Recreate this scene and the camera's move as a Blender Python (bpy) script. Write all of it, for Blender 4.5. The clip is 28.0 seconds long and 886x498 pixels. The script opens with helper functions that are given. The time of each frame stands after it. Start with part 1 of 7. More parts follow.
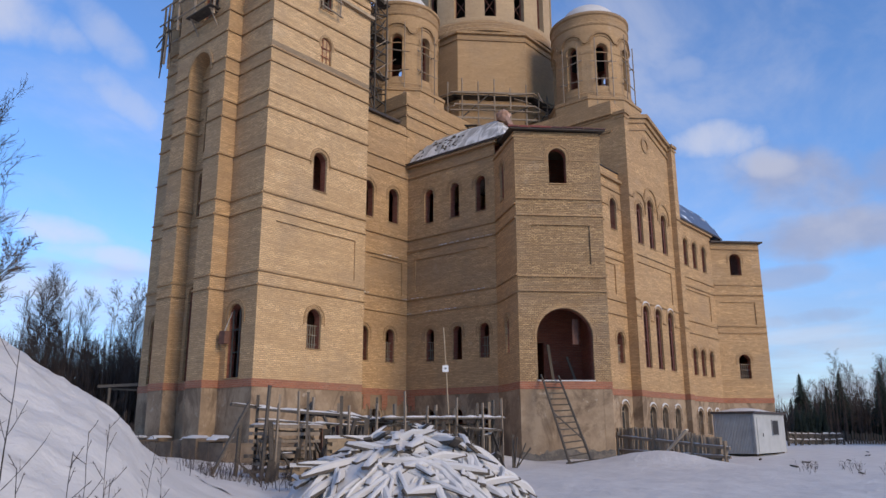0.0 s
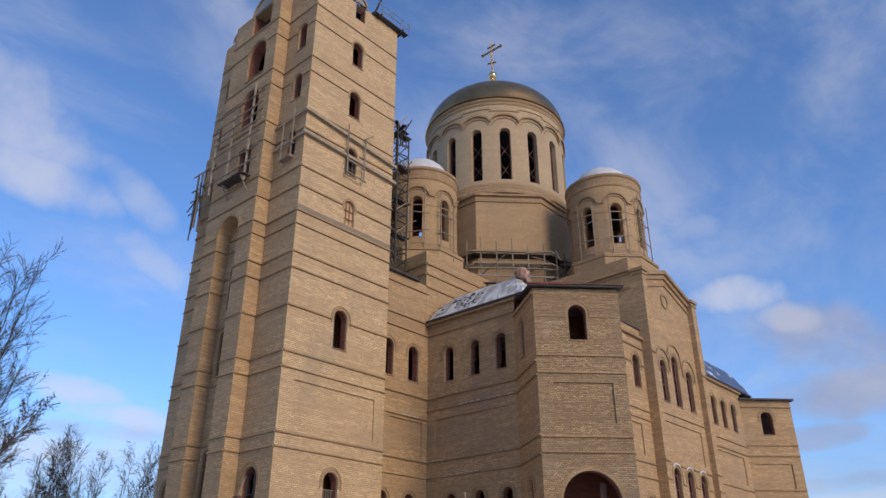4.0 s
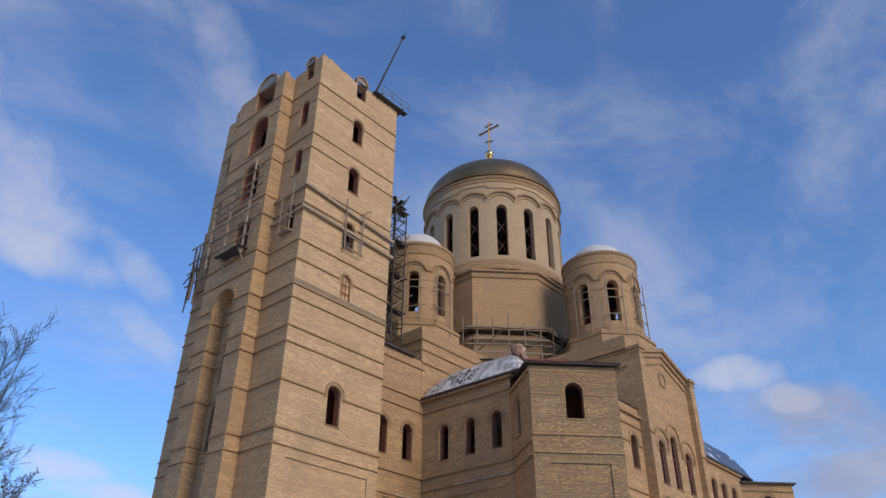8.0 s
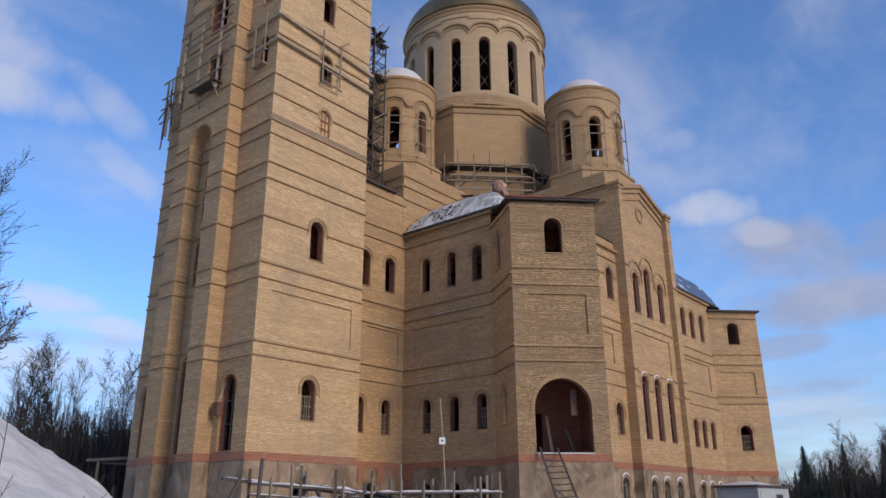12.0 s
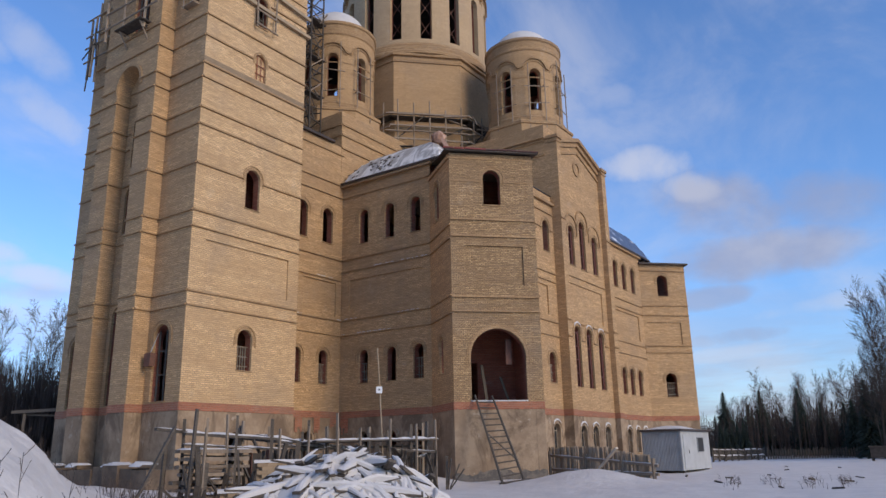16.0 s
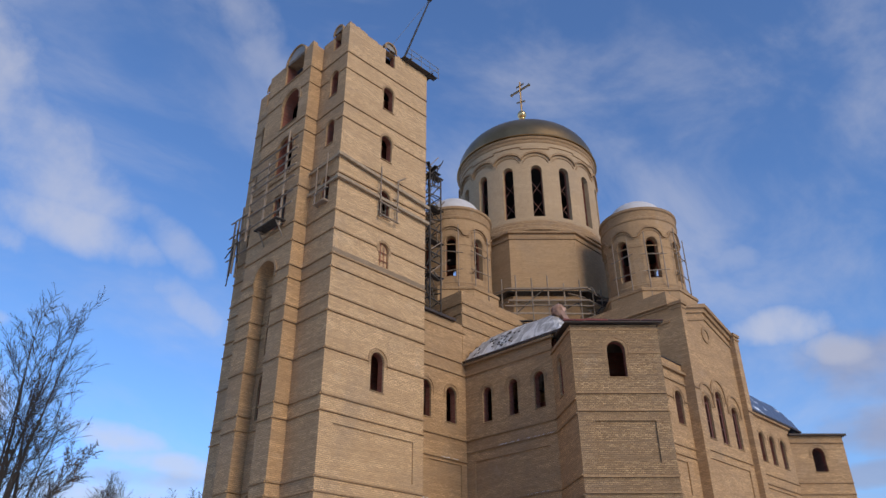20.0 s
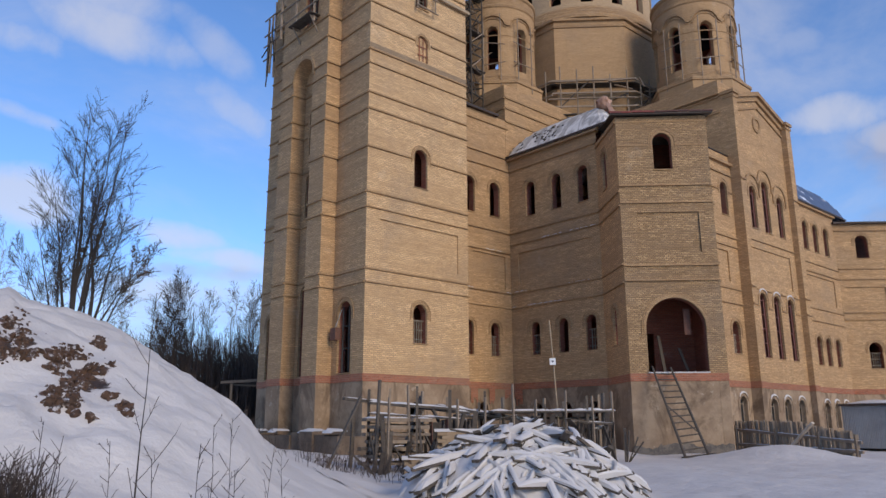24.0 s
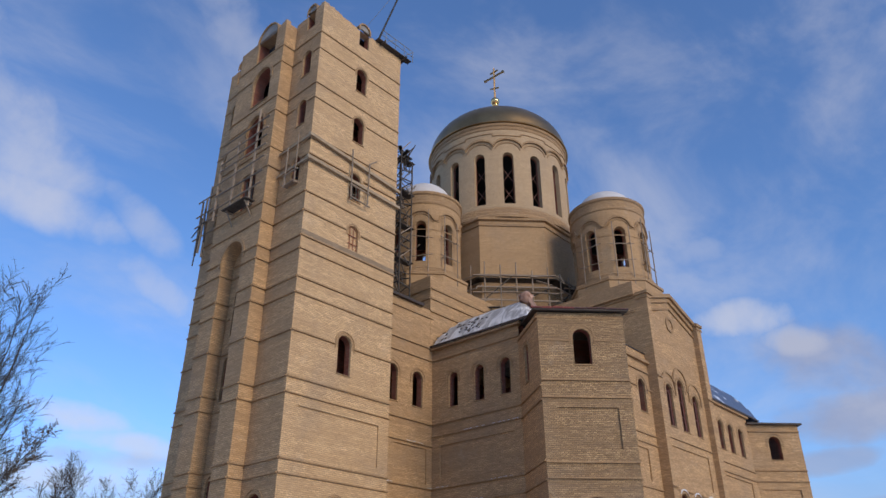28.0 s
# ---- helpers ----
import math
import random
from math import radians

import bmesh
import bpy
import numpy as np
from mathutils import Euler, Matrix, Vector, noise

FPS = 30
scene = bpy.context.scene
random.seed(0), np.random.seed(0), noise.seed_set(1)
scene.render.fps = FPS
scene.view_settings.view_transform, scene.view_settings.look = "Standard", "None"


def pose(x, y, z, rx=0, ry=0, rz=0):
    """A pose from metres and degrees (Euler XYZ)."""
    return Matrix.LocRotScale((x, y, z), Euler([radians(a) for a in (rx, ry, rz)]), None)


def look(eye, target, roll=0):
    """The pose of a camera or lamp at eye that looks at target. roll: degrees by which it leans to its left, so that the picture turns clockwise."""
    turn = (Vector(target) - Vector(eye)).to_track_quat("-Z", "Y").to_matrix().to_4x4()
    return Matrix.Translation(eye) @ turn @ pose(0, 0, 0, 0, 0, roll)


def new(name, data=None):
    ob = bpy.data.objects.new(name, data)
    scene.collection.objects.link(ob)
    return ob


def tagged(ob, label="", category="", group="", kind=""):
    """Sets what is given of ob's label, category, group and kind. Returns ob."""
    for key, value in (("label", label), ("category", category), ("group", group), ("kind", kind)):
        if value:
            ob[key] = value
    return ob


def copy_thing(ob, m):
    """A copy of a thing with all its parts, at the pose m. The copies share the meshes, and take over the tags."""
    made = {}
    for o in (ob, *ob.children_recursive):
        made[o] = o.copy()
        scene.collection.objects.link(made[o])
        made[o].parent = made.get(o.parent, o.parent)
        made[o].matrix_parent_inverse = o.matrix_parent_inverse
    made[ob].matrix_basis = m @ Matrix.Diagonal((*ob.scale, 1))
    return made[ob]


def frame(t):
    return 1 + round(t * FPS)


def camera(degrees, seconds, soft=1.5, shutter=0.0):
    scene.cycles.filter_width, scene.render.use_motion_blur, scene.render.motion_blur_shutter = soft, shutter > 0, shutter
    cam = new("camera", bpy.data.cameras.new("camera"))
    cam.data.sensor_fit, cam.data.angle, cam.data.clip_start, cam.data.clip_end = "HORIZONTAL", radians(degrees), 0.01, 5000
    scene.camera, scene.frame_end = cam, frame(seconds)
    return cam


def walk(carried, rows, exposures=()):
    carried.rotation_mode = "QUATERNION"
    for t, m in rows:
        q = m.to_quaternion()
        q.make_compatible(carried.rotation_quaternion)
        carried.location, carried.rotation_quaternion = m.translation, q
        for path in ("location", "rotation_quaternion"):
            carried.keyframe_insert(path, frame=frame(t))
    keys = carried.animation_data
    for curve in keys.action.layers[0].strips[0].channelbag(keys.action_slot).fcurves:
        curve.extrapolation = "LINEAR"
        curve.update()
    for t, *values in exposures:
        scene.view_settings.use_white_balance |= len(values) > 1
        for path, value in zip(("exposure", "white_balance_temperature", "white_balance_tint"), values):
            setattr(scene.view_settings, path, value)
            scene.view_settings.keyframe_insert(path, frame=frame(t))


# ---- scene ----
cam = camera(62.0, 28.0)
EYE = (0.0, 0.0, 1.6)
# seconds, yaw, pitch, roll: the film maker stands still and tilts and pans
ROWS = [
    (0.0, -49.90, 13.80, 0.11),
    (0.5, -49.45, 14.88, 0.13),
    (1.0, -49.62, 16.20, 0.10),
    (1.5, -49.79, 17.58, 0.10),
    (2.0, -49.60, 20.28, 0.59),
    (2.5, -49.09, 22.36, 0.25),
    (3.0, -48.33, 23.32, 0.39),
    (3.5, -48.30, 24.59, -0.02),
    (5.5, -48.50, 29.26, 0.39),
    (6.0, -49.02, 29.96, -0.39),
    (6.5, -48.94, 30.65, -0.28),
    (7.0, -48.83, 31.17, -0.34),
    (7.5, -48.79, 31.54, -0.44),
    (8.0, -48.88, 31.81, -0.47),
    (8.5, -49.06, 32.02, -0.46),
    (9.0, -49.07, 32.31, -0.13),
    (9.5, -49.17, 30.96, 0.03),
    (10.0, -49.47, 28.57, 0.07),
    (10.5, -49.83, 26.27, -0.00),
    (11.0, -50.07, 23.81, -0.02),
    (11.5, -50.09, 21.75, 0.21),
    (12.0, -50.14, 19.17, 0.24),
    (12.5, -50.18, 17.43, 0.26),
    (13.0, -50.03, 15.72, 0.36),
    (13.5, -49.81, 13.81, 0.24),
    (15.5, -53.08, 14.53, 0.96),
    (16.0, -54.89, 15.33, 1.05),
    (16.5, -54.98, 17.34, 1.41),
    (17.0, -53.61, 20.07, 1.46),
    (17.5, -52.32, 22.55, 1.85),
    (18.0, -51.05, 25.08, 1.23),
    (18.5, -49.24, 26.87, 1.51),
    (19.0, -47.92, 28.72, 0.20),
    (19.5, -46.63, 29.91, -0.06),
    (20.0, -45.21, 29.04, 0.19),
    (20.5, -43.55, 28.54, 0.44),
    (21.0, -42.10, 25.41, -0.43),
    (21.5, -40.92, 22.28, -0.67),
    (22.0, -40.38, 19.57, -0.56),
    (22.5, -40.46, 17.07, -0.44),
    (24.5, -41.84, 13.13, 0.25),
    (25.0, -42.27, 14.72, -0.02),
    (25.5, -42.66, 17.31, -0.08),
    (26.0, -43.35, 20.09, -0.57),
    (26.5, -44.14, 22.37, -0.37),
    (27.0, -45.38, 24.65, -0.37),
    (27.5, -46.78, 26.25, -0.36),
    (28.0, -47.94, 27.87, 0.08),
]
# the clip's camera darkens a little as more sky comes into view
EXPOSURES = ((0, 0.0), (3, -0.05), (6, -0.1), (8, -0.13), (10, -0.15), (12, -0.08), (13, 0.0), (16, -0.03), (18, -0.08), (20, -0.16), (22, -0.2), (25, -0.03), (28, -0.12))
walk(cam, [(t, pose(*EYE, 90 + tilt, lean, turn)) for t, turn, tilt, lean in ROWS], EXPOSURES)

# ---- sky, sun ----
SUN_DIR = Vector((-0.14, -0.99, 0.0)).normalized()
SUN_EL = radians(25)
to_sun = Vector((SUN_DIR.x * math.cos(SUN_EL), SUN_DIR.y * math.cos(SUN_EL), math.sin(SUN_EL)))
sun_data = bpy.data.lights.new("sun", "SUN")
sun_data.energy, sun_data.angle, sun_data.color = 2.45, radians(26), (1.0, 0.83, 0.63)
sun = new("sun", sun_data)
sun.matrix_world = look((0, 0, 80), Vector((0, 0, 80)) - to_sun)

world = bpy.data.worlds.new("winter_sky")
scene.world = world
world.use_nodes = True
wt = world.node_tree
for n in list(wt.nodes):
    wt.nodes.remove(n)


def wnode(kind, **values):
    n = wt.nodes.new(kind)
    for k, val in values.items():
        n.inputs[k.replace("_", " ")].default_value = val
    return n


def wmath(op, a, b=None, clamp=False):
    n = wt.nodes.new("ShaderNodeMath")
    n.operation, n.use_clamp = op, clamp
    for slot, val in ((0, a), (1, b)):
        if val is None:
            continue
        if isinstance(val, (int, float)):
            n.inputs[slot].default_value = val
        else:
            wt.links.new(val, n.inputs[slot])
    return n.outputs[0]


def wmix(fac, a, b):
    n = wt.nodes.new("ShaderNodeMix")
    n.data_type = "RGBA"
    wt.links.new(fac, n.inputs[0])
    for slot, val in ((6, a), (7, b)):
        if isinstance(val, tuple):
            n.inputs[slot].default_value = val
        else:
            wt.links.new(val, n.inputs[slot])
    return n.outputs[2]


sky = wt.nodes.new("ShaderNodeTexSky")
sky.sky_type = "NISHITA"
sky.sun_disc = False
sky.sun_elevation = SUN_EL
sky.sun_rotation = math.atan2(SUN_DIR.x, SUN_DIR.y)
sky.air_density, sky.dust_density, sky.ozone_density = 1.0, 0.0, 4.0
coord = wt.nodes.new("ShaderNodeTexCoord")
way = coord.outputs["Generated"]
# drawn-out veils of high cloud, the same over the whole sky
veil_map = wt.nodes.new("ShaderNodeMapping")
veil_map.inputs["Rotation"].default_value = (0.35, 0.2, 0.75)
veil_map.inputs["Scale"].default_value = (2.6, 5.4, 7.0)
wt.links.new(way, veil_map.inputs[0])
veil = wnode("ShaderNodeTexNoise", Scale=1.0, Detail=8.0, Roughness=0.58, Distortion=0.35)
wt.links.new(veil_map.outputs[0], veil.inputs["Vector"])
veil_f = wt.nodes.new("ShaderNodeMapRange")
veil_f.interpolation_type = "SMOOTHSTEP"
veil_f.inputs[1].default_value, veil_f.inputs[2].default_value = 0.38, 0.78
veil_f.inputs[3].default_value, veil_f.inputs[4].default_value = 0.02, 0.42
wt.links.new(veil.outputs[0], veil_f.inputs[0])
# woolly banks: fair-weather clouds, each a soft-edged bank broken up by noise
wool = wnode("ShaderNodeTexNoise", Scale=11.0, Detail=9.0, Roughness=0.56, Distortion=0.15)
wt.links.new(way, wool.inputs["Vector"])


def bank(az, el, wide, high, tilt=0.0, dense=0.7, torn=3.2):
    """A cloud bank about a direction of the sky (degrees)."""
    a, e = radians(az), radians(el)
    fwd = Vector((math.cos(a) * math.cos(e), math.sin(a) * math.cos(e), math.sin(e)))
    right = Vector((math.sin(a), -math.cos(a), 0))
    up = right.cross(fwd)
    c, s = math.cos(radians(tilt)), math.sin(radians(tilt))
    ax, ay = (right * c + up * s) / radians(wide), (up * c - right * s) / radians(high)
    total = None
    for axis in (ax, ay):
        n = wt.nodes.new("ShaderNodeVectorMath")
        n.operation = "DOT_PRODUCT"
        wt.links.new(way, n.inputs[0])
        n.inputs[1].default_value = axis
        off = wmath("SUBTRACT", n.outputs["Value"], axis.dot(fwd))
        sq = wmath("MULTIPLY", off, off)
        total = sq if total is None else wmath("ADD", total, sq)
    front = wt.nodes.new("ShaderNodeVectorMath")
    front.operation = "DOT_PRODUCT"
    wt.links.new(way, front.inputs[0])
    front.inputs[1].default_value = fwd
    f = wmath("SUBTRACT", 1.0, total)
    f = wmath("ADD", f, wmath("MULTIPLY", wmath("SUBTRACT", wool.outputs[0], 0.47), torn))
    m = wt.nodes.new("ShaderNodeMapRange")
    m.interpolation_type = "SMOOTHSTEP"
    m.inputs[1].default_value, m.inputs[2].default_value = -0.15, 1.35
    m.inputs[4].default_value = dense
    wt.links.new(f, m.inputs[0])
    return wmath("MULTIPLY", m.outputs[0], wmath("GREATER_THAN", front.outputs["Value"], 0.5))


banks = None
for spec in (
        (78.8, 31.6, 9.0, 3.8, -32, 0.55, 2.6), (75.0, 27.4, 6.6, 2.1, -8, 0.62, 2.6), (81.0, 25.4, 3.4, 1.5, 0, 0.6), (81.0, 20.8, 3.2, 0.8, -8, 0.5), (84.0, 36.5, 7.0, 3.0, -40, 0.55),
        (66.4, 27.2, 4.6, 1.5, -36, 0.36), (65.2, 23.3, 4.2, 1.4, -30, 0.42), (69.0, 13.6, 4.2, 1.2, -10, 0.66), (78.8, 15.2, 4.0, 2.3, 0, 0.66), (64.8, 12.0, 4.6, 1.0, -6, 0.62),
        (67.5, 9.6, 8.0, 1.3, 0, 0.6), (18.5, 20.8, 3.0, 1.6, -4, 0.62), (15.2, 18.6, 2.6, 1.2, -16, 0.4), (13.5, 6.4, 6.5, 0.7, 4, 0.4), (6.0, 9.5, 6.0, 0.8, 6, 0.35),
        (63.0, 43.0, 9.0, 2.6, -48, 0.34), (21.4, 26.0, 4.0, 1.4, -10, 0.3)):
    b = bank(*spec)
    banks = b if banks is None else wmath("MAXIMUM", banks, b)
cloud = wmath("MAXIMUM", veil_f.outputs[0], banks)
shaded = None
for spec in ((12.8, 17.0, 5.6, 2.4, -14, 0.72), (10.5, 13.4, 7.0, 1.9, 4, 0.75), (6.0, 16.5, 5.0, 2.2, -10, 0.6), (15.5, 10.4, 4.5, 0.9, 4, 0.6), (12.0, 7.6, 7.0, 0.8, 3, 0.6), (66.0, 11.0, 6.0, 0.8, 0, 0.5)):
    b = bank(*spec)
    shaded = b if shaded is None else wmath("MAXIMUM", shaded, b)
CLOUD_WHITE = (4.3, 4.25, 4.6, 1.0)
CLOUD_GREY = (2.0, 2.12, 2.95, 1.0)
height = wt.nodes.new("ShaderNodeSeparateXYZ")
wt.links.new(way, height.inputs[0])
low = wt.nodes.new("ShaderNodeMapRange")
low.interpolation_type = "SMOOTHSTEP"
for i, x in enumerate((0.26, 0.0, 0.0, 0.85)):
    low.inputs[i + 1].default_value = x
wt.links.new(height.outputs[2], low.inputs[0])
layer_map = wt.nodes.new("ShaderNodeMapping")
layer_map.inputs["Scale"].default_value = (3.0, 3.0, 22.0)
wt.links.new(way, layer_map.inputs[0])
layer = wnode("ShaderNodeTexNoise", Scale=1.0, Detail=7.0, Roughness=0.58, Distortion=0.2)
wt.links.new(layer_map.outputs[0], layer.inputs["Vector"])
layer_f = wt.nodes.new("ShaderNodeMapRange")
layer_f.interpolation_type = "SMOOTHSTEP"
for i, x in enumerate((0.3, 0.62, 0.25, 1.0)):
    layer_f.inputs[i + 1].default_value = x
wt.links.new(layer.outputs[0], layer_f.inputs[0])
haze = wmath("MULTIPLY", low.outputs[0], layer_f.outputs[0])
blue = wt.nodes.new("ShaderNodeMix")
blue.data_type, blue.blend_type = "RGBA", "MULTIPLY"
blue.inputs[0].default_value = 1.0
blue.inputs[7].default_value = (0.80, 1.0, 1.25, 1.0)
wt.links.new(sky.outputs[0], blue.inputs[6])
tone = wmix(cloud, wmix(wmath("MAXIMUM", haze, shaded), blue.outputs[2], CLOUD_GREY), CLOUD_WHITE)
back = wt.nodes.new("ShaderNodeBackground")
back.inputs[1].default_value = 0.17
wt.links.new(tone, back.inputs[0])
out = wt.nodes.new("ShaderNodeOutputWorld")
wt.links.new(back.outputs[0], out.inputs[0])


# ---- materials ----
class Mat:
    """A node material with short ways to add nodes."""

    def __init__(self, name, rough=0.8, metal=0.0):
        self.m = bpy.data.materials.new(name)
        self.m.use_nodes = True
        self.t = self.m.node_tree
        self.b = self.t.nodes["Principled BSDF"]
        self.b.inputs["Roughness"].default_value = rough
        self.b.inputs["Metallic"].default_value = metal
        self.c = self.t.nodes.new("ShaderNodeTexCoord")

    def put(self, val, socket):
        if isinstance(val, (int, float, tuple)):
            socket.default_value = val
        else:
            self.t.links.new(val, socket)

    def map(self, kind="Object", scale=(1, 1, 1)):
        n = self.t.nodes.new("ShaderNodeMapping")
        n.inputs["Scale"].default_value = scale
        self.t.links.new(self.c.outputs[kind], n.inputs[0])
        return n.outputs[0]

    def noise(self, scale, detail=4.0, rough=0.55, vec=None, distort=0.0):
        n = self.t.nodes.new("ShaderNodeTexNoise")
        n.inputs["Scale"].default_value, n.inputs["Detail"].default_value = scale, detail
        n.inputs["Roughness"].default_value, n.inputs["Distortion"].default_value = rough, distort
        self.t.links.new(vec or self.c.outputs["Object"], n.inputs["Vector"])
        return n.outputs[0]

    def span(self, val, lo, hi, to0=0.0, to1=1.0):
        n = self.t.nodes.new("ShaderNodeMapRange")
        n.interpolation_type = "SMOOTHSTEP"
        for i, x in enumerate((lo, hi, to0, to1)):
            n.inputs[i + 1].default_value = x
        self.t.links.new(val, n.inputs[0])
        return n.outputs[0]

    def mix(self, fac, a, b, blend="MIX"):
        n = self.t.nodes.new("ShaderNodeMix")
        n.data_type, n.blend_type = "RGBA", blend
        self.put(fac, n.inputs[0])
        for slot, val in ((6, a), (7, b)):
            self.put((*val, 1.0) if isinstance(val, tuple) and len(val) == 3 else val, n.inputs[slot])
        return n.outputs[2]

    def calc(self, op, a, b):
        n = self.t.nodes.new("ShaderNodeMath")
        n.operation = op
        self.put(a, n.inputs[0]), self.put(b, n.inputs[1])
        return n.outputs[0]

    def color(self, val):
        self.put((*val, 1.0) if isinstance(val, tuple) else val, self.b.inputs["Base Color"])
        return self

    def bump(self, val, strength, dist=0.02):
        n = self.t.nodes.new("ShaderNodeBump")
        n.inputs["Strength"].default_value, n.inputs["Distance"].default_value = strength, dist
        self.t.links.new(val, n.inputs["Height"])
        self.t.links.new(n.outputs[0], self.b.inputs["Normal"])
        return self

    def rand(self):
        return self.t.nodes.new("ShaderNodeObjectInfo").outputs["Random"]


def brick_mat(name, c1, c2, mortar, stain, stain_amount=0.4, relief=0.4, wide=0.26, lines=0.34):
    k = Mat(name, 0.88)
    uv = k.map("UV")
    br = k.t.nodes.new("ShaderNodeTexBrick")
    br.offset, br.squash = 0.5, 1.0
    for key, val in (("Color1", (*c1, 1)), ("Color2", (*c2, 1)), ("Mortar", (*mortar, 1)), ("Scale", 1.0), ("Mortar Size", 0.012),
                     ("Mortar Smooth", 0.35), ("Bias", 0.1), ("Brick Width", wide), ("Row Height", 0.1)):
        br.inputs[key].default_value = val
    k.t.links.new(uv, br.inputs["Vector"])
    # lots of brick of another firing, a few courses high, then weather stains
    lots = k.noise(1.0, 4.0, 0.68, k.map("Object", (0.11, 0.11, 1.1)), 0.25)
    col = k.mix(k.span(lots, 0.4, 0.66, 0.0, stain_amount), br.outputs["Color"], stain)
    single = k.noise(1.0, 2.0, 0.5, k.map("UV", (3.9, 10.0, 1.0)))
    col = k.mix(k.span(single, 0.57, 0.74, 0.0, 0.5), col, tuple(x * 0.55 for x in stain))
    rows = k.noise(1.0, 2.0, 0.6, k.map("UV", (0.7, 7.0, 1.0)))
    col = k.mix(k.span(rows, 0.42, 0.62, 0.0, lines), col, tuple(x * 0.72 for x in stain))
    runs = k.noise(1.0, 5.0, 0.65, k.map("Object", (1.3, 1.3, 0.14)))
    col = k.mix(k.span(runs, 0.54, 0.8, 0.0, 0.2), col, (0.18, 0.135, 0.085))
    grey = k.noise(0.2, 5.0, 0.65, None, 0.4)
    col = k.mix(k.span(grey, 0.48, 0.72, 0.0, 0.3), col, (0.26, 0.205, 0.15))
    salt = k.noise(0.7, 6.0, 0.7)
    col = k.mix(k.span(salt, 0.58, 0.8, 0.0, 0.22), col, (0.66, 0.58, 0.46))
    k.color(col)
    grain = k.noise(26.0, 3.0, 0.7)
    k.bump(k.calc("ADD", k.calc("ADD", k.calc("MULTIPLY", br.outputs["Fac"], -1.0), k.calc("MULTIPLY", single, 1.6)), k.calc("MULTIPLY", grain, 0.6)), relief, 0.035)
    return k.m


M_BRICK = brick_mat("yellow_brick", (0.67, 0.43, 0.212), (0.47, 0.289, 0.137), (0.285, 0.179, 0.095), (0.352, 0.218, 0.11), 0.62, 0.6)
# tower's south face: some of its sunlight is put into this paler colour
M_BRICK_SOUTH = brick_mat("sunlit_yellow_brick", (0.80, 0.545, 0.291), (0.60, 0.394, 0.2), (0.322, 0.211, 0.12), (0.49, 0.316, 0.161), 0.62, 0.7)
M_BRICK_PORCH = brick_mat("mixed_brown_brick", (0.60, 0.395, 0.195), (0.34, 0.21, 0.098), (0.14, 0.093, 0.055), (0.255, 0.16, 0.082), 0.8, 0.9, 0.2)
M_DRUM = brick_mat("fine_yellow_brick", (0.485, 0.312, 0.157), (0.41, 0.257, 0.125), (0.325, 0.205, 0.103), (0.335, 0.207, 0.103), 0.6, 0.25, 0.26, 0.1)
M_DRUM_PALE = brick_mat("pale_beige_brick", (0.52, 0.37, 0.214), (0.455, 0.314, 0.176), (0.375, 0.256, 0.144), (0.395, 0.273, 0.154), 0.5, 0.25, 0.26, 0.1)
M_RED = brick_mat("red_brick", (0.36, 0.105, 0.055), (0.27, 0.075, 0.042), (0.25, 0.15, 0.10), (0.2, 0.06, 0.04), 0.5)


def simple(name, c1, c2, scale, rough=0.8, metal=0.0, bump=0.3, stretch=(1, 1, 1), c3=None, dist=0.02, vary=0.0):
    k = Mat(name, rough, metal)
    v = k.map("Object", stretch)
    n1 = k.noise(scale, 5.0, 0.6, v)
    col = k.mix(k.span(n1, 0.3, 0.7), c1, c2)
    if c3:
        col = k.mix(k.span(k.noise(scale * 0.23, 4.0, 0.6), 0.48, 0.7), col, c3)
    if vary:
        col = k.mix(k.calc("MULTIPLY", k.rand(), vary), col, tuple(x * 0.35 for x in c1))
    k.color(col)
    k.bump(k.noise(scale * 5, 4.0, 0.65, v), bump, dist)
    return k.m


M_BAND = brick_mat("brick_moulding", (0.52, 0.33, 0.16), (0.38, 0.235, 0.112), (0.27, 0.17, 0.09), (0.29, 0.18, 0.09), 0.7, 0.5)
M_STACK = simple("pale_stack_brick", (0.45, 0.32, 0.19), (0.33, 0.23, 0.135), 1.4, 0.9, bump=0.3, vary=0.5)
M_REDBAND = brick_mat("red_brick_damp_course", (0.46, 0.155, 0.08), (0.30, 0.095, 0.052), (0.36, 0.23, 0.15), (0.36, 0.17, 0.10), 0.6, 0.8)
M_SNOW = simple("snow", (0.60, 0.572, 0.545), (0.53, 0.507, 0.485), 0.9, 0.6, bump=0.35, dist=0.05)
M_WOOD = simple("weathered_board", (0.15, 0.12, 0.092), (0.07, 0.057, 0.045), 2.0, 0.85, bump=0.4, stretch=(1, 14, 14), vary=0.7)
M_POLE = simple("grey_scaffold_pole", (0.36, 0.275, 0.195), (0.24, 0.182, 0.128), 4.0, 0.8, bump=0.3, vary=0.5)
M_DARKWOOD = simple("dark_scaffold_timber", (0.078, 0.062, 0.048), (0.042, 0.034, 0.027), 4.0, 0.85, bump=0.3)
M_FROST = simple("frosted_twigs", (0.15, 0.122, 0.105), (0.085, 0.068, 0.058), 1.0, 0.9, bump=0.0)
M_BARK = simple("bark", (0.045, 0.036, 0.03), (0.024, 0.02, 0.017), 6.0, 0.9, bump=0.4)
M_BIRCH = simple("birch_bark", (0.5, 0.48, 0.45), (0.16, 0.14, 0.125), 3.0, 0.8, bump=0.3, stretch=(1, 1, 0.6))
M_TWIG = simple("bare_twigs", (0.075, 0.052, 0.04), (0.042, 0.03, 0.024), 1.0, 0.9, bump=0.0)
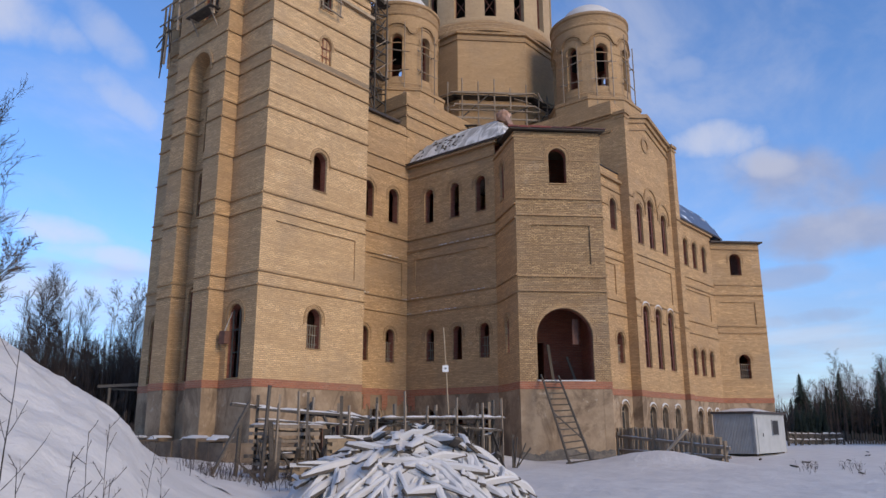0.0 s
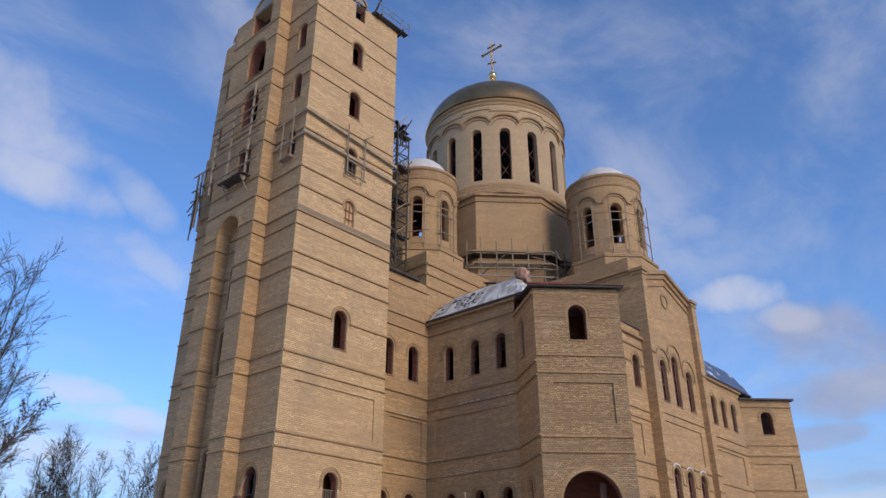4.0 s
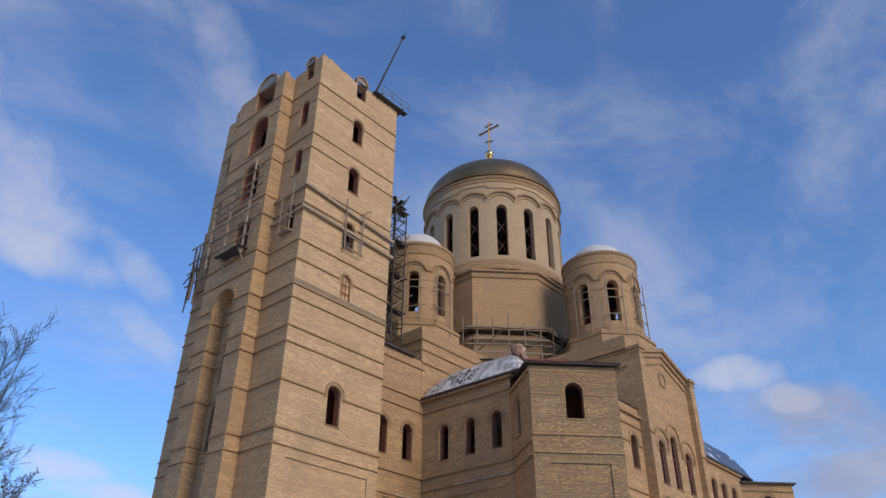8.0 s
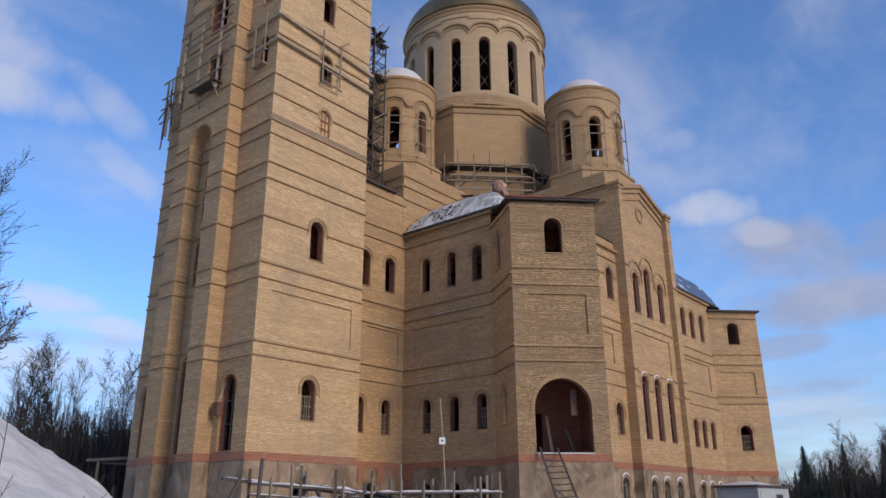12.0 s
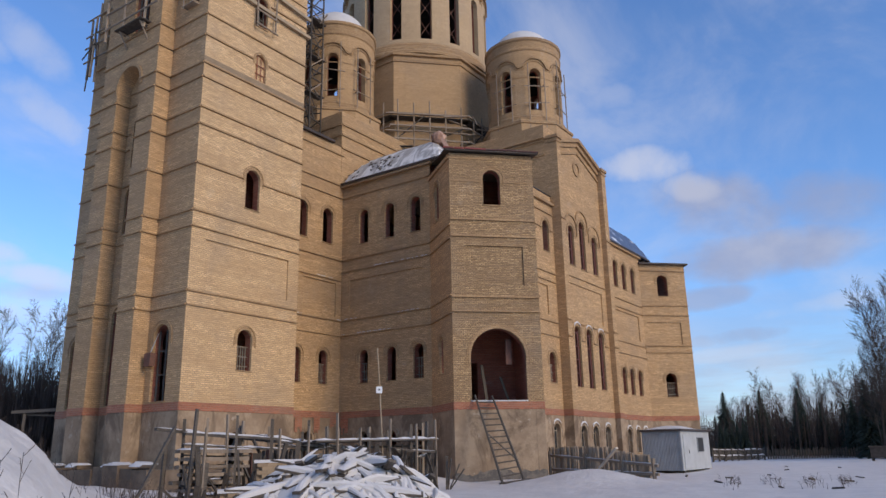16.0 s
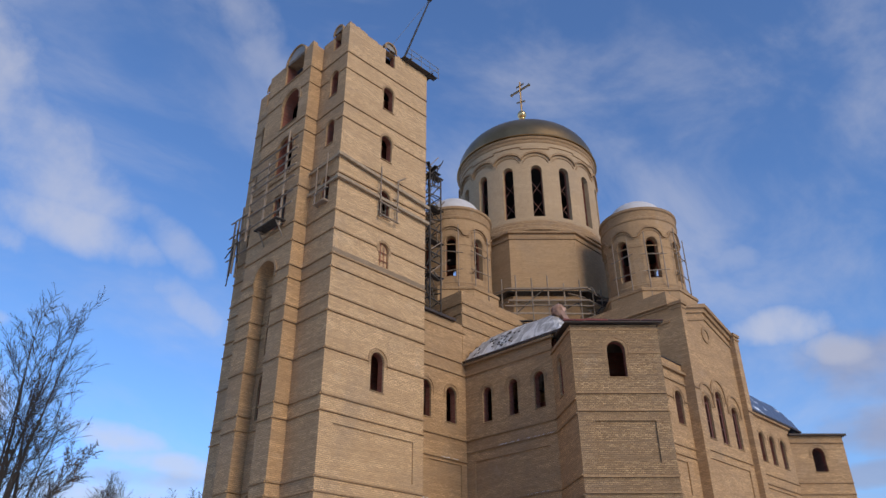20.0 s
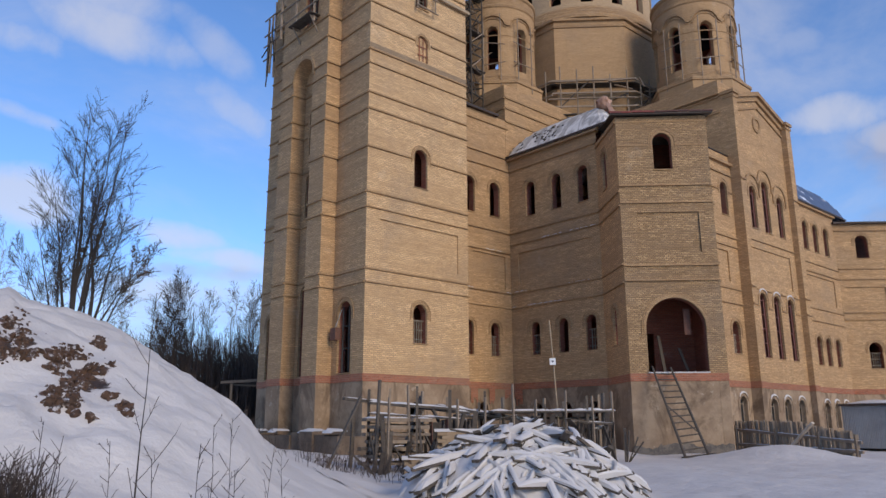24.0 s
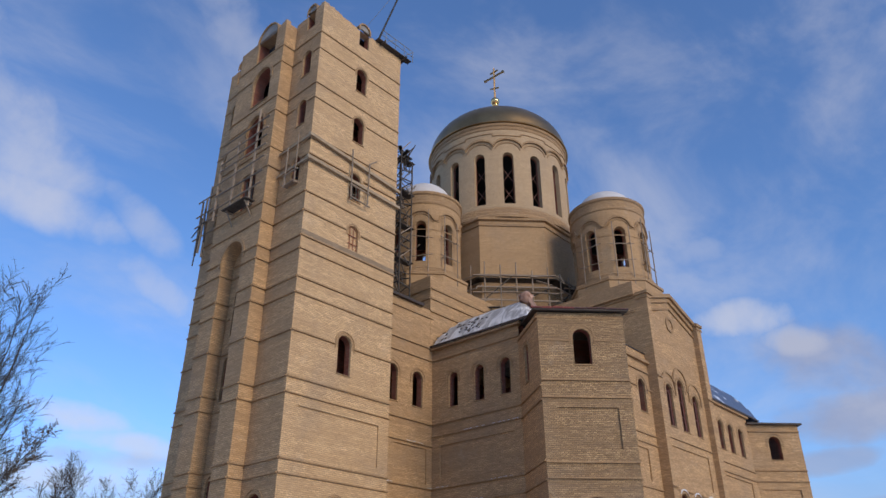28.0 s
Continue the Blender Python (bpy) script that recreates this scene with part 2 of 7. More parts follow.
M_NEEDLE = simple("spruce_needles", (0.022, 0.036, 0.024), (0.011, 0.019, 0.013), 2.0, 0.9, bump=0.0)
M_DRYLEAF = simple("dry_leaf", (0.14, 0.085, 0.05), (0.09, 0.055, 0.035), 3.0, 0.9, bump=0.0)
M_GOLD = simple("dull_gold_sheet", (0.42, 0.27, 0.12), (0.29, 0.185, 0.083), 0.5, 0.36, 1.0, bump=0.06)
M_BRIGHTGOLD = simple("bright_gold", (0.85, 0.58, 0.26), (0.7, 0.46, 0.2), 2.0, 0.22, 1.0, bump=0.02)
M_ROOFRED = simple("red_roof_edge", (0.22, 0.04, 0.03), (0.12, 0.03, 0.025), 2.0, 0.7, bump=0.1)
M_DULLRED = simple("dull_red_roof_edge", (0.11, 0.04, 0.032), (0.06, 0.028, 0.024), 2.0, 0.7, bump=0.1)
M_ROOFDARK = simple("dark_roof_sheet", (0.06, 0.04, 0.032), (0.035, 0.027, 0.023), 1.5, 0.7, bump=0.15)
# one cabin steel in two tones: shaded side darker, sunlit front paler
M_CABIN = simple("grey_painted_steel", (0.28, 0.285, 0.29), (0.22, 0.225, 0.23), 1.2, 0.5, bump=0.08, c3=(0.22, 0.21, 0.2))
M_CABIN_LIT = simple("lit_painted_steel", (0.44, 0.44, 0.43), (0.36, 0.36, 0.35), 1.2, 0.5, bump=0.08)
# near-black; inside the tower and drums it stands in for shade
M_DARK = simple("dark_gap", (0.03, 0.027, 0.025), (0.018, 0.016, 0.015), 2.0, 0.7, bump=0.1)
M_WHITE = simple("white_sign_paint", (0.75, 0.75, 0.74), (0.66, 0.66, 0.65), 2.0, 0.5, bump=0.03)
M_SIGNBAR = simple("dark_print", (0.10, 0.10, 0.11), (0.08, 0.08, 0.09), 2.0, 0.6, bump=0.0)
M_STEEL = simple("galvanised_steel", (0.33, 0.33, 0.33), (0.24, 0.24, 0.24), 3.0, 0.45, 0.7, bump=0.1)
M_PINK = simple("faded_pink_wool", (0.52, 0.33, 0.25), (0.33, 0.19, 0.13), 2.5, 0.95, bump=0.7, dist=0.06)
M_GLASS = Mat("window_glass", 0.06).color((0.035, 0.04, 0.045)).m
M_DAMP = simple("damp_stained_concrete", (0.15, 0.105, 0.07), (0.075, 0.054, 0.038), 1.6, 0.9, bump=0.7, c3=(0.2, 0.15, 0.105))
M_DARKBRICK = brick_mat("brown_brick", (0.33, 0.235, 0.145), (0.25, 0.175, 0.105), (0.2, 0.15, 0.1), (0.27, 0.19, 0.115))
M_FENCE = simple("grey_fence_board", (0.34, 0.26, 0.185), (0.2, 0.152, 0.108), 2.0, 0.85, bump=0.4, stretch=(14, 14, 1), vary=0.6)
M_TIMBER = simple("pale_timber", (0.40, 0.30, 0.19), (0.27, 0.2, 0.125), 3.0, 0.8, bump=0.3)
M_WHITEWOOD = simple("pale_new_board", (0.55, 0.46, 0.36), (0.42, 0.34, 0.26), 3.0, 0.8, bump=0.2)
M_RENDER = simple("grey_cement", (0.30, 0.28, 0.25), (0.22, 0.205, 0.185), 1.2, 0.9, bump=0.3)

k = Mat("rendered_plinth", 0.92)
c = k.mix(k.span(k.noise(0.7, 6.0, 0.65), 0.35, 0.65), (0.36, 0.262, 0.17), (0.235, 0.162, 0.102))
c = k.mix(k.span(k.noise(0.45, 6.0, 0.7, k.map("Object", (1, 1, 0.7)), 0.8), 0.48, 0.62, 0.0, 0.85), c, (0.135, 0.09, 0.056))
c = k.mix(k.span(k.noise(1.6, 5.0, 0.7, None, 0.5), 0.6, 0.72, 0.0, 0.6), c, (0.42, 0.36, 0.28))
k.color(c)
k.bump(k.noise(6.0, 6.0, 0.7), 0.35, 0.04)
M_PLINTH = k.m
k = Mat("peeling_bitumen", 0.8)
k.color(k.mix(k.span(k.noise(2.5, 6.0, 0.7), 0.4, 0.6), (0.085, 0.075, 0.066), (0.16, 0.135, 0.11)))
k.bump(k.noise(8.0, 5.0, 0.7), 0.4, 0.03)
M_BITUMEN = k.m
M_RUST = simple("rusty_sheet", (0.17, 0.075, 0.05), (0.10, 0.05, 0.036), 3.0, 0.8, bump=0.3)
M_REDFRAME = simple("red_brown_frame", (0.15, 0.045, 0.035), (0.10, 0.034, 0.028), 4.0, 0.7, bump=0.1)
k = Mat("earth_clods", 0.95)
island = k.t.nodes.new("ShaderNodeNewGeometry").outputs["Random Per Island"]
c = k.mix(island, (0.045, 0.027, 0.018), (0.12, 0.064, 0.036))
k.color(k.mix(k.span(k.noise(9.0, 5.0, 0.7), 0.55, 0.66, 0.0, 0.75), c, (0.7, 0.7, 0.72)))
k.bump(k.noise(22.0, 5.0, 0.7), 0.8, 0.04)
M_CLOD = k.m


# ---- mesh building ----
class Geo:
    """Faces gathered for one mesh: corner places, a material slot and map places in metres for each."""

    def __init__(self):
        self.v, self.f, self.s, self.uv = [], [], [], []

    def face(self, pts, slot=0, uv=None):
        i = len(self.v)
        self.v.extend(tuple(p) for p in pts)
        self.f.append(tuple(range(i, i + len(pts))))
        self.s.append(slot)
        self.uv.append(uv)
        return self

    def box(self, lo, hi, m=None, slot=0, top=None):
        (x0, y0, z0), (x1, y1, z1) = lo, hi
        c = [Vector(p) for p in ((x0, y0, z0), (x1, y0, z0), (x1, y1, z0), (x0, y1, z0), (x0, y0, z1), (x1, y0, z1), (x1, y1, z1), (x0, y1, z1))]
        if m is not None:
            c = [m @ p for p in c]
        for q, sl in (((0, 3, 2, 1), slot), ((4, 5, 6, 7), slot if top is None else top), ((0, 1, 5, 4), slot), ((1, 2, 6, 5), slot), ((2, 3, 7, 6), slot), ((3, 0, 4, 7), slot)):
            self.face([c[j] for j in q], sl)
        return self

    def beam(self, a, b, w, h=None, slot=0, top=None):
        """A squared timber from a to b, w wide and h high."""
        a, b = Vector(a), Vector(b)
        d = b - a
        side = Vector((0, 0, 1)).cross(d)
        if side.length < 1e-3 * d.length:
            side = Vector((0.77, -0.64, 0))
        side.normalize()
        up = d.cross(side).normalized()
        h = h or w
        m = Matrix((d.normalized(), side, up)).transposed().to_4x4()
        m.translation = a
        return self.box((0, -w / 2, -h / 2), (d.length, w / 2, h / 2), m, slot, top)

    def tube(self, a, b, r0, r1=None, n=6, slot=0, caps=True):
        a, b = Vector(a), Vector(b)
        d = (b - a)
        q = d.to_track_quat("Z", "Y")
        r1 = r0 if r1 is None else r1
        ring = [[], []]
        for i in range(n):
            t = 2 * math.pi * i / n
            o = q @ Vector((math.cos(t), math.sin(t), 0))
            ring[0].append(a + o * r0)
            ring[1].append(b + o * r1)
        for i in range(n):
            j = (i + 1) % n
            self.face((ring[0][i], ring[0][j], ring[1][j], ring[1][i]), slot)
        if caps:
            self.face(ring[0][::-1], slot).face(ring[1], slot)
        return self

    def lathe(self, cx, cy, prof, n=64, slot=0, a0=0.0, a1=2 * math.pi):
        """Turn a profile of (radius, height) about an upright axis."""
        for k in range(len(prof) - 1):
            (r0, z0), (r1, z1) = prof[k], prof[k + 1]
            for i in range(n):
                t0, t1 = a0 + (a1 - a0) * i / n, a0 + (a1 - a0) * (i + 1) / n
                p = [(cx + r0 * math.cos(t0), cy + r0 * math.sin(t0), z0), (cx + r0 * math.cos(t1), cy + r0 * math.sin(t1), z0),
                     (cx + r1 * math.cos(t1), cy + r1 * math.sin(t1), z1), (cx + r1 * math.cos(t0), cy + r1 * math.sin(t0), z1)]
                rr = max(r0, r1)
                uv = [(rr * t0, z0), (rr * t1, z0), (rr * t1, z1), (rr * t0, z1)]
                if r1 < 1e-4:
                    p, uv = p[:3], uv[:3]
                elif r0 < 1e-4:
                    p, uv = [p[0], p[2], p[3]], [uv[0], uv[2], uv[3]]
                self.face(p, slot, uv)
        return self

    def mesh(self, name, mats, smooth=False):
        me = bpy.data.meshes.new(name)
        me.from_pydata(self.v, [], self.f)
        for m in mats:
            me.materials.append(m)
        me.polygons.foreach_set("material_index", self.s)
        lay = me.uv_layers.new(name="metres").data
        flat = []
        for poly, uv in zip(me.polygons, self.uv):
            if uv is not None:
                for p in uv:
                    flat.extend(p)
                continue
            n = poly.normal
            if abs(n.z) > 0.75:
                for vi in poly.vertices:
                    flat.extend(self.v[vi][:2])
            else:
                t = Vector((-n.y, n.x, 0)).normalized()
                for vi in poly.vertices:
                    p = self.v[vi]
                    flat.extend((p[0] * t.x + p[1] * t.y, p[2]))
        lay.foreach_set("uv", flat)
        if smooth:
            bm = bmesh.new()
            bm.from_mesh(me)
            bmesh.ops.remove_doubles(bm, verts=bm.verts, dist=0.0005)
            for face in bm.faces:
                face.smooth = True
            bm.to_mesh(me)
            bm.free()
        return me


def part(name, geo, mats, parent=None, label="", smooth=False):
    mats = mats if isinstance(mats, (list, tuple)) else [mats]
    ob = new(name, geo.mesh(name, mats, smooth) if isinstance(geo, Geo) else geo)
    if parent is not None:
        ob.parent = parent
    if label:
        ob["label"] = label
    return ob


def thing(name, label, category, group="", kind="", at=None):
    ob = new(name)
    ob.empty_display_size = 0.3
    if at is not None:
        ob.location = at
    return tagged(ob, label, category, group, kind)


class Flat:
    """A straight wall's face: u metres along it from (x, y), z up, d metres into the wall."""

    def __init__(self, x, y, x2, y2):
        self.o, e = Vector((x, y, 0)), Vector((x2 - x, y2 - y, 0))
        self.w = e.length
        self.e = e.normalized()
        self.n = Vector((-self.e.y, self.e.x, 0))
        self.holes = []

    def __call__(self, u, z, d=0.0):
        p = self.o + self.e * u + self.n * d
        return Vector((p.x, p.y, z))

    def uvp(self, u, z):
        return (u, z)


class Round:
    """A drum's face: u metres round from the angle a0, seen from outside going to the right."""

    def __init__(self, cx, cy, r, a0=0.0):
        self.cx, self.cy, self.r, self.a0 = cx, cy, r, a0
        self.w = 2 * math.pi * r

    def __call__(self, u, z, d=0.0):
        t = self.a0 + u / self.r
        return Vector((self.cx + (self.r - d) * math.cos(t), self.cy + (self.r - d) * math.sin(t), z))

    def uvp(self, u, z):
        return (u, z)


def hole(u, z0, z1, w, arch=True):
    """An opening about u, from z0 to the crown z1."""
    return (u - w / 2, u + w / 2, z0, z1, arch)


def crown(h, u):
    a, b, z0, z1, arch = h
    if not arch:
        return z1
    r = (b - a) / 2
    x = min(1.0, abs(u - (a + b) / 2) / r)
    return z1 - r + r * math.sqrt(max(0.0, 1 - x * x))


def pierced(face, u0, u1, z0, top, holes, depth, step=None, slots=(0, 1), back=True, cut=(), ends=False, skin=0.14):
    """A wall with openings through it. top: a height, or a function of u with its breaks in cut."""
    ztop = top if callable(top) else (lambda u: top)
    layers = ((0.0, skin, slots[0]), (skin, depth, slots[1])) if depth > skin + 0.05 else ((0.0, depth, slots[1]),)
    us = {u0, u1, *cut}
    for h in holes:
        us.update((h[0], h[1]))
        if h[4]:
            c, r = (h[0] + h[1]) / 2, (h[1] - h[0]) / 2
            us.update(c - r * math.cos(math.pi * k / 12) for k in range(13))
    if step:
        n = max(1, round((u1 - u0) / step))
        us.update(u0 + (u1 - u0) * k / n for k in range(n + 1))
    us = sorted(u for u in us if u0 - 1e-6 <= u <= u1 + 1e-6)
    us = [u for i, u in enumerate(us) if i == 0 or u - us[i - 1] > 1e-4]
    g = Geo()
    for a, b in zip(us, us[1:]):
        mid = (a + b) / 2
        inside = sorted((h for h in holes if h[0] < mid < h[1]), key=lambda h: h[2])
        lo = (z0, z0)
        for h in (*inside, None):
            hi = (ztop(a), ztop(b)) if h is None else (h[2], h[2])
            if max(hi[0] - lo[0], hi[1] - lo[1]) > 1e-4:
                g.face((face(a, lo[0]), face(b, lo[1]), face(b, hi[1]), face(a, hi[0])), slots[0], [face.uvp(a, lo[0]), face.uvp(b, lo[1]), face.uvp(b, hi[1]), face.uvp(a, hi[0])])
                if back:
                    g.face((face(b, lo[1], depth), face(a, lo[0], depth), face(a, hi[0], depth), face(b, hi[1], depth)), slots[1])
            if h is not None:
                ca, cb = crown(h, a), crown(h, b)
                for d0, d1, sl in layers:
                    if h[2] > z0 + 1e-4:
                        g.face((face(a, h[2], d0), face(b, h[2], d0), face(b, h[2], d1), face(a, h[2], d1)), sl)
                    g.face((face(b, cb, d0), face(a, ca, d0), face(a, ca, d1), face(b, cb, d1)), sl)
                lo = (ca, cb)
        g.face((face(a, ztop(a)), face(b, ztop(b)), face(b, ztop(b), depth), face(a, ztop(a), depth)), slots[0])
    for h in holes:
        for u, flip in ((h[0], False), (h[1], True)):
            zt = crown(h, u)
            for d0, d1, sl in layers:
                q = [face(u, h[2], d0), face(u, h[2], d1), face(u, zt, d1), face(u, zt, d0)]
                g.face(q[::-1] if flip else q, sl)
    if ends:
        for u in (u0, u1):
            g.face((face(u, z0), face(u, z0, depth), face(u, ztop(u), depth), face(u, ztop(u))), slots[0])
    return g


def archivolt(face, h, wide=0.22, proud=0.07, legs=0.3, n=14):
    """The raised brick ring over an arched opening, with short legs."""
    a, b, z0, z1, arch = h
    c, r = (a + b) / 2, (b - a) / 2
    zs = z1 - r
    g = Geo()
    path = [(-1.0, -legs)] + [(-math.cos(math.pi * k / n), math.sin(math.pi * k / n)) for k in range(n + 1)] + [(1.0, -legs)]
    pts = []
    for i, (x, y) in enumerate(path):
        ends = i in (0, len(path) - 1)
        zi = zs + (y if ends else y * (r + 0.015))
        zo = zs + (y if ends else y * (r + wide))
        pts.append(((c + x * (r + 0.015), zi), (c + x * (r + wide), zo)))
    for (i0, o0), (i1, o1) in zip(pts, pts[1:]):
        P = lambda q, d: face(q[0], q[1], d)
        g.face((P(i0, -proud), P(i1, -proud), P(o1, -proud), P(o0, -proud)))
        g.face((P(o0, -proud), P(o1, -proud), P(o1, 0.02), P(o0, 0.02)))
        g.face((P(i1, -proud), P(i0, -proud), P(i0, 0.02), P(i1, 0.02)))
    for i, o in (pts[0], pts[-1]):
        g.face((face(*i, -proud), face(*o, -proud), face(*o, 0.02), face(*i, 0.02)))
    return g


def course(face, u0, u1, z, high=0.14, proud=0.07, step=None, top=0, chamfer=0.5):
    """A string course along a wall, with a weathered slope on top."""
    n = max(1, round((u1 - u0) / step)) if step else 1
    g = Geo()
    prof = ((0.02, -high / 2), (-proud, -high / 2), (-proud, high / 2 - proud * chamfer), (0.02, high / 2))
    for k in range(n):
        a, b = u0 + (u1 - u0) * k / n, u0 + (u1 - u0) * (k + 1) / n
        for (d0, h0), (d1, h1) in zip(prof, prof[1:]):
            g.face((face(a, z + h0, d0), face(b, z + h0, d0), face(b, z + h1, d1), face(a, z + h1, d1)), top if h1 > h0 and d1 > d0 else 0)
    if not step:
        for u in (u0, u1):
            g.face([face(u, z + h, d) for d, h in prof])
    return g


# ---- the church under construction ----
tower = thing("bell_tower", "tall unfinished yellow brick bell tower with scaffold rails", "bell tower")
church = thing("church", "large unfinished yellow brick church with a gold dome", "church")
Z_RED = (3.72, 4.12)
BASE = -0.6


def belts(face, u0, u1, heights, parent, high=0.12, proud=0.095, step=None):
    for z in heights:
        gaps = sorted((h[0] - 0.2, h[1] + 0.2) for h in face.holes if h[2] - 0.1 < z < h[3] + 0.2) if isinstance(face, Flat) else []
        a = u0
        for lo, hi in (*gaps, (u1, u1)):
            if lo - a > 0.05:
                slim = 0.75 if z > 28 else 1.0
                part("string_course", course(face, a, min(lo, u1), z, high * slim, proud * slim, step), M_BAND, parent)
            a = max(a, hi)


def window_bits(face, h, parent, kind, ring=True, stone=None):
    """What stands in or round an opening: ring, sill, and for some a grille, glass or boards."""
    if ring and h[4]:
        part("archivolt", archivolt(face, h, 0.15, 0.02), stone or M_BAND, parent)
    if ring and h[4] and h[2] < 20:
        out = (h[0] - 0.17, h[1] + 0.17, h[2], h[3] + 0.17, True)
        part("hood_arch", archivolt(face, out, 0.08, 0.04, 0.4), stone or M_BAND, parent)
    a, b, z0, z1, _ = h
    c, r = (a + b) / 2, (b - a) / 2
    if kind in ("open", "grille", "boards", "glass", "redframe"):
        g = Geo()
        P = [face(a - 0.06, z0 - 0.05, -0.06), face(b + 0.06, z0 - 0.05, -0.06), face(b + 0.06, z0 + 0.004, -0.06), face(a - 0.06, z0 + 0.004, -0.06)]
        Q = [face(a - 0.06, z0 - 0.05, 0.0), face(b + 0.06, z0 - 0.05, 0.0), face(b - 0.01, z0 + 0.02, 0.3), face(a + 0.01, z0 + 0.02, 0.3)]
        g.face(P).face((P[3], P[2], Q[2], Q[3]), 1).face((P[0], Q[0], Q[1], P[1])).face((P[0], P[3], Q[3], Q[0])).face((P[1], Q[1], Q[2], P[2]))
        part("sill", g, [M_BAND, M_SNOW], parent, "brick sill with a little snow")
    if kind == "grille":
        g = Geo()
        n = max(3, round((b - a) / 0.17))
        for k in range(1, n):
            u = a + (b - a) * k / n
            g.tube(face(u, z0 + 0.02, 0.32), face(u, z0 + (z1 - z0) * 0.62, 0.32), 0.028, n=5)
        for f in (0.12, 0.36, 0.6):
            g.tube(face(a, z0 + (z1 - z0) * f, 0.33), face(b, z0 + (z1 - z0) * f, 0.33), 0.026, n=5)
        part("window_grille", g, M_POLE, parent, "grey bars across the lower half of a window")
    if kind == "redframe":
        g = Geo()
        for u in (a + 0.05, c, b - 0.05):
            g.beam(face(u, z0, 0.24), face(u, crown(h, u) - 0.02, 0.24), 0.07, 0.06)
        n = max(2, round((z1 - z0) / 0.9))
        for k in range(n):
            z = z0 + 0.05 + (z1 - r - z0) * k / (n - 1)
            g.beam(face(a, z, 0.26), face(b, z, 0.26), 0.05, 0.07)
        part("window_frame", g, M_REDFRAME, parent, "red-brown window frame without glass")
    if kind == "boards":
        g = Geo()
        for u in (a + 0.1, (a + b) / 2 + 0.05, b - 0.09):
            g.beam(face(u, z0, 0.3), face(u, z1 - 0.25, 0.3), 0.08, 0.09)
        for f in (0.35, 0.66):
            g.beam(face(a, z0 + (z1 - z0) * f, 0.34), face(b, z0 + (z1 - z0) * f, 0.34), 0.07, 0.07)
        part("window_frame", g, M_WOOD, parent, "rough wooden window frame")
    if kind == "glass":
        g = Geo().face((face(a, z0, 0.3), face(b, z0, 0.3), face(b, z1, 0.3), face(a, z1, 0.3)))
        part("pane", g, M_GLASS, parent)
        f = Geo()
        for u in (a + 0.04, c, b - 0.04):
            f.beam(face(u, z0, 0.27), face(u, crown(h, u), 0.27), 0.05, 0.05)
        f.beam(face(a, z1 - r, 0.27), face(b, z1 - r, 0.27), 0.05, 0.05)
        part("window_frame", f, M_POLE, parent, "pale window frame")


def snow_hood(face, h, parent, grow=0.2):
    """Snow lying on the top of a window's arch ring."""
    a, b, z0, z1, _ = h
    c, r = (a + b) / 2, (b - a) / 2 + grow + 0.003
    zs = z1 - (b - a) / 2
    g = Geo()
    n = 10
    for i in range(n):
        t0, t1 = radians(38 + 104 * i / n), radians(38 + 104 * (i + 1) / n)
        h0, h1 = (0.09 * math.sin(math.pi * i / n) + 0.012, 0.09 * math.sin(math.pi * (i + 1) / n) + 0.012)
        q = [[face(c - rr * math.cos(t), zs + rr * math.sin(t), d) for d in (-0.07, 0.0)] for t, rr in ((t0, r), (t1, r), (t0, r + h0), (t1, r + h1))]
        g.face((q[0][0], q[1][0], q[3][0], q[2][0])).face((q[2][0], q[3][0], q[3][1], q[2][1]))
    part("snow_hood", g, M_SNOW, parent, "", True)


def wall(face, parent, top, holes=(), kinds=(), panels=(), base=BASE, plinth=True, name="wall", ends=False, cut=(), thick=0.55, ring=True, low=(), low_kinds=(),
         brick=None, red=True, inner=None):
    """A wall: rendered plinth, red damp course, brick face with openings and recessed panels."""
    w = face.w
    face.holes = list(holes)
    brick = brick or M_BRICK
    start = base
    if plinth:
        part("plinth", pierced(face, 0, w, base, Z_RED[0], list(low), thick, slots=(0, 0), ends=ends), M_PLINTH, parent, "grey-beige rendered plinth, damp at the foot")
        for h, k in zip(low, low_kinds):
            window_bits(face, h, parent, k, True, M_PLINTH)
            if k == "glass":
                snow_hood(face, h, parent)
        if red:
            part("damp_course", course(face, 0, w, sum(Z_RED) / 2, Z_RED[1] - Z_RED[0], 0.035, chamfer=0.1), M_REDBAND, parent, "band of red brick")
        start = Z_RED[0]
    cuts = list(holes) + [(u0, u1, z0, z1, False) for u0, u1, z0, z1 in panels]
    ob = part(name, pierced(face, 0, w, start, top, cuts, thick, cut=cut, ends=ends), [brick, inner or M_RED], parent)
    for u0, u1, z0, z1 in panels:
        part("wall_panel", Geo().face((face(u0, z0, 0.09), face(u1, z0, 0.09), face(u1, z1, 0.09), face(u0, z1, 0.09))), brick, parent)
    for h, k in zip(holes, kinds):
        window_bits(face, h, parent, k, ring)
    return ob


def slab(x0, y0, x1, y1, z, thick, mats, parent, name="floor_slab", top=None):
    return part(name, Geo().box((x0, y0, z - thick), (x1, y1, z), None, 0, top), mats, parent)


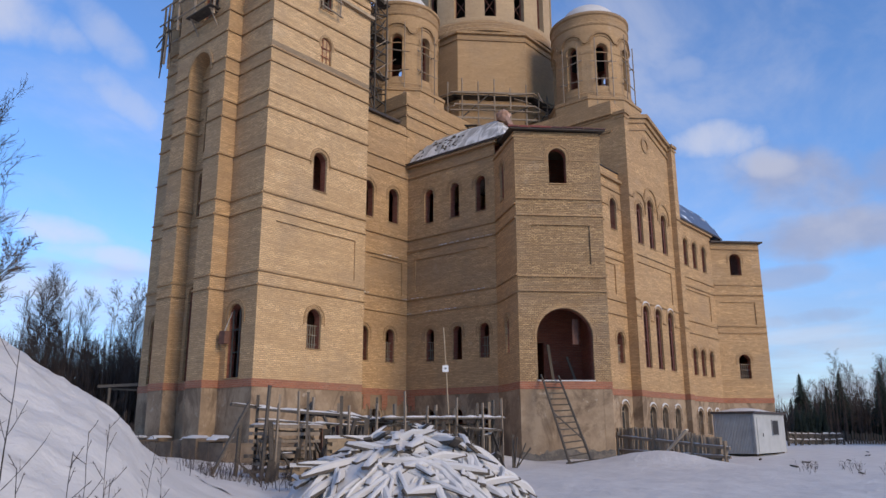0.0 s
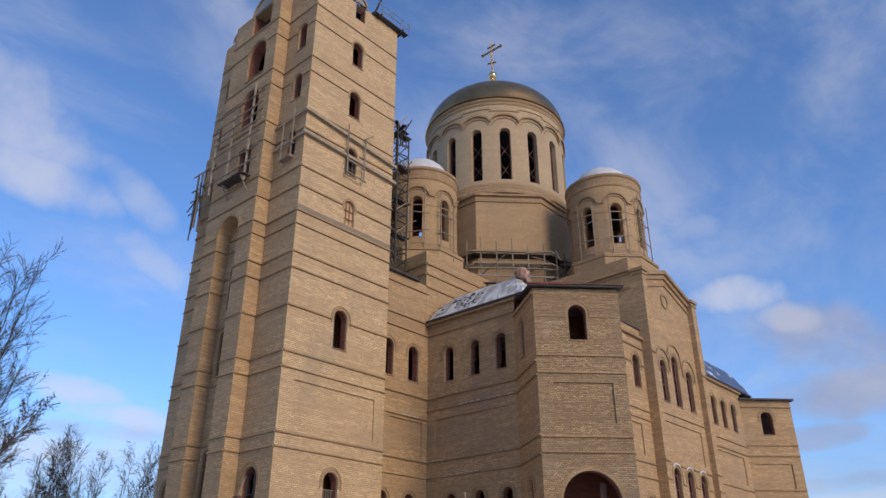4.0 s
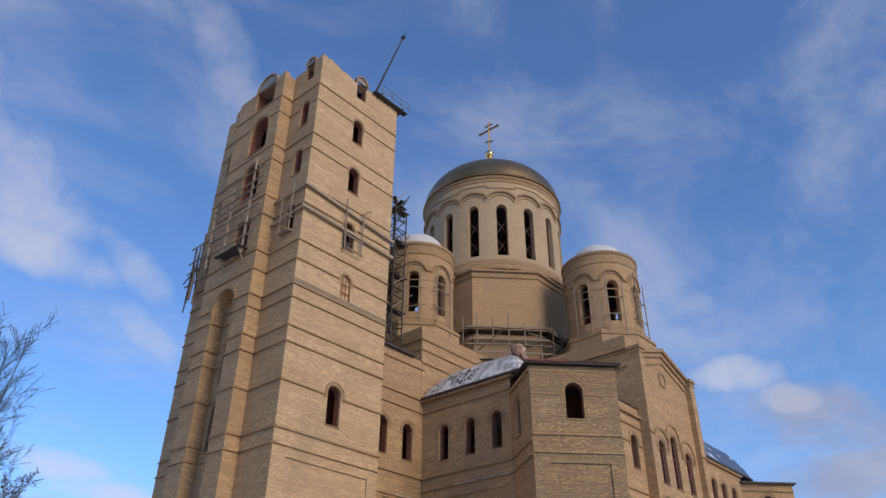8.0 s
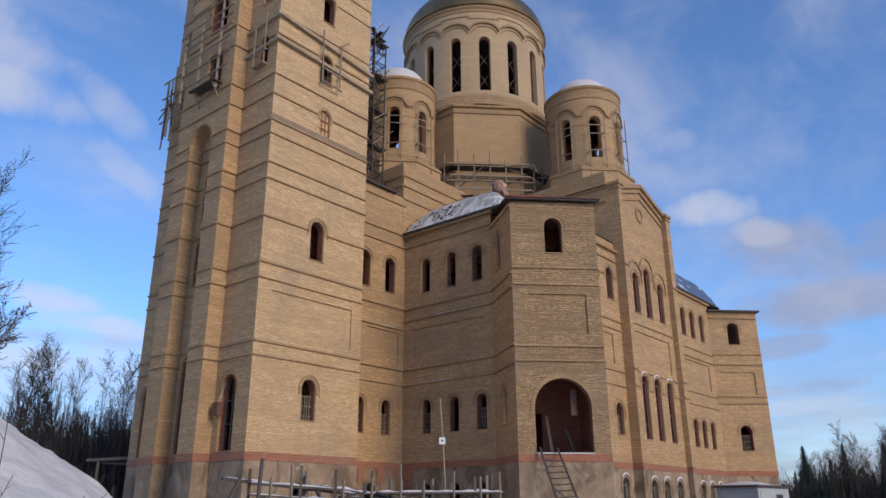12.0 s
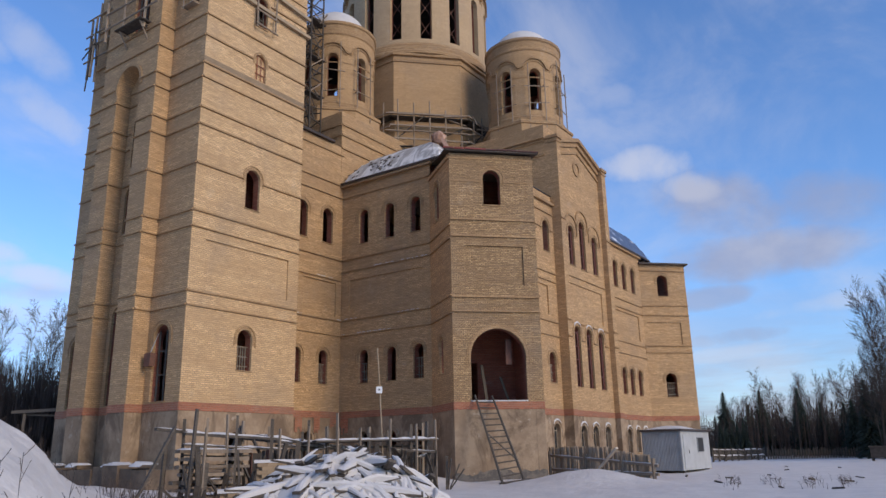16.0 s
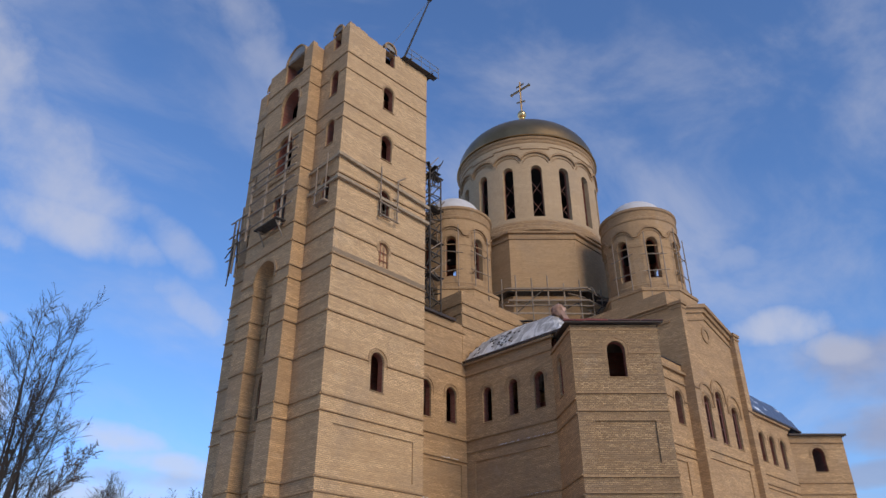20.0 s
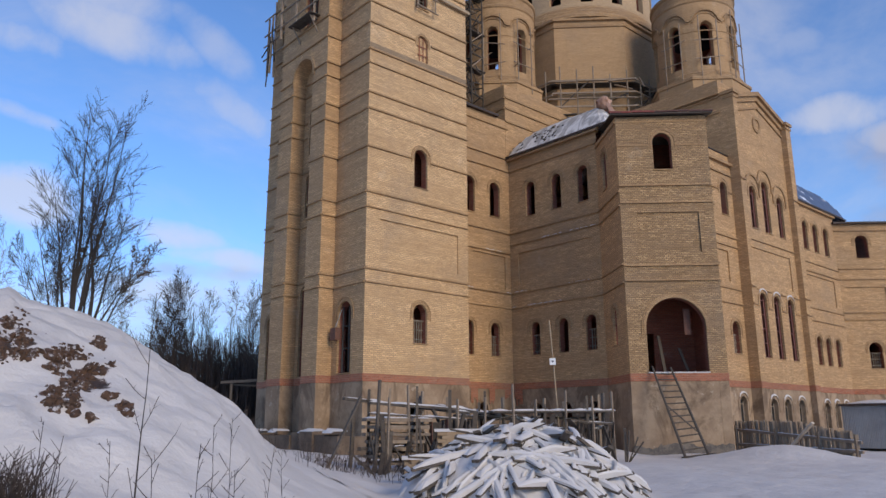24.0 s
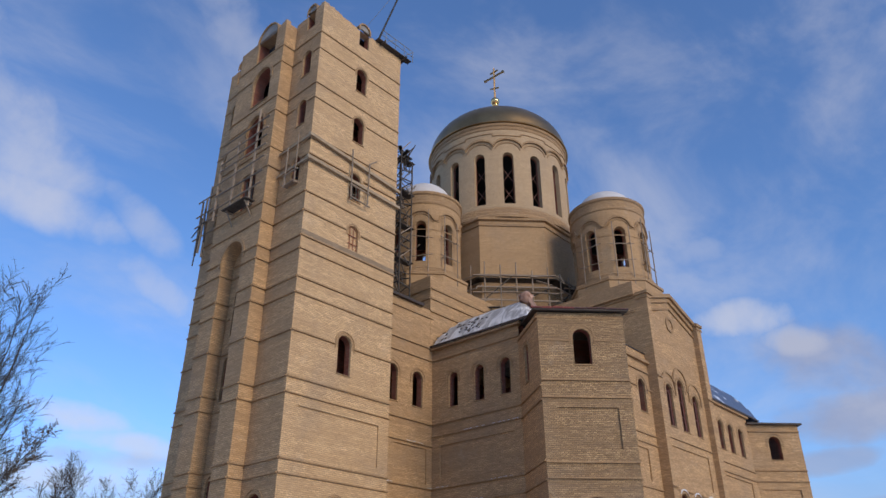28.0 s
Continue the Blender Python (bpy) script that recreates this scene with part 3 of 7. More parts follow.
# bell tower
TX0, TX1, TY0, TY1, TPX = 22.1, 29.55, 30.9, 42.0, 21.17
PY = (33.83, 35.35, 37.55, 39.1)
T_TOP = 40.3
T_BELTS = (8.88, 9.6, 12.96, 13.82, 16.4, 18.62, 19.6, 21.37, 22.22, 23.9, 25.22, 27.9, 29.35, 32.3, 33.5, 36.45, 37.9)
south = Flat(TX0, TY0, TX1, TY0)
cx = 3.78
wins = [hole(cx, 39.0, 41.08, 0.9), hole(cx, 34.85, 36.92, 0.92), hole(cx, 30.6, 32.68, 0.92), hole(cx, 26.15, 28.2, 0.92), hole(cx + 0.1, 22.65, 24.35, 0.85), hole(cx, 14.72, 17.05, 0.98), hole(cx, 5.85, 8.0, 0.98)]
# lighter brick colour than the west walls, for the sunlit side
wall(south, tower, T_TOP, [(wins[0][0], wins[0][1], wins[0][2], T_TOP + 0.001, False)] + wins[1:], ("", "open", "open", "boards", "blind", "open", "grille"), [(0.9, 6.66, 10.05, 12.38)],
     name="south_wall", low=[hole(cx - 0.2, 1.0, 2.75, 1.0)], low_kinds=("open",), brick=M_BRICK_SOUTH)
belts(south, 0, south.w, T_BELTS, tower)
blind = wins[4]
part("blind_window", Geo().face([south(u, z, 0.2) for u, z in ((blind[0] - 0.1, blind[2] - 0.1), (blind[1] + 0.1, blind[2] - 0.1), (blind[1] + 0.1, blind[3] + 0.1), (blind[0] - 0.1, blind[3] + 0.1))]), M_BRICK_SOUTH, tower, "bricked-up arched window")
g = Geo()
for k in range(1, 3):
    u = blind[0] + 0.85 * k / 3
    g.beam(south(u, blind[2], 0.14), south(u, blind[3] - 0.1, 0.14), 0.05, 0.05)
for z in (23.15, 23.7):
    g.beam(south(blind[0], z, 0.12), south(blind[1], z, 0.12), 0.05, 0.05)
part("lattice", g, M_REDBAND, tower, "reddish lattice in a blind window")
for z0, z1, u0, u1 in ((22.32, 22.62, 0.004, 7.44),):
    part("brown_course", Geo().face([south(u0, z0, -0.004), south(u1, z0, -0.004), south(u1, z1, -0.004), south(u0, z1, -0.004)]), M_DARKBRICK, tower, "few courses of browner brick")

west_a = Flat(TX0, PY[0], TX0, TY0)       # section next to the near corner
ws = PY[0] - 32.2
sec = [hole(ws, 39.0, 41.08, 0.85), hole(ws, 34.75, 36.9, 0.85), hole(ws, 30.65, 32.65, 0.85), hole(ws, 26.2, 28.2, 0.85)]
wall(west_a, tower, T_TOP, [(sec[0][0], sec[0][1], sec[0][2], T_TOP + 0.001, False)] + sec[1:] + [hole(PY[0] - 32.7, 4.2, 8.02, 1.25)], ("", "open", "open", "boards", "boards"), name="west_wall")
belts(west_a, 0, west_a.w, T_BELTS, tower)
west_c = Flat(TX0, TY1, TX0, PY[3])
wc = TY1 - 40.6
sec_c = [hole(wc, 39.0, 41.08, 0.85), hole(wc, 34.75, 36.9, 0.85), hole(wc, 30.65, 32.65, 0.85), hole(wc, 26.2, 28.2, 0.85)]
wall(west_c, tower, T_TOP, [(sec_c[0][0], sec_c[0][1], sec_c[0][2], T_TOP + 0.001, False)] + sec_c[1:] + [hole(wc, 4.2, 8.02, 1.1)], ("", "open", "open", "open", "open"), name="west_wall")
belts(west_c, 0, west_c.w, T_BELTS, tower)
# middle bay with the tall niche between two buttresses
mid = Flat(TPX, PY[3], TPX, PY[0])
nc = PY[3] - (PY[1] + PY[2]) / 2
up = PY[3] - 35.95
niche_hole = hole(nc, Z_RED[0], 23.3, PY[2] - PY[1])
mid_holes = [hole(up, 29.7, 32.75, 1.85), hole(up, 33.9, 36.95, 2.0), (up - 1.1, up + 1.1, 38.05, T_TOP - 0.299, False), hole(PY[3] - 35.8, 25.4, 28.1, 1.5, False)]
wall(mid, tower, 24.4, [niche_hole], ("",), name="west_bay", plinth=False, base=Z_RED[0], thick=0.9, ring=False, inner=M_BRICK)
wall(mid, tower, T_TOP - 0.3, mid_holes, ("", "open", "", "boards"), name="west_bay", plinth=False, base=24.4, thick=0.9, ring=False)
for h in (niche_hole, *mid_holes[:2]):
    part("archivolt", archivolt(mid, h, 0.2, 0.06), M_BAND, tower)
for a, b in ((PY[3], PY[2]), (PY[1], PY[0])):
    f = Flat(TPX, a, TPX, b)
    part("plinth", pierced(f, 0, f.w, BASE, Z_RED[0], [], 0.9, slots=(0, 0)), M_PLINTH, tower, "grey rendered foot of a buttress")
    part("damp_course", course(f, 0, f.w, sum(Z_RED) / 2, Z_RED[1] - Z_RED[0], 0.035, chamfer=0.1), M_REDBAND, tower)
    belts(f, 0, f.w, [z for z in T_BELTS if z < 23.3], tower)
belts(mid, 0, mid.w, [z for z in T_BELTS if z > 23.4], tower)
for y, turn in ((PY[0], False), (PY[3], True)):      # outer buttress cheeks
    f = Flat(TX0, y, TPX, y) if turn else Flat(TPX, y, TX0, y)
    wall(f, tower, T_TOP - 0.3, name="buttress_cheek", thick=0.03)
    belts(f, 0, f.w, T_BELTS, tower)
for y, turn in ((PY[2], False), (PY[1], True)):      # inner cheeks, below the niche's own sides
    f = Flat(TX0, y, TPX, y) if turn else Flat(TPX, y, TX0, y)
    part("plinth", pierced(f, 0, f.w, BASE, Z_RED[0], [], 0.03, slots=(0, 0)), M_PLINTH, tower)
    part("damp_course", course(f, 0, f.w, sum(Z_RED) / 2, Z_RED[1] - Z_RED[0], 0.035, chamfer=0.1), M_REDBAND, tower)
    belts(f, 0, f.w, [z for z in T_BELTS if z < 22.0], tower)
niche = Flat(TX0 - 0.05, PY[2], TX0 - 0.05, PY[1])
wall(niche, tower, 23.4, [hole(0.75, 4.2, 9.4, 0.9), hole(0.75, 13.5, 16.2, 0.7), hole(0.9, 17.5, 20.5, 0.6)], ("boards", "open", ""), name="niche_wall", ring=False)
belts(niche, 0, niche.w, [z for z in T_BELTS if z < 22.4], tower)
tooth = Geo().box((0.0, 0.0, 0.0), (0.26, 0.13, 0.09)).mesh("brick", [M_REDBAND])
rng = random.Random(29)
for k in range(27):
    b = part("brick", tooth, [], tower)
    b.matrix_basis = pose(TX0 - 0.2 - 0.13 * (k % 2) - rng.uniform(0, 0.06), PY[1] + 0.02 + rng.uniform(0, 0.05), 4.25 + 0.2 * k)
part("tower_back_wall", Geo().box((TX0 + 0.56, TY1 - 0.55, BASE), (TX1 - 0.56, TY1, T_TOP)), [M_BRICK], tower)
part("tower_back_wall", pierced(Flat(TX1, TY0 + 0.56, TX1, TY1), 0, TY1 - TY0 - 0.56, BASE, T_TOP, [], 0.55, slots=(0, 0)), [M_BRICK], tower)
# dark slabs: the tower's inner shade is put into their colour
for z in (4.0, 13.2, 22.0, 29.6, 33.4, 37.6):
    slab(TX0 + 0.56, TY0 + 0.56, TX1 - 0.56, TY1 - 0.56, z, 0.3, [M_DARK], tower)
slab(TX0 + 1.0, TY0 + 1.0, TX1 - 1.0, TY1 - 1.0, T_TOP - 0.05, 0.2, [M_DARK, M_SNOW], tower, "roof_slab", 1)


def crown_arch(face, h, parent, over=0.5):
    """An arched head that rises past the wall top: ring, grey board in the head."""
    a, b, z0, z1, _ = h
    c, r = (a + b) / 2, (b - a) / 2
    g = archivolt(face, h, 0.13, 0.05, 0.25)
    part("archivolt", g, M_BAND, parent)
    zs = z1 - r
    ring = Geo()
    n = 14
    for k in range(n):
        t0, t1 = math.pi * k / n, math.pi * (k + 1) / n
        i0, i1 = (c - r * math.cos(t0), zs + r * math.sin(t0)), (c - r * math.cos(t1), zs + r * math.sin(t1))
        R = r + 0.13
        o0, o1 = (c - R * math.cos(t0), zs + R * math.sin(t0)), (c - R * math.cos(t1), zs + R * math.sin(t1))
        ring.face((face(*o0, 0.0), face(*o1, 0.0), face(*o1, over), face(*o0, over)))
        ring.face((face(*i1, 0.0), face(*i0, 0.0), face(*i0, over), face(*i1, over)))
        ring.face((face(*o1, over), face(*o0, over), face(*i0, over), face(*i1, over)))
    part("arch_head", ring, M_BAND, parent)
    disc = Geo().face([face(c, zs, 0.06)] + [face(c - r * math.cos(math.pi * k / n), zs + r * math.sin(math.pi * k / n), 0.06) for k in range(n + 1)])
    part("head_board", disc, M_RENDER, parent, "grey board closing an arch head")


# core, backing and top sheet are added to hide sky behind the openings
part("filler_core", Geo().box((TX0 + 1.5, TY0 + 1.5, 4.0), (TX1 - 1.5, TY1 - 1.5, 40.15)), M_RED, tower, "red brick filler added to close the view through the tower")
part("dark_backing", Geo().box((TPX + 0.95, 34.6, 37.9), (TPX + 1.05, 37.3, 40.75)), M_DARK, tower, "dark sheet added behind the open top arch")
part("dark_top_sheet", Geo().face([(TX0 + 0.5, TY0 + 0.5, 40.2), (TX1 - 0.5, TY0 + 0.5, 40.2), (TX1 - 0.5, TY1 - 0.5, 40.2), (TX0 + 0.5, TY1 - 0.5, 40.2)]), M_DARK, tower, "dark sheet added inside the tower top")
crown_arch(south, wins[0], tower)
crown_arch(west_a, sec[0], tower)
crown_arch(west_c, sec_c[0], tower)
crown_arch(mid, hole(up, 38.05, 41.0, 2.2), tower)
rng = random.Random(41)
for k in range(13):         # ragged last courses, stepping down from the near corner
    u = k * 0.232
    hgt = 0.08 * max(1, round(5.5 * (1 - k / 13) + rng.uniform(-0.8, 0.8)))
    part("brick_course", Geo().box((TX0 + u, TY0 + 0.002, T_TOP + 0.002), (TX0 + u + 0.225, TY0 + 0.38, T_TOP + hgt)), M_BRICK_SOUTH, tower)
for k in range(13):
    u = cx + 0.68 + k * 0.232
    part("brick_course", Geo().box((TX0 + u, TY0 + 0.002, T_TOP + 0.002), (TX0 + u + 0.225, TY0 + 0.38, T_TOP + 0.08 * rng.choice((0.5, 1, 1, 2)))), M_BRICK_SOUTH, tower)
for k in range(2):
    part("brick_course", Geo().box((TX0 + 0.002, TY0 + 0.39 + 0.24 * k, T_TOP + 0.002), (TX0 + 0.38, TY0 + 0.62 + 0.24 * k, T_TOP + 0.3 - 0.1 * k)), M_BRICK, tower)
for k in range(4):
    part("brick_course", Geo().box((TPX + 0.002, PY[0] + 0.02 + 0.24 * k, T_TOP - 0.298), (TPX + 0.38, PY[0] + 0.25 + 0.24 * k, T_TOP - 0.02 - 0.07 * k)), M_BRICK, tower)

# nave link and the west arm's block under the small drum
NY, NX = 33.0, 35.5
BELT_N = (8.98, 9.95, 12.65, 13.25, 14.05, 16.86, 18.45, 19.4)
nave = Flat(TX1 + 0.6, NY, NX, NY)
o = TX1 + 0.6
wall(nave, church, 22.2, [hole(31.75 - o, 15.0, 17.4, 0.95), hole(34.1 - o, 15.0, 17.4, 0.95), hole(31.6 - o, 5.78, 7.9, 0.8), hole(33.95 - o, 5.78, 7.9, 0.8)], ("open", "open", "grille", "grille"),
     [(1.9, nave.w - 0.5, 10.2, 12.4)], name="nave_wall", low=[hole(2.6, 0.9, 2.9, 0.8)], low_kinds=("open",))
belts(nave, 0, nave.w, (8.98, 9.95, 12.65, 14.05, 18.45, 19.35, 21.6), church)
part("roof_edge", Geo().box((30.4, NY - 0.25, 22.2), (34.4, NY + 0.5, 22.38)), M_ROOFDARK, church, "dark roof edge")
arm = Flat(35.26, NY - 0.02, 45.5, NY - 0.02)
part("arm_wall", pierced(arm, 0, arm.w, 18.0, 24.2, [], 0.5), [M_BRICK, M_RED], church)
belts(arm, 0, arm.w, (22.2, 23.2, 24.0), church, 0.16, 0.1)
arm_w = Flat(35.26, 41.5, 35.26, NY - 0.02)
part("arm_wall", pierced(arm_w, 0, arm_w.w, 18.0, 24.2, [], 0.5, ends=False), [M_BRICK, M_RED], church)
belts(arm_w, 0, arm_w.w, (23.2, 24.0), church, 0.16, 0.1)
slab(35.4, NY + 0.2, 45.5, 41.5, 24.15, 0.25, [M_RENDER, M_SNOW], church, "roof_slab", 1)

# west wall with three windows above and below
ww = Flat(NX, NY, NX, 25.6)
W3 = [hole(NY - y, 14.96, 17.3, 0.8) for y in (31.1, 28.9, 26.78)] + [hole(NY - y, 5.82, 7.9, 0.76) for y in (31.0, 28.74, 26.64)]
wall(ww, church, 19.3, W3, ("open", "open", "open", "grille", "open", "grille"), [(0.7, 6.7, 10.5, 12.6)], name="west_wall",
     low=[hole(NY - y, 0.9, 2.85, 0.8) for y in (31.0, 28.74, 26.64)], low_kinds=("open", "open", "open"))
belts(ww, 0, ww.w, (8.98, 9.97, 13.25, 14.05, 18.45), church)
part("cornice", course(ww, -0.1, ww.w + 0.2, 19.3, 0.3, 0.28), M_BAND, church)

rng = random.Random(19)
for f, u0, u1, z in ((ww, 0.3, 1.3, 9.97), (ww, 2.7, 4.4, 13.25), (ww, 5.0, 7.0, 13.25), (ww, 1.4, 4.2, 8.98), (ww, 0.05, 0.3, 8.98), (nave, 4.9, 5.3, 9.95), (nave, 3.0, 4.3, 12.65), (ww, 4.8, 6.2, 9.97), (nave, 0.8, 1.6, 9.95)):
    u = u0
    while u < u1:
        w = rng.uniform(0.12, 0.5)
        d = rng.uniform(0.03, 0.08)
        e = u + w
        h0, h1 = rng.uniform(0.01, 0.06), rng.uniform(0.01, 0.05)
        P = [f(u, z + 0.04, -d), f(e, z + 0.04, -d * 0.8), f(e, z + 0.05 + h1, -0.01), f((u + e) / 2, z + 0.06 + h0, -0.01), f(u, z + 0.05, -0.01)]
        part("snow_patch", Geo().face(P), M_SNOW, church)
        u = e + rng.choice((0.02, 0.05, 0.1, 0.3)) * rng.random()

# corner porch, set across the corner
FL, FR, BL, BR = (33.08, 22.48), (36.63, 18.95), (35.5, 25.65), (39.7, 22.2)
pf = Flat(*FL, *FR)
door = hole(2.53, 4.14, 8.07, 3.1)
P_TOP = 18.4
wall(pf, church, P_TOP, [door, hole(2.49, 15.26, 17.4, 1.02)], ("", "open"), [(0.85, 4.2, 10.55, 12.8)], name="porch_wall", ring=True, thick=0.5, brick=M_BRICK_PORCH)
part("archivolt", archivolt(pf, door, 0.17, 0.05, 0.05), M_BAND, church)
belts(pf, 0, pf.w, (9.05, 9.86, 13.38, 14.36), church)
belts(pf, 0, pf.w, (17.0 - 0.3, 18.1), church, 0.1, 0.03)
pl = Flat(*BL, *FL)
wall(pl, church, P_TOP, [hole(1.5, 14.95, 17.3, 0.75), hole(1.9, 5.8, 7.9, 0.7)], ("open", "open"), name="porch_wall", thick=0.5)
belts(pl, 0, pl.w, (8.98, 9.97, 13.25, 14.05, 18.1), church)
pr = Flat(*FR, *BR)
wall(pr, church, P_TOP, [], (), name="porch_wall", thick=0.5)
belts(pr, 0, pr.w, (8.98, 9.97, 13.25, 14.05, 18.1), church)
e1, e2 = pf.e, pf.n
A = Vector((*FL, 0)) - e1 * 0.3 - e2 * 0.35
B = Vector((*FR, 0)) + e1 * 0.3 - e2 * 0.35
C, D = B + e2 * 5.4, A + e2 * 5.4
g = Geo()
z0 = P_TOP
roofz = [z0 + 0.1, z0 + 0.1, z0 + 1.1, z0 + 1.1]
bot = [Vector((p.x, p.y, z)) for p, z in zip((A, B, C, D), [z - 0.08 for z in roofz])]
tp = [Vector((p.x, p.y, z)) for p, z in zip((A, B, C, D), roofz)]
g.face(bot[::-1]).face(tp, 1)
for i in range(4):
    j = (i + 1) % 4
    g.face((bot[i], bot[j], tp[j], tp[i]), 2)
part("porch_roof", g, [M_WOOD, M_SNOW, M_ROOFDARK], church, "low sheet roof with dark eaves")
rng = random.Random(61)
for k in range(9):
    u0, u1 = -0.1 + 0.64 * k, -0.1 + 0.64 * (k + 1) - rng.uniform(0.01, 0.06)
    dz = rng.uniform(-0.015, 0.05)
    part("roof_flashing", Geo().beam(A + e1 * u0 + Vector((0, 0, z0 + 0.15 + dz)), A + e1 * u1 + Vector((0, 0, z0 + 0.15 + dz * 0.4)), 0.12, 0.1 if k < 4 else 0.07), M_ROOFRED if k < 4 else M_DULLRED, church, "red sheet flashing")
strip = Geo()
rng = random.Random(6)
us = [pf.w * i / 34 for i in range(35)]
hs = [0.42 + 0.3 * noise.noise((u * 1.7, 3.0, 0)) + rng.uniform(-0.07, 0.07) + 0.12 * (u > 1.2) for u in us]
for i in range(34):
    strip.face((pf(us[i], -0.4, -0.006), pf(us[i + 1], -0.4, -0.006), pf(us[i + 1], max(0.1, hs[i + 1]), -0.006), pf(us[i], max(0.1, hs[i]), -0.006)))
part("bitumen_strip", strip, M_BITUMEN, church, "peeling dark waterproofing at the porch foot")
# inside of the porch: red brick room
back = Flat(*(Vector(FL) + Vector((e2.x, e2.y)) * 3.6 - Vector((e1.x, e1.y)) * 0.3), *(Vector(FR) + Vector((e2.x, e2.y)) * 3.6 + Vector((e1.x, e1.y)) * 0.6))
part("inner_wall", pierced(back, 0, back.w, 4.0, 18.3, [hole(1.9, 4.1, 6.6, 1.1, False)], 0.3, slots=(0, 0)), [M_RED], church, "bare red brick inner wall")
for nm, z in (("porch_floor", 4.1), ("porch_ceiling", 9.2), ("porch_ceiling", 18.28)):
    q = [Vector((*FL, 0)) + e1 * 0.06 + e2 * 0.45, Vector((*FR, 0)) - e1 * 0.06 + e2 * 0.45, Vector((*FR, 0)) + e1 * 0.5 + e2 * 3.7, Vector((*FL, 0)) - e1 * 0.2 + e2 * 3.7]
    part(nm, Geo().face([(p.x, p.y, z) for p in q]).face([(p.x, p.y, z - 0.2) for p in q][::-1]), M_RENDER, church)
part("threshold", Geo().beam(pf(0.95, 4.16, 0.2), pf(4.1, 4.16, 0.2), 0.45, 0.06), [M_SNOW], church, "snow on the door sill")

# transept front: side walls, gable between two pilasters
TRY, GY, PYF = 22.15, 21.87, 21.45
S = 1.016
sw = Flat(BR[0] - 0.4, TRY, 46.2, TRY)
o = BR[0] - 0.4
wall(sw, church, 18.4, [hole(44.35 - o, 14.75, 17.0, 0.95), hole(41.6 - o, 14.75, 17.0, 0.95), hole(44.35 - o, 5.8, 7.82, 1.0), hole(41.9 - o, 5.8, 7.82, 1.0)], ("open", "open", "grille", "open"),
     [(1.2, 4.9, 10.3, 12.3)], name="south_wall", low=[hole(44.4 - o, 1.2, 3.2, 0.9)], low_kinds=("glass",))
belts(sw, 0, sw.w, (8.95, 9.9, 12.7, 13.3, 16.4, 17.6), church)
part("cornice", course(sw, 0, sw.w, 18.4, 0.3, 0.22), M_BAND, church)
slab(39.6, TRY + 0.5, 45.6, 25.2, 18.5, 0.3, [M_RENDER, M_SNOW], church, "roof_slab", 1)
part("parapet", Geo().box((39.8, TRY + 0.05, 18.56), (45.45, TRY + 0.4, 19.0)), M_BRICK, church)
part("parapet_coping", Geo().box((39.8, TRY - 0.02, 19.0), (45.45, TRY + 0.45, 19.07)), M_ROOFDARK, church, "dark sheet coping")
GX0, GX1, GAP = 45.5, 54.25, 24.75
gf = Flat(46.1, GY, 53.5, GY)
og = 46.1
rake = lambda u: GAP - abs(u + og - 49.7) * 0.33
gh = [hole(47.85 - og, 14.4, 17.4, 0.96), hole(49.78 - og, 14.35, 18.1, 1.02), hole(51.95 - og, 14.35, 17.4, 0.96)] + [hole(x - og, 5.7, 9.97, 1.0) for x in (47.85, 49.85, 51.95)]
wall(gf, church, rake, gh, ("redframe", "redframe", "redframe", "redframe", "redframe", "redframe"), [(0.9, 6.6, 10.6, 13.0)], name="gable_wall", cut=(49.7 - og,),
     low=[hole(x - og, 1.2, 3.1, 0.95) for x in (47.9, 49.85, 52.0)], low_kinds=("glass", "glass", "glass"))
for h in gh[:3]:
    part("hood_arch", archivolt(gf, (h[0] - 0.42, h[1] + 0.42, h[2], h[3] + 0.75, True), 0.16, 0.09, 0.5), M_BAND, church)
for h in gh[3:]:
    snow_hood(gf, h, church)
belts(gf, 0, gf.w, (9.0, 10.15, 13.55), church)
for sgn in (-1, 1):
    g = Geo()
    xa, xb = 49.7, 49.7 + sgn * 4.1
    za, zb = GAP + 0.1, GAP + 0.1 - 4.1 * 0.33
    for y0, y1, dz, th in ((GY - 0.34, GY + 0.5, 0.0, 0.3), (GY - 0.16, GY, -0.3, 0.35), (GY - 0.1, GY, -1.1, 0.14)):
        pts = [(xa, za + dz - th), (xb, zb + dz - th), (xb, zb + dz), (xa, za + dz)]
        q = [Vector((x, y0, z)) for x, z in pts]
        r = [Vector((x, y1, z)) for x, z in pts]
        if sgn < 0:
            q, r = q[::-1], r[::-1]
        g.face(q)
        for i in range(4):
            j = (i + 1) % 4
            g.face((q[j], q[i], r[i], r[j]))
    part("raking_cornice", g, M_BAND, church)
g = Geo()
for k in range(20):
    t0, t1 = 2 * math.pi * k / 20, 2 * math.pi * (k + 1) / 20
    for r0, r1, d0, d1 in ((0.42, 0.6, 0.08, 0.08), (0.6, 0.6, 0.08, -0.02), (0.42, 0.42, -0.02, 0.08)):
        P = lambda r, t, d: (49.5 + r * math.cos(t), GY - d, 22.3 + r * math.sin(t))
        g.face((P(r0, t0, d0), P(r0, t1, d0), P(r1, t1, d1), P(r1, t0, d1)))
part("roundel", g, M_BAND, church, "round brick medallion")
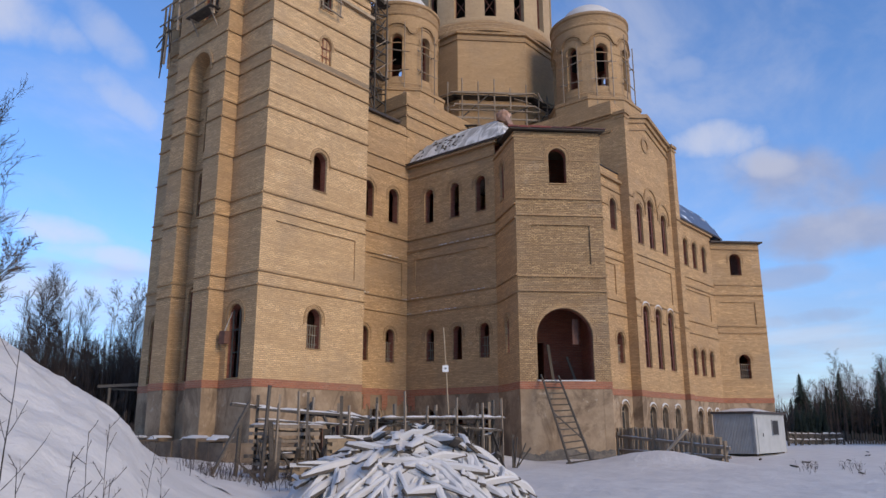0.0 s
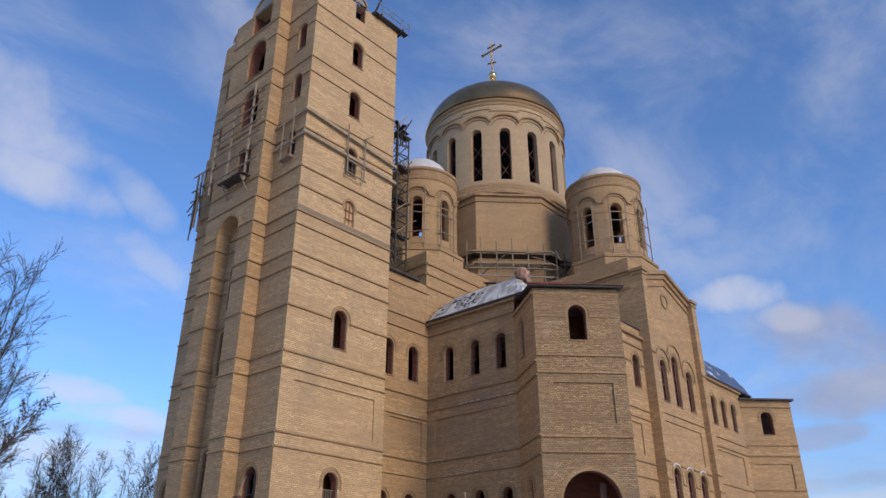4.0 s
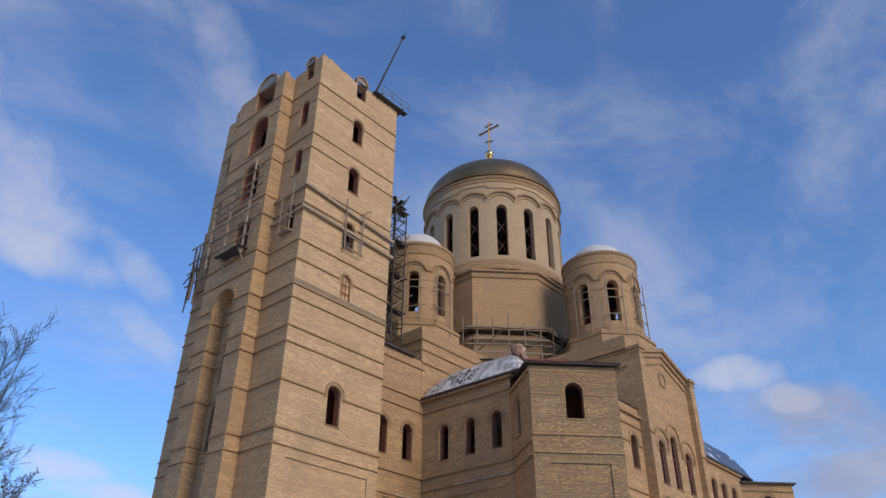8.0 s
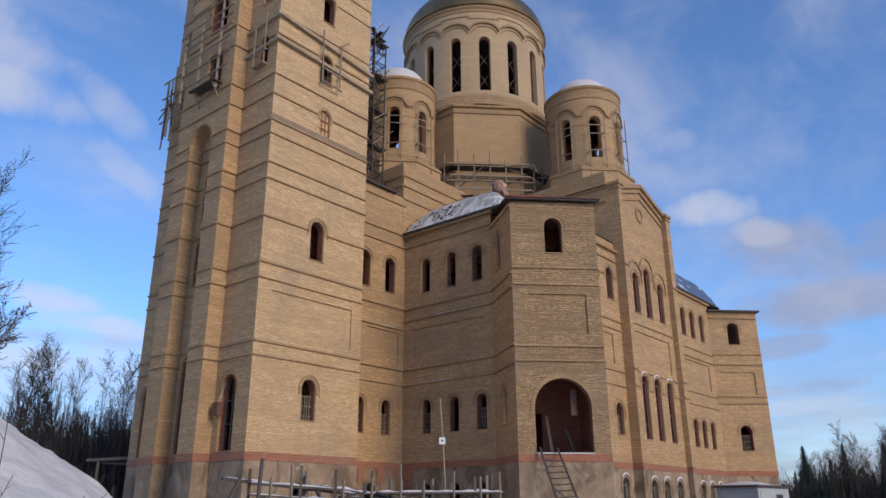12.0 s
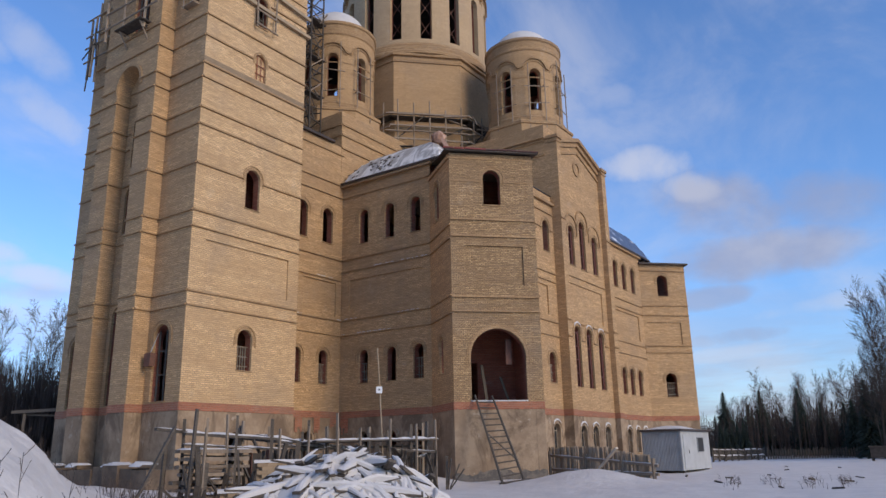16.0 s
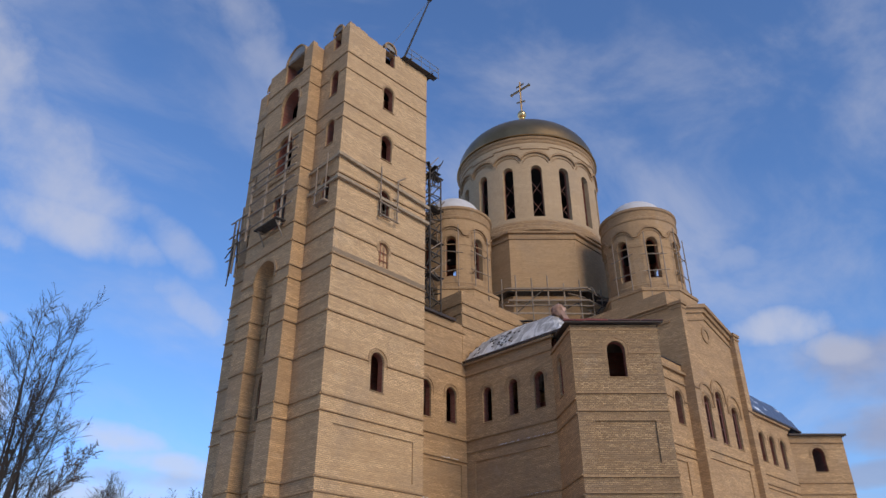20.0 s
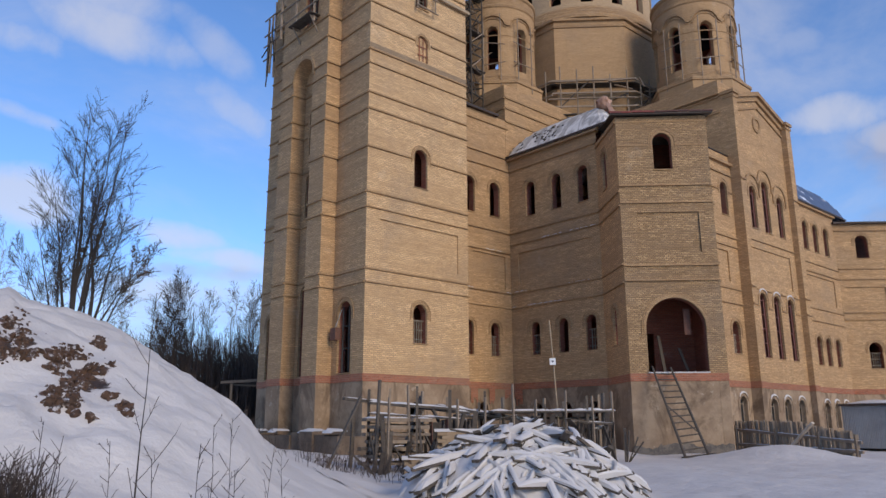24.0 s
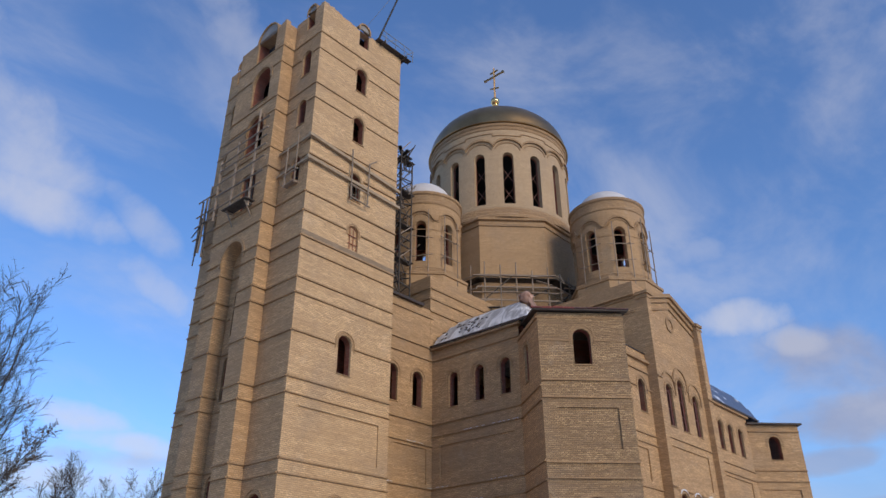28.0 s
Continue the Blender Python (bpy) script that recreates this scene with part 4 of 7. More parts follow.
for x0, x1, zt in ((GX0, 46.1, 23.5), (53.5, GX1, 23.3)):
    f = Flat(x0, PYF, x1, PYF)
    wall(f, church, zt, name="pilaster", thick=0.5, plinth=True)
    part("pilaster_cap", Geo().box((x0 - 0.12, PYF - 0.12, zt), (x1 + 0.12, GY + 0.6, zt + 0.22)).box((x0 - 0.06, PYF - 0.06, zt - 0.3), (x1 + 0.06, GY + 0.3, zt - 0.12)), M_BAND, church)
    belts(f, 0, f.w, (9.0, 10.15, 17.4), church)
    for x in (x0, x1):
        c = Flat(x, TRY + 0.3, x, PYF) if x == x0 else Flat(x, PYF, x, TRY + 0.3)
        wall(c, church, zt, name="pilaster_cheek", thick=0.03)
for x, ya, yb in ((GX0, 33.0, TRY + 0.3), (GX1, TRY + 0.3, 33.0)):     # sides of the south arm above the lower roofs
    f = Flat(x, ya, x, yb)
    part("arm_wall", pierced(f, 0, f.w, 17.0, 23.7, [], 0.5), [M_BRICK, M_RED], church)
    belts(f, 0, f.w, (22.4, 23.5), church, 0.18, 0.12)
slab(GX0 + 0.2, GY + 0.3, GX1 - 0.2, 31.0, 23.6, 0.25, [M_RENDER, M_SNOW], church, "roof_slab", 1)
se = Flat(54.2, TRY, 62.3, TRY)
o = 54.2
wall(se, church, 17.9, [hole(x - o, 14.35, 16.6, 0.9) for x in (56.6, 58.45, 60.45)] + [hole(x - o, 5.7, 7.8, 0.92) for x in (56.85, 58.5, 60.3)], ("open",) * 3 + ("grille",) * 3,
     [(0.9, 6.9, 10.3, 12.4)], name="south_wall", low=[hole(x - o, 1.2, 3.0, 0.9) for x in (56.9, 58.7, 60.4)], low_kinds=("glass", "glass", "glass"))
belts(se, 0, se.w, (8.95, 9.9, 12.7, 13.4), church)
part("cornice", course(se, 0, se.w, 17.9, 0.3, 0.22), M_BAND, church)
# far corner porch: its flank is seen
ff = Flat(62.2, TRY, 65.25, 19.1)
wall(ff, church, 17.3, [hole(2.1, 14.45, 16.35, 1.0), hole(2.1, 5.7, 7.7, 1.0)], ("open", "grille"), [(0.35, 3.5, 10.2, 12.1)], name="porch_wall")
belts(ff, 0, ff.w, (9.5, 10.08, 12.75, 13.6, 16.75), church)
fr = Flat(65.25, 19.1, 69.0, 22.9)
wall(fr, church, 17.3, name="porch_wall")
g = Geo()
q = [Vector((61.9, 21.95, 17.42)), Vector((65.25, 18.7, 17.42)), Vector((69.4, 22.9, 17.42)), Vector((66.0, 26.2, 18.3))]
g.face([p - Vector((0, 0, 0.14)) for p in q][::-1]).face(q, 1)
for i in range(4):
    j = (i + 1) % 4
    g.face((q[i] - Vector((0, 0, 0.14)), q[j] - Vector((0, 0, 0.14)), q[j], q[i]), 2)
part("porch_roof", g, [M_WOOD, M_SNOW, M_ROOFDARK], church, "low sheet roof over the far porch")
# unseen rear walls close the building
for x0, y0, x1, y1, z in ((69.0, 22.9, 69.0, 51.0, 17.9), (69.0, 51.0, 35.5, 51.0, 17.9), (35.5, 51.0, 35.5, 41.4, 19.3), (35.5, 41.0, 30.1, 41.0, 22.2)):
    f = Flat(x0, y0, x1, y1)
    part("rear_wall", pierced(f, 0, f.w, BASE, z, [], 0.55, slots=(0, 0)), [M_BRICK], church)
for z in (4.0, 12.8):
    part("floor_slab", Geo().face([(36.1, 22.8, z), (68.4, 22.8, z), (68.4, 50.4, z), (36.1, 50.4, z)]), M_RENDER, church)
part("floor_slab", Geo().face([(30.0, 33.6, 12.8), (36.0, 33.6, 12.8), (36.0, 40.9, 12.8), (30.0, 40.9, 12.8)]), M_RENDER, church)
slab(29.6, NY + 0.3, 35.5, 41.2, 22.1, 0.2, [M_RENDER, M_SNOW], church, "roof_slab", 1)
# inner cross walls keep the rooms dark behind the windows
for a, b in (((40.0, 33.0), (40.0, 23.0)), ((40.0, 28.0), (62.0, 28.0)), ((36.0, 36.8), (60.0, 36.8)), ((30.2, 36.8), (36.0, 36.8))):
    f = Flat(*a, *b)
    part("inner_wall", pierced(f, 0, f.w, 0.0, 21.8 if a[1] > 36 else 17.0, [], 0.3, slots=(0, 0)), [M_RED], church)


k = Mat("snowy_roof_sheet", 0.6)
patch = k.noise(1.0, 5.0, 0.6, k.map("Object", (0.5, 1.6, 0.9)), 0.8)
k.color(k.mix(k.span(patch, 0.42, 0.6), (0.36, 0.345, 0.325), (0.72, 0.70, 0.675)))
k.bump(k.noise(3.0, 4.0, 0.6), 0.6, 0.08)
M_SNOWROOF = k.m
k = Mat("film_roof_with_snow", 0.5)
patch = k.noise(1.0, 4.0, 0.6, k.map("Object", (0.5, 0.5, 1.2)), 1.0)
k.color(k.mix(k.span(patch, 0.58, 0.7), (0.07, 0.10, 0.17), (0.7, 0.74, 0.8)))
k.bump(k.noise(1.4, 4.0, 0.6), 0.7, 0.12)
M_FILMROOF = k.m


def vault_roof(x0, y0, x1, y1, z, high, run, mats, name, label):
    """A cloister-vault roof: it rises steeply from the eaves and flattens towards the middle."""
    n = 22
    g = Geo()

    def top(u, v):
        x, y = x0 + (x1 - x0) * u, y0 + (y1 - y0) * v
        s = min(1.0, min(x - x0, x1 - x, y - y0, y1 - y) / run)
        return Vector((x, y, z + high * (1 - (1 - max(0.0, s)) ** 2.3) + 0.05 * noise.noise((x * 0.8, y * 0.8, 4)) * min(1, s * 4)))

    for i in range(n):
        for j in range(n):
            g.face((top(i / n, j / n), top((i + 1) / n, j / n), top((i + 1) / n, (j + 1) / n), top(i / n, (j + 1) / n)))
    c = [Vector(p) for p in ((x0, y0, z), (x1, y0, z), (x1, y1, z), (x0, y1, z))]
    for i in range(4):
        j = (i + 1) % 4
        d = Vector((0, 0, 0.14))
        g.face((c[i] - d, c[j] - d, c[j], c[i]), 1)
    ob = part(name, g, mats, church, label)
    return ob, top


sw_roof, sw_top = vault_roof(35.15, 24.6, 45.45, 32.95, 19.46, 2.3, 3.0, [M_SNOWROOF, M_ROOFDARK], "corner_roof", "vaulted sheet roof half under snow")
rng = random.Random(14)
for k in range(34):
    v = rng.uniform(0.45, 0.97)
    a, b = rng.uniform(0.0, 0.1), rng.uniform(0.2, 0.42)
    dv = rng.uniform(-0.12, 0.03)
    p, q = sw_top(a, v), sw_top(b, min(0.98, v + dv))
    part("roof_batten", Geo().beam(p + Vector((0, 0, 0.06)), q + Vector((0, 0, 0.08)), 0.1, 0.07), M_DARKWOOD, church, "loose batten on the snow")
se_roof, se_top = vault_roof(54.3, 21.85, 64.5, 32.0, 18.06, 2.9, 3.2, [M_FILMROOF, M_ROOFDARK], "corner_roof", "vaulted roof under blue film")


# ---- drums and dome ----
DX, DY, DR = 49.3, 37.0, 6.62


def drum(cx, cy, r, z0, z1, n, phase, wz0, wz1, ww, parent, name, brick):
    face = Round(cx, cy, r, phase - math.pi / n)
    bay = face.w / n
    holes = [hole(bay * (k + 0.5), wz0, wz1, ww) for k in range(n)]
    part(name, pierced(face, 0, face.w, z0, z1, holes, 0.6, step=bay / 6, ends=False, skin=0.4), [brick, M_RED], parent)
    return face, bay, holes


def wave_hood(face, c, bay, z, rise, wide, proud, n=14):
    """One low arch of a continuous scalloped moulding."""
    g = Geo()
    pts = []
    for i in range(n + 1):
        x = -1 + 2 * i / n
        pts.append((c + x * bay / 2, z + rise * math.sqrt(max(0.0, 1 - (x * 0.985) ** 2))))
    for (u0, a), (u1, b) in zip(pts, pts[1:]):
        g.face((face(u0, a, -proud), face(u1, b, -proud), face(u1, b + wide, -proud), face(u0, a + wide, -proud)))
        g.face((face(u0, a + wide, -proud), face(u1, b + wide, -proud), face(u1, b + wide, 0.02), face(u0, a + wide, 0.02)))
        g.face((face(u1, b, -proud), face(u0, a, -proud), face(u0, a, 0.02), face(u1, b, 0.02)))
    return g


def eyebrow(face, c, wide_u, z, rise, wide, proud, n=20):
    """A raised moulding that swings up over a window and runs out flat on either side."""
    g = Geo()
    pts = []
    for i in range(n + 1):
        x = -1 + 2 * i / n
        q = min(1.0, abs(x) / 0.8)
        pts.append((c + x * wide_u / 2, z + rise * (1 - q ** 2.4) ** 0.8 - 0.1 * max(0.0, abs(x) - 0.8) / 0.2))
    for (u0, a), (u1, b) in zip(pts, pts[1:]):
        g.face((face(u0, a, -proud), face(u1, b, -proud), face(u1, b + wide, -proud), face(u0, a + wide, -proud)))
        g.face((face(u0, a + wide, -proud), face(u1, b + wide, -proud), face(u1, b + wide, 0.02), face(u0, a + wide, 0.02)))
        g.face((face(u1, b, -proud), face(u0, a, -proud), face(u0, a, 0.02), face(u1, b, 0.02)))
    for u, a in (pts[0], pts[-1]):
        g.face((face(u, a, -proud), face(u, a + wide, -proud), face(u, a + wide, 0.02), face(u, a, 0.02)))
    return g


face, bay, holes = drum(DX, DY, DR, 33.6, 43.6, 16, radians(225), 35.05, 40.45, 0.98, church, "main_drum", M_DRUM_PALE)
for k, h in enumerate(holes):
    c = (h[0] + h[1]) / 2
    part("hood_arch", wave_hood(face, c, bay, 40.85, 0.92, 0.2, 0.18), M_BAND, church)
    part("hood_arch", wave_hood(face, c, bay - 0.3, 40.55, 0.9, 0.1, 0.07), M_BAND, church)
    # stepped frieze line over the arches
    z = 42.55 if k % 2 else 42.3
    part("frieze_step", course(face, c - bay / 2, c + bay / 2, z, 0.1, 0.07, 0.4), M_BAND, church)
    part("frieze_step", course(face, c - bay / 2 - 0.05, c - bay / 2 + 0.05, 42.42, 0.34, 0.07, 0.1), M_BAND, church)
    brace = Geo()
    a, b = h[0], h[1]
    for za, zb in ((35.6, 37.0), (37.0, 35.6), (37.6, 39.0), (39.0, 37.6)):
        brace.tube(face(a, za, 0.5), face(b, zb, 0.5), 0.032, n=5)
    part("window_brace", brace, M_RUST, church, "crossed steel braces")
part("drum_cornice", Geo().lathe(DX, DY, [(DR, 42.95), (DR + 0.06, 43.05), (DR + 0.06, 43.3), (DR + 0.16, 43.42), (DR + 0.16, 43.66), (DR - 0.5, 43.68)], 96), M_BAND, church)
part("drum_base_ring", Geo().lathe(DX, DY, [(DR + 0.06, 34.65), (DR + 0.12, 34.5), (DR + 0.12, 34.3), (DR + 0.32, 34.15), (DR + 0.32, 33.85), (DR + 0.5, 33.7), (DR + 0.5, 33.45), (DR - 0.5, 33.4)][::-1], 96), M_BAND, church)
part("eaves_rim", Geo().lathe(DX, DY, [(DR + 0.1, 43.684), (DR + 0.3, 43.69), (DR + 0.34, 43.76), (DR + 0.3, 43.84), (DR + 0.1, 43.86)], 96), M_GOLD, church, "dull gold rim at the eaves")
dome = [(DR + 0.24, 43.85)]
for i in range(1, 19):
    t = math.pi / 2 * i / 18
    rr, zz = (DR + 0.2) * math.cos(t), 43.88 + 4.65 * math.sin(t)
    if rr < 1.2:
        break
    dome.append((rr, zz))
dome += [(0.62, 49.2), (0.34, 50.4), (0.24, 50.95)]
part("dome", Geo().lathe(DX, DY, dome, 96), M_GOLD, church, "dull gold sheet-metal dome", True)
# added dark lining and floor paint the shade seen through the drum windows
part("dark_lining", Geo().lathe(DX, DY, [(DR - 0.65, 41.2)] + [((DR - 0.65) * math.cos(t), 41.2 + 2.2 * math.sin(t)) for t in [math.pi / 2 * i / 6 for i in range(1, 7)]], 32), M_DARK, church, "dark lining added to blacken the drum windows")
part("dark_floor_sheet", Geo().lathe(DX, DY, [(DR - 0.62, 33.9), (0.0, 33.9)], 32), M_DARK, church, "dark floor sheet added to blacken the drum windows")
ball = [(0.24, 50.9), (0.34, 51.02), (0.34, 51.1), (0.2, 51.16)] + [(max(0.03, 0.47 * math.sin(math.pi * i / 12)), 51.6 - 0.47 * math.cos(math.pi * i / 12)) for i in range(1, 12)] + [(0.06, 52.1)]
part("ball", Geo().lathe(DX, DY, ball, 32), M_BRIGHTGOLD, church, "bright gold ball", True)
cross = Geo()
ex = Vector((0.0, -1.0, 0))


def crossbar(z0, z1, half, w):
    cross.beam(Vector((DX, DY, z0)) - ex * half, Vector((DX, DY, z1)) + ex * half, w, w)


cross.beam((DX, DY, 52.0), (DX, DY, 56.1), 0.16, 0.16)
crossbar(55.0, 55.0, 1.2, 0.16)
crossbar(55.62, 55.62, 0.5, 0.13)
crossbar(53.55, 53.2, 0.55, 0.13)
for s in (-1, 1):
    p = Vector((DX, DY, 55.0)) + ex * 1.2 * s
    cross.box((p.x - 0.11, p.y - 0.11, p.z - 0.11), (p.x + 0.11, p.y + 0.11, p.z + 0.11))
part("cross", cross, M_GOLD, church, "eight-pointed gilded cross")


def octagon(cx, cy, apothem, z0, z1, name, mats, parent, belt=()):
    R = apothem / math.cos(math.pi / 8)
    pts = [(cx + R * math.cos(math.pi / 8 + k * math.pi / 4), cy + R * math.sin(math.pi / 8 + k * math.pi / 4)) for k in range(8)]
    g = Geo()
    for i in range(8):
        (xa, ya), (xb, yb) = pts[i], pts[(i + 1) % 8]
        g.face(((xa, ya, z0), (xb, yb, z0), (xb, yb, z1), (xa, ya, z1)))
    g.face([(x, y, z1) for x, y in pts])
    ob = part(name, g, mats, parent)
    for z, proud in belt:
        h = Geo()
        R2 = (apothem + proud) / math.cos(math.pi / 8)
        q = [(cx + R2 * math.cos(math.pi / 8 + k * math.pi / 4), cy + R2 * math.sin(math.pi / 8 + k * math.pi / 4)) for k in range(8)]
        for i in range(8):
            a, b, c, d = q[i], q[(i + 1) % 8], pts[i], pts[(i + 1) % 8]
            h.face(((*a, z - 0.1), (*b, z - 0.1), (*b, z + 0.1), (*a, z + 0.1)))
            h.face(((*a, z + 0.1), (*b, z + 0.1), (*d, z + 0.16), (*c, z + 0.16)))
            h.face(((*b, z - 0.1), (*a, z - 0.1), (*c, z - 0.14), (*d, z - 0.14)))
        part("string_course", h, M_BAND, parent)
    return ob


octagon(DX, DY, 6.75, 27.9, 33.5, "octagon_base", M_DRUM, church, ((32.75, 0.1), (33.3, 0.22)))
octagon(DX, DY, 6.45, 18.0, 27.9, "octagon_base", M_DRUM, church, ((27.8, 0.5),))


def small_drum(cx, cy, base, phase, high, r=3.02):
    f, bay, hs = drum(cx, cy, r, base, base + 7.1, 8, phase, base + 0.95, base + 4.5, 0.88, church, "small_drum", M_DRUM)
    for h in hs:
        c = (h[0] + h[1]) / 2
        part("archivolt", archivolt(f, h, 0.14, 0.04, 0.2), M_BAND, church)
        part("hood_arch", eyebrow(f, c, bay, base + 4.62, 0.72, 0.17, 0.13), M_BAND, church)
        part("hood_arch", eyebrow(f, c, bay - 0.24, base + 4.5, 0.62, 0.08, 0.06), M_BAND, church)
    for z in (base + 3.75,):
        part("string_course", course(f, 0, f.w, z, 0.08, 0.03, bay / 6), M_BAND, church)
    e = base + 0.18
    part("drum_cornice", Geo().lathe(cx, cy, [(r, e + 5.9), (r + 0.08, e + 6.0), (r + 0.08, e + 6.15), (r + 0.03, e + 6.2), (r + 0.03, e + 6.75), (r + 0.14, e + 6.85), (r + 0.14, e + 7.05), (r - 0.35, e + 7.2)], 64), M_BAND, church)
    part("drum_base_ring", Geo().lathe(cx, cy, [(r + 0.3, base - 0.1), (r + 0.3, base + 0.1), (r + 0.14, base + 0.18), (r + 0.14, base + 0.4), (r, base + 0.5)], 64), M_BAND, church)
    # same added dark sheets, so the small drum's windows read black
    part("dark_lining", Geo().lathe(cx, cy, [(r - 0.65, base + 4.7), (r - 1.2, base + 5.8), (0.0, base + 6.2)], 24), M_DARK, church, "dark lining added to blacken the drum windows")
    part("dark_floor_sheet", Geo().lathe(cx, cy, [(r - 0.62, base + 0.6), (0.0, base + 0.6)], 24), M_DARK, church, "dark floor sheet added to blacken the drum windows")
    cap = [(r - 0.36, e + 7.19)] + [(2.36 * math.cos(t), e + 7.2 + high * math.sin(t)) for t in [math.pi / 2 * i / 10 for i in range(11)]]
    part("cap", Geo().lathe(cx, cy, cap, 48), M_SNOW, church, "low cupola under snow", True)


SD2, SD1 = (49.3, 25.85), (38.75, 37.0)
small_drum(*SD2, 26.0, radians(225), 1.85)
small_drum(*SD1, 26.35, radians(218), 2.15)
octagon(*SD2, 3.35, 23.0, 25.95, "drum_plinth", M_DRUM, church, ((25.75, 0.1), (24.6, 0.12)))
octagon(*SD1, 3.35, 24.0, 26.3, "drum_plinth", M_DRUM, church, ((26.1, 0.1), (25.0, 0.12)))
slab(SD2[0] - 4.1, 22.3, SD2[0] + 4.1, 30.5, 24.6, 1.0, [M_BRICK, M_SNOW], church, "drum_platform", 1)
slab(35.3, 33.05, 43.0, 41.2, 25.0, 0.9, [M_BRICK, M_SNOW], church, "drum_platform", 1)


# ---- ground ----
def smooth(a, b, x):
    t = min(1.0, max(0.0, (x - a) / (b - a)))
    return t * t * (3 - 2 * t)


def ground_z(x, y):
    d = math.hypot(x, y)
    az = math.degrees(math.atan2(y, x))
    z = 0.05
    ridge = float(np.interp(az, (53, 57, 58.7, 60.3, 61.6, 62.6, 63.7, 64.9, 66.6, 67.8, 69, 70.6, 72.2, 73.7, 75.6, 77.7, 79.1, 81, 84, 92, 110, 130), (0.0, 0.42, 0.66, 0.92, 1.26, 1.68, 1.96, 2.19, 2.48, 2.7, 2.88, 3.08, 3.32, 3.43, 3.69, 3.88, 4.02, 3.97, 4.02, 4.1, 3.8, 0)))
    z += ridge * smooth(4.0, 16.5, d) * (1 - 0.75 * smooth(17.5, 32, d)) * smooth(0, 3, y)
    z += 0.62 * math.exp(-(((x - 33.2) / 1.7) ** 2 + ((y - 15.0) / 2.6) ** 2))       # heap before the fence
    z += 0.45 * math.exp(-(((x - 31.8) / 1.6) ** 2 + ((y - 24.0) / 1.6) ** 2))       # drift beside the porch
    if d < 220:
        f = 1 - smooth(120, 220, d)
        z += f * (0.12 * noise.noise((x * 0.23, y * 0.23, 0)) + 0.05 * noise.noise((x * 0.9, y * 0.9, 3)) + 0.025 * noise.noise((x * 2.3, y * 2.3, 7)))
        z += f * ridge / 3 * (0.14 * noise.noise((x * 0.55, y * 0.55, 11)) + 0.15 * noise.noise((x * 1.3, y * 1.3, 5)) + 0.07 * noise.noise((x * 3.7, y * 3.7, 9)))
    return z


def axis_steps():
    out, x = [], 0.0
    while x < 4200:
        out.append(x)
        x += 0.3 if x < 4 else 0.17 if x < 18 else 0.35 + (x - 8) * 0.022 if x < 60 else x * 0.18
    return out


def build_ground():
    # rings round the viewpoint, closer where the bank and the yard are seen
    ds = axis_steps()[1:]
    angs = [math.radians(-180 + i * 3) for i in range(57)] + [math.radians(-9 + i * 0.45) for i in range(240)] + [math.radians(99 + i * 3) for i in range(27)]
    verts, faces = [(0, 0, ground_z(0, 0))], []
    for d in ds:
        for a in angs:
            x, y = d * math.cos(a), d * math.sin(a)
            verts.append((x, y, ground_z(x, y)))
    n = len(angs)
    for k in range(n):
        faces.append((0, 1 + k, 1 + (k + 1) % n))
    for r in range(len(ds) - 1):
        for k in range(n):
            a, b = 1 + r * n + k, 1 + r * n + (k + 1) % n
            faces.append((a, a + n, b + n, b))
    me = bpy.data.meshes.new("ground")
    me.from_pydata(verts, [], faces)
    me.materials.append(M_GROUND)
    for p in me.polygons:
        p.use_smooth = True
    return tagged(new("ground", me), "snow-covered yard and bank of earth", "ground", kind="structure")


def polar(az, d, z=None):
    x, y = d * math.cos(radians(az)), d * math.sin(radians(az))
    return Vector((x, y, ground_z(x, y) if z is None else z))


def bank_point(az, el):
    """Where the bank's face lies in a direction (degrees) from the viewpoint."""
    d = 4.5
    while d < 17:
        p = polar(az, d)
        if p.z > 1.6 + d * math.tan(radians(el)):
            return p
        d += 0.05
    return polar(az, 15.5)


# where the bank has slipped: direction from the viewpoint and radius
SLIPS = ((76.1, 4.7, 0.2), (75.3, 4.9, 0.26), (74.7, 4.6, 0.2), (75.7, 3.9, 0.2), (73.9, 3.0, 0.6), (73.3, 3.5, 0.3), (74.6, 3.2, 0.24), (75.9, 2.2, 0.22), (75.6, 1.6, 0.2), (74.5, 1.5, 0.2),
         (74.7, 2.3, 0.14), (72.2, 1.9, 0.12), (73.2, 5.5, 0.14), (71.1, 0.9, 0.16), (78.6, 6.5, 0.34), (77.9, 5.4, 0.28), (80.1, 5.3, 0.7), (79.3, 4.4, 0.3), (78.2, 5.7, 0.3), (77.5, 4.6, 0.22))
k = Mat("trodden_snow", 0.65)
base = k.mix(k.span(k.noise(0.8, 5.0, 0.6), 0.3, 0.7), (0.635, 0.595, 0.555), (0.55, 0.515, 0.482))
dirt = k.noise(0.35, 7.0, 0.7)
base = k.mix(k.span(dirt, 0.66, 0.74, 0.0, 0.5), base, (0.3, 0.26, 0.22))
# bare soil where the bank has slipped
crumb = k.calc("ADD", k.noise(2.6, 6.0, 0.7), k.calc("MULTIPLY", k.noise(7.0, 4.0, 0.7), 0.35))
bare = None
for az, el, r in SLIPS:
    spot = bank_point(az, el)
    n = k.t.nodes.new("ShaderNodeVectorMath")
    n.operation = "DISTANCE"
    k.t.links.new(k.c.outputs["Object"], n.inputs[0])
    n.inputs[1].default_value = spot
    near = k.calc("SUBTRACT", 1.0, k.calc("DIVIDE", n.outputs["Value"], r * 0.72))
    bare = near if bare is None else k.calc("MAXIMUM", bare, near)
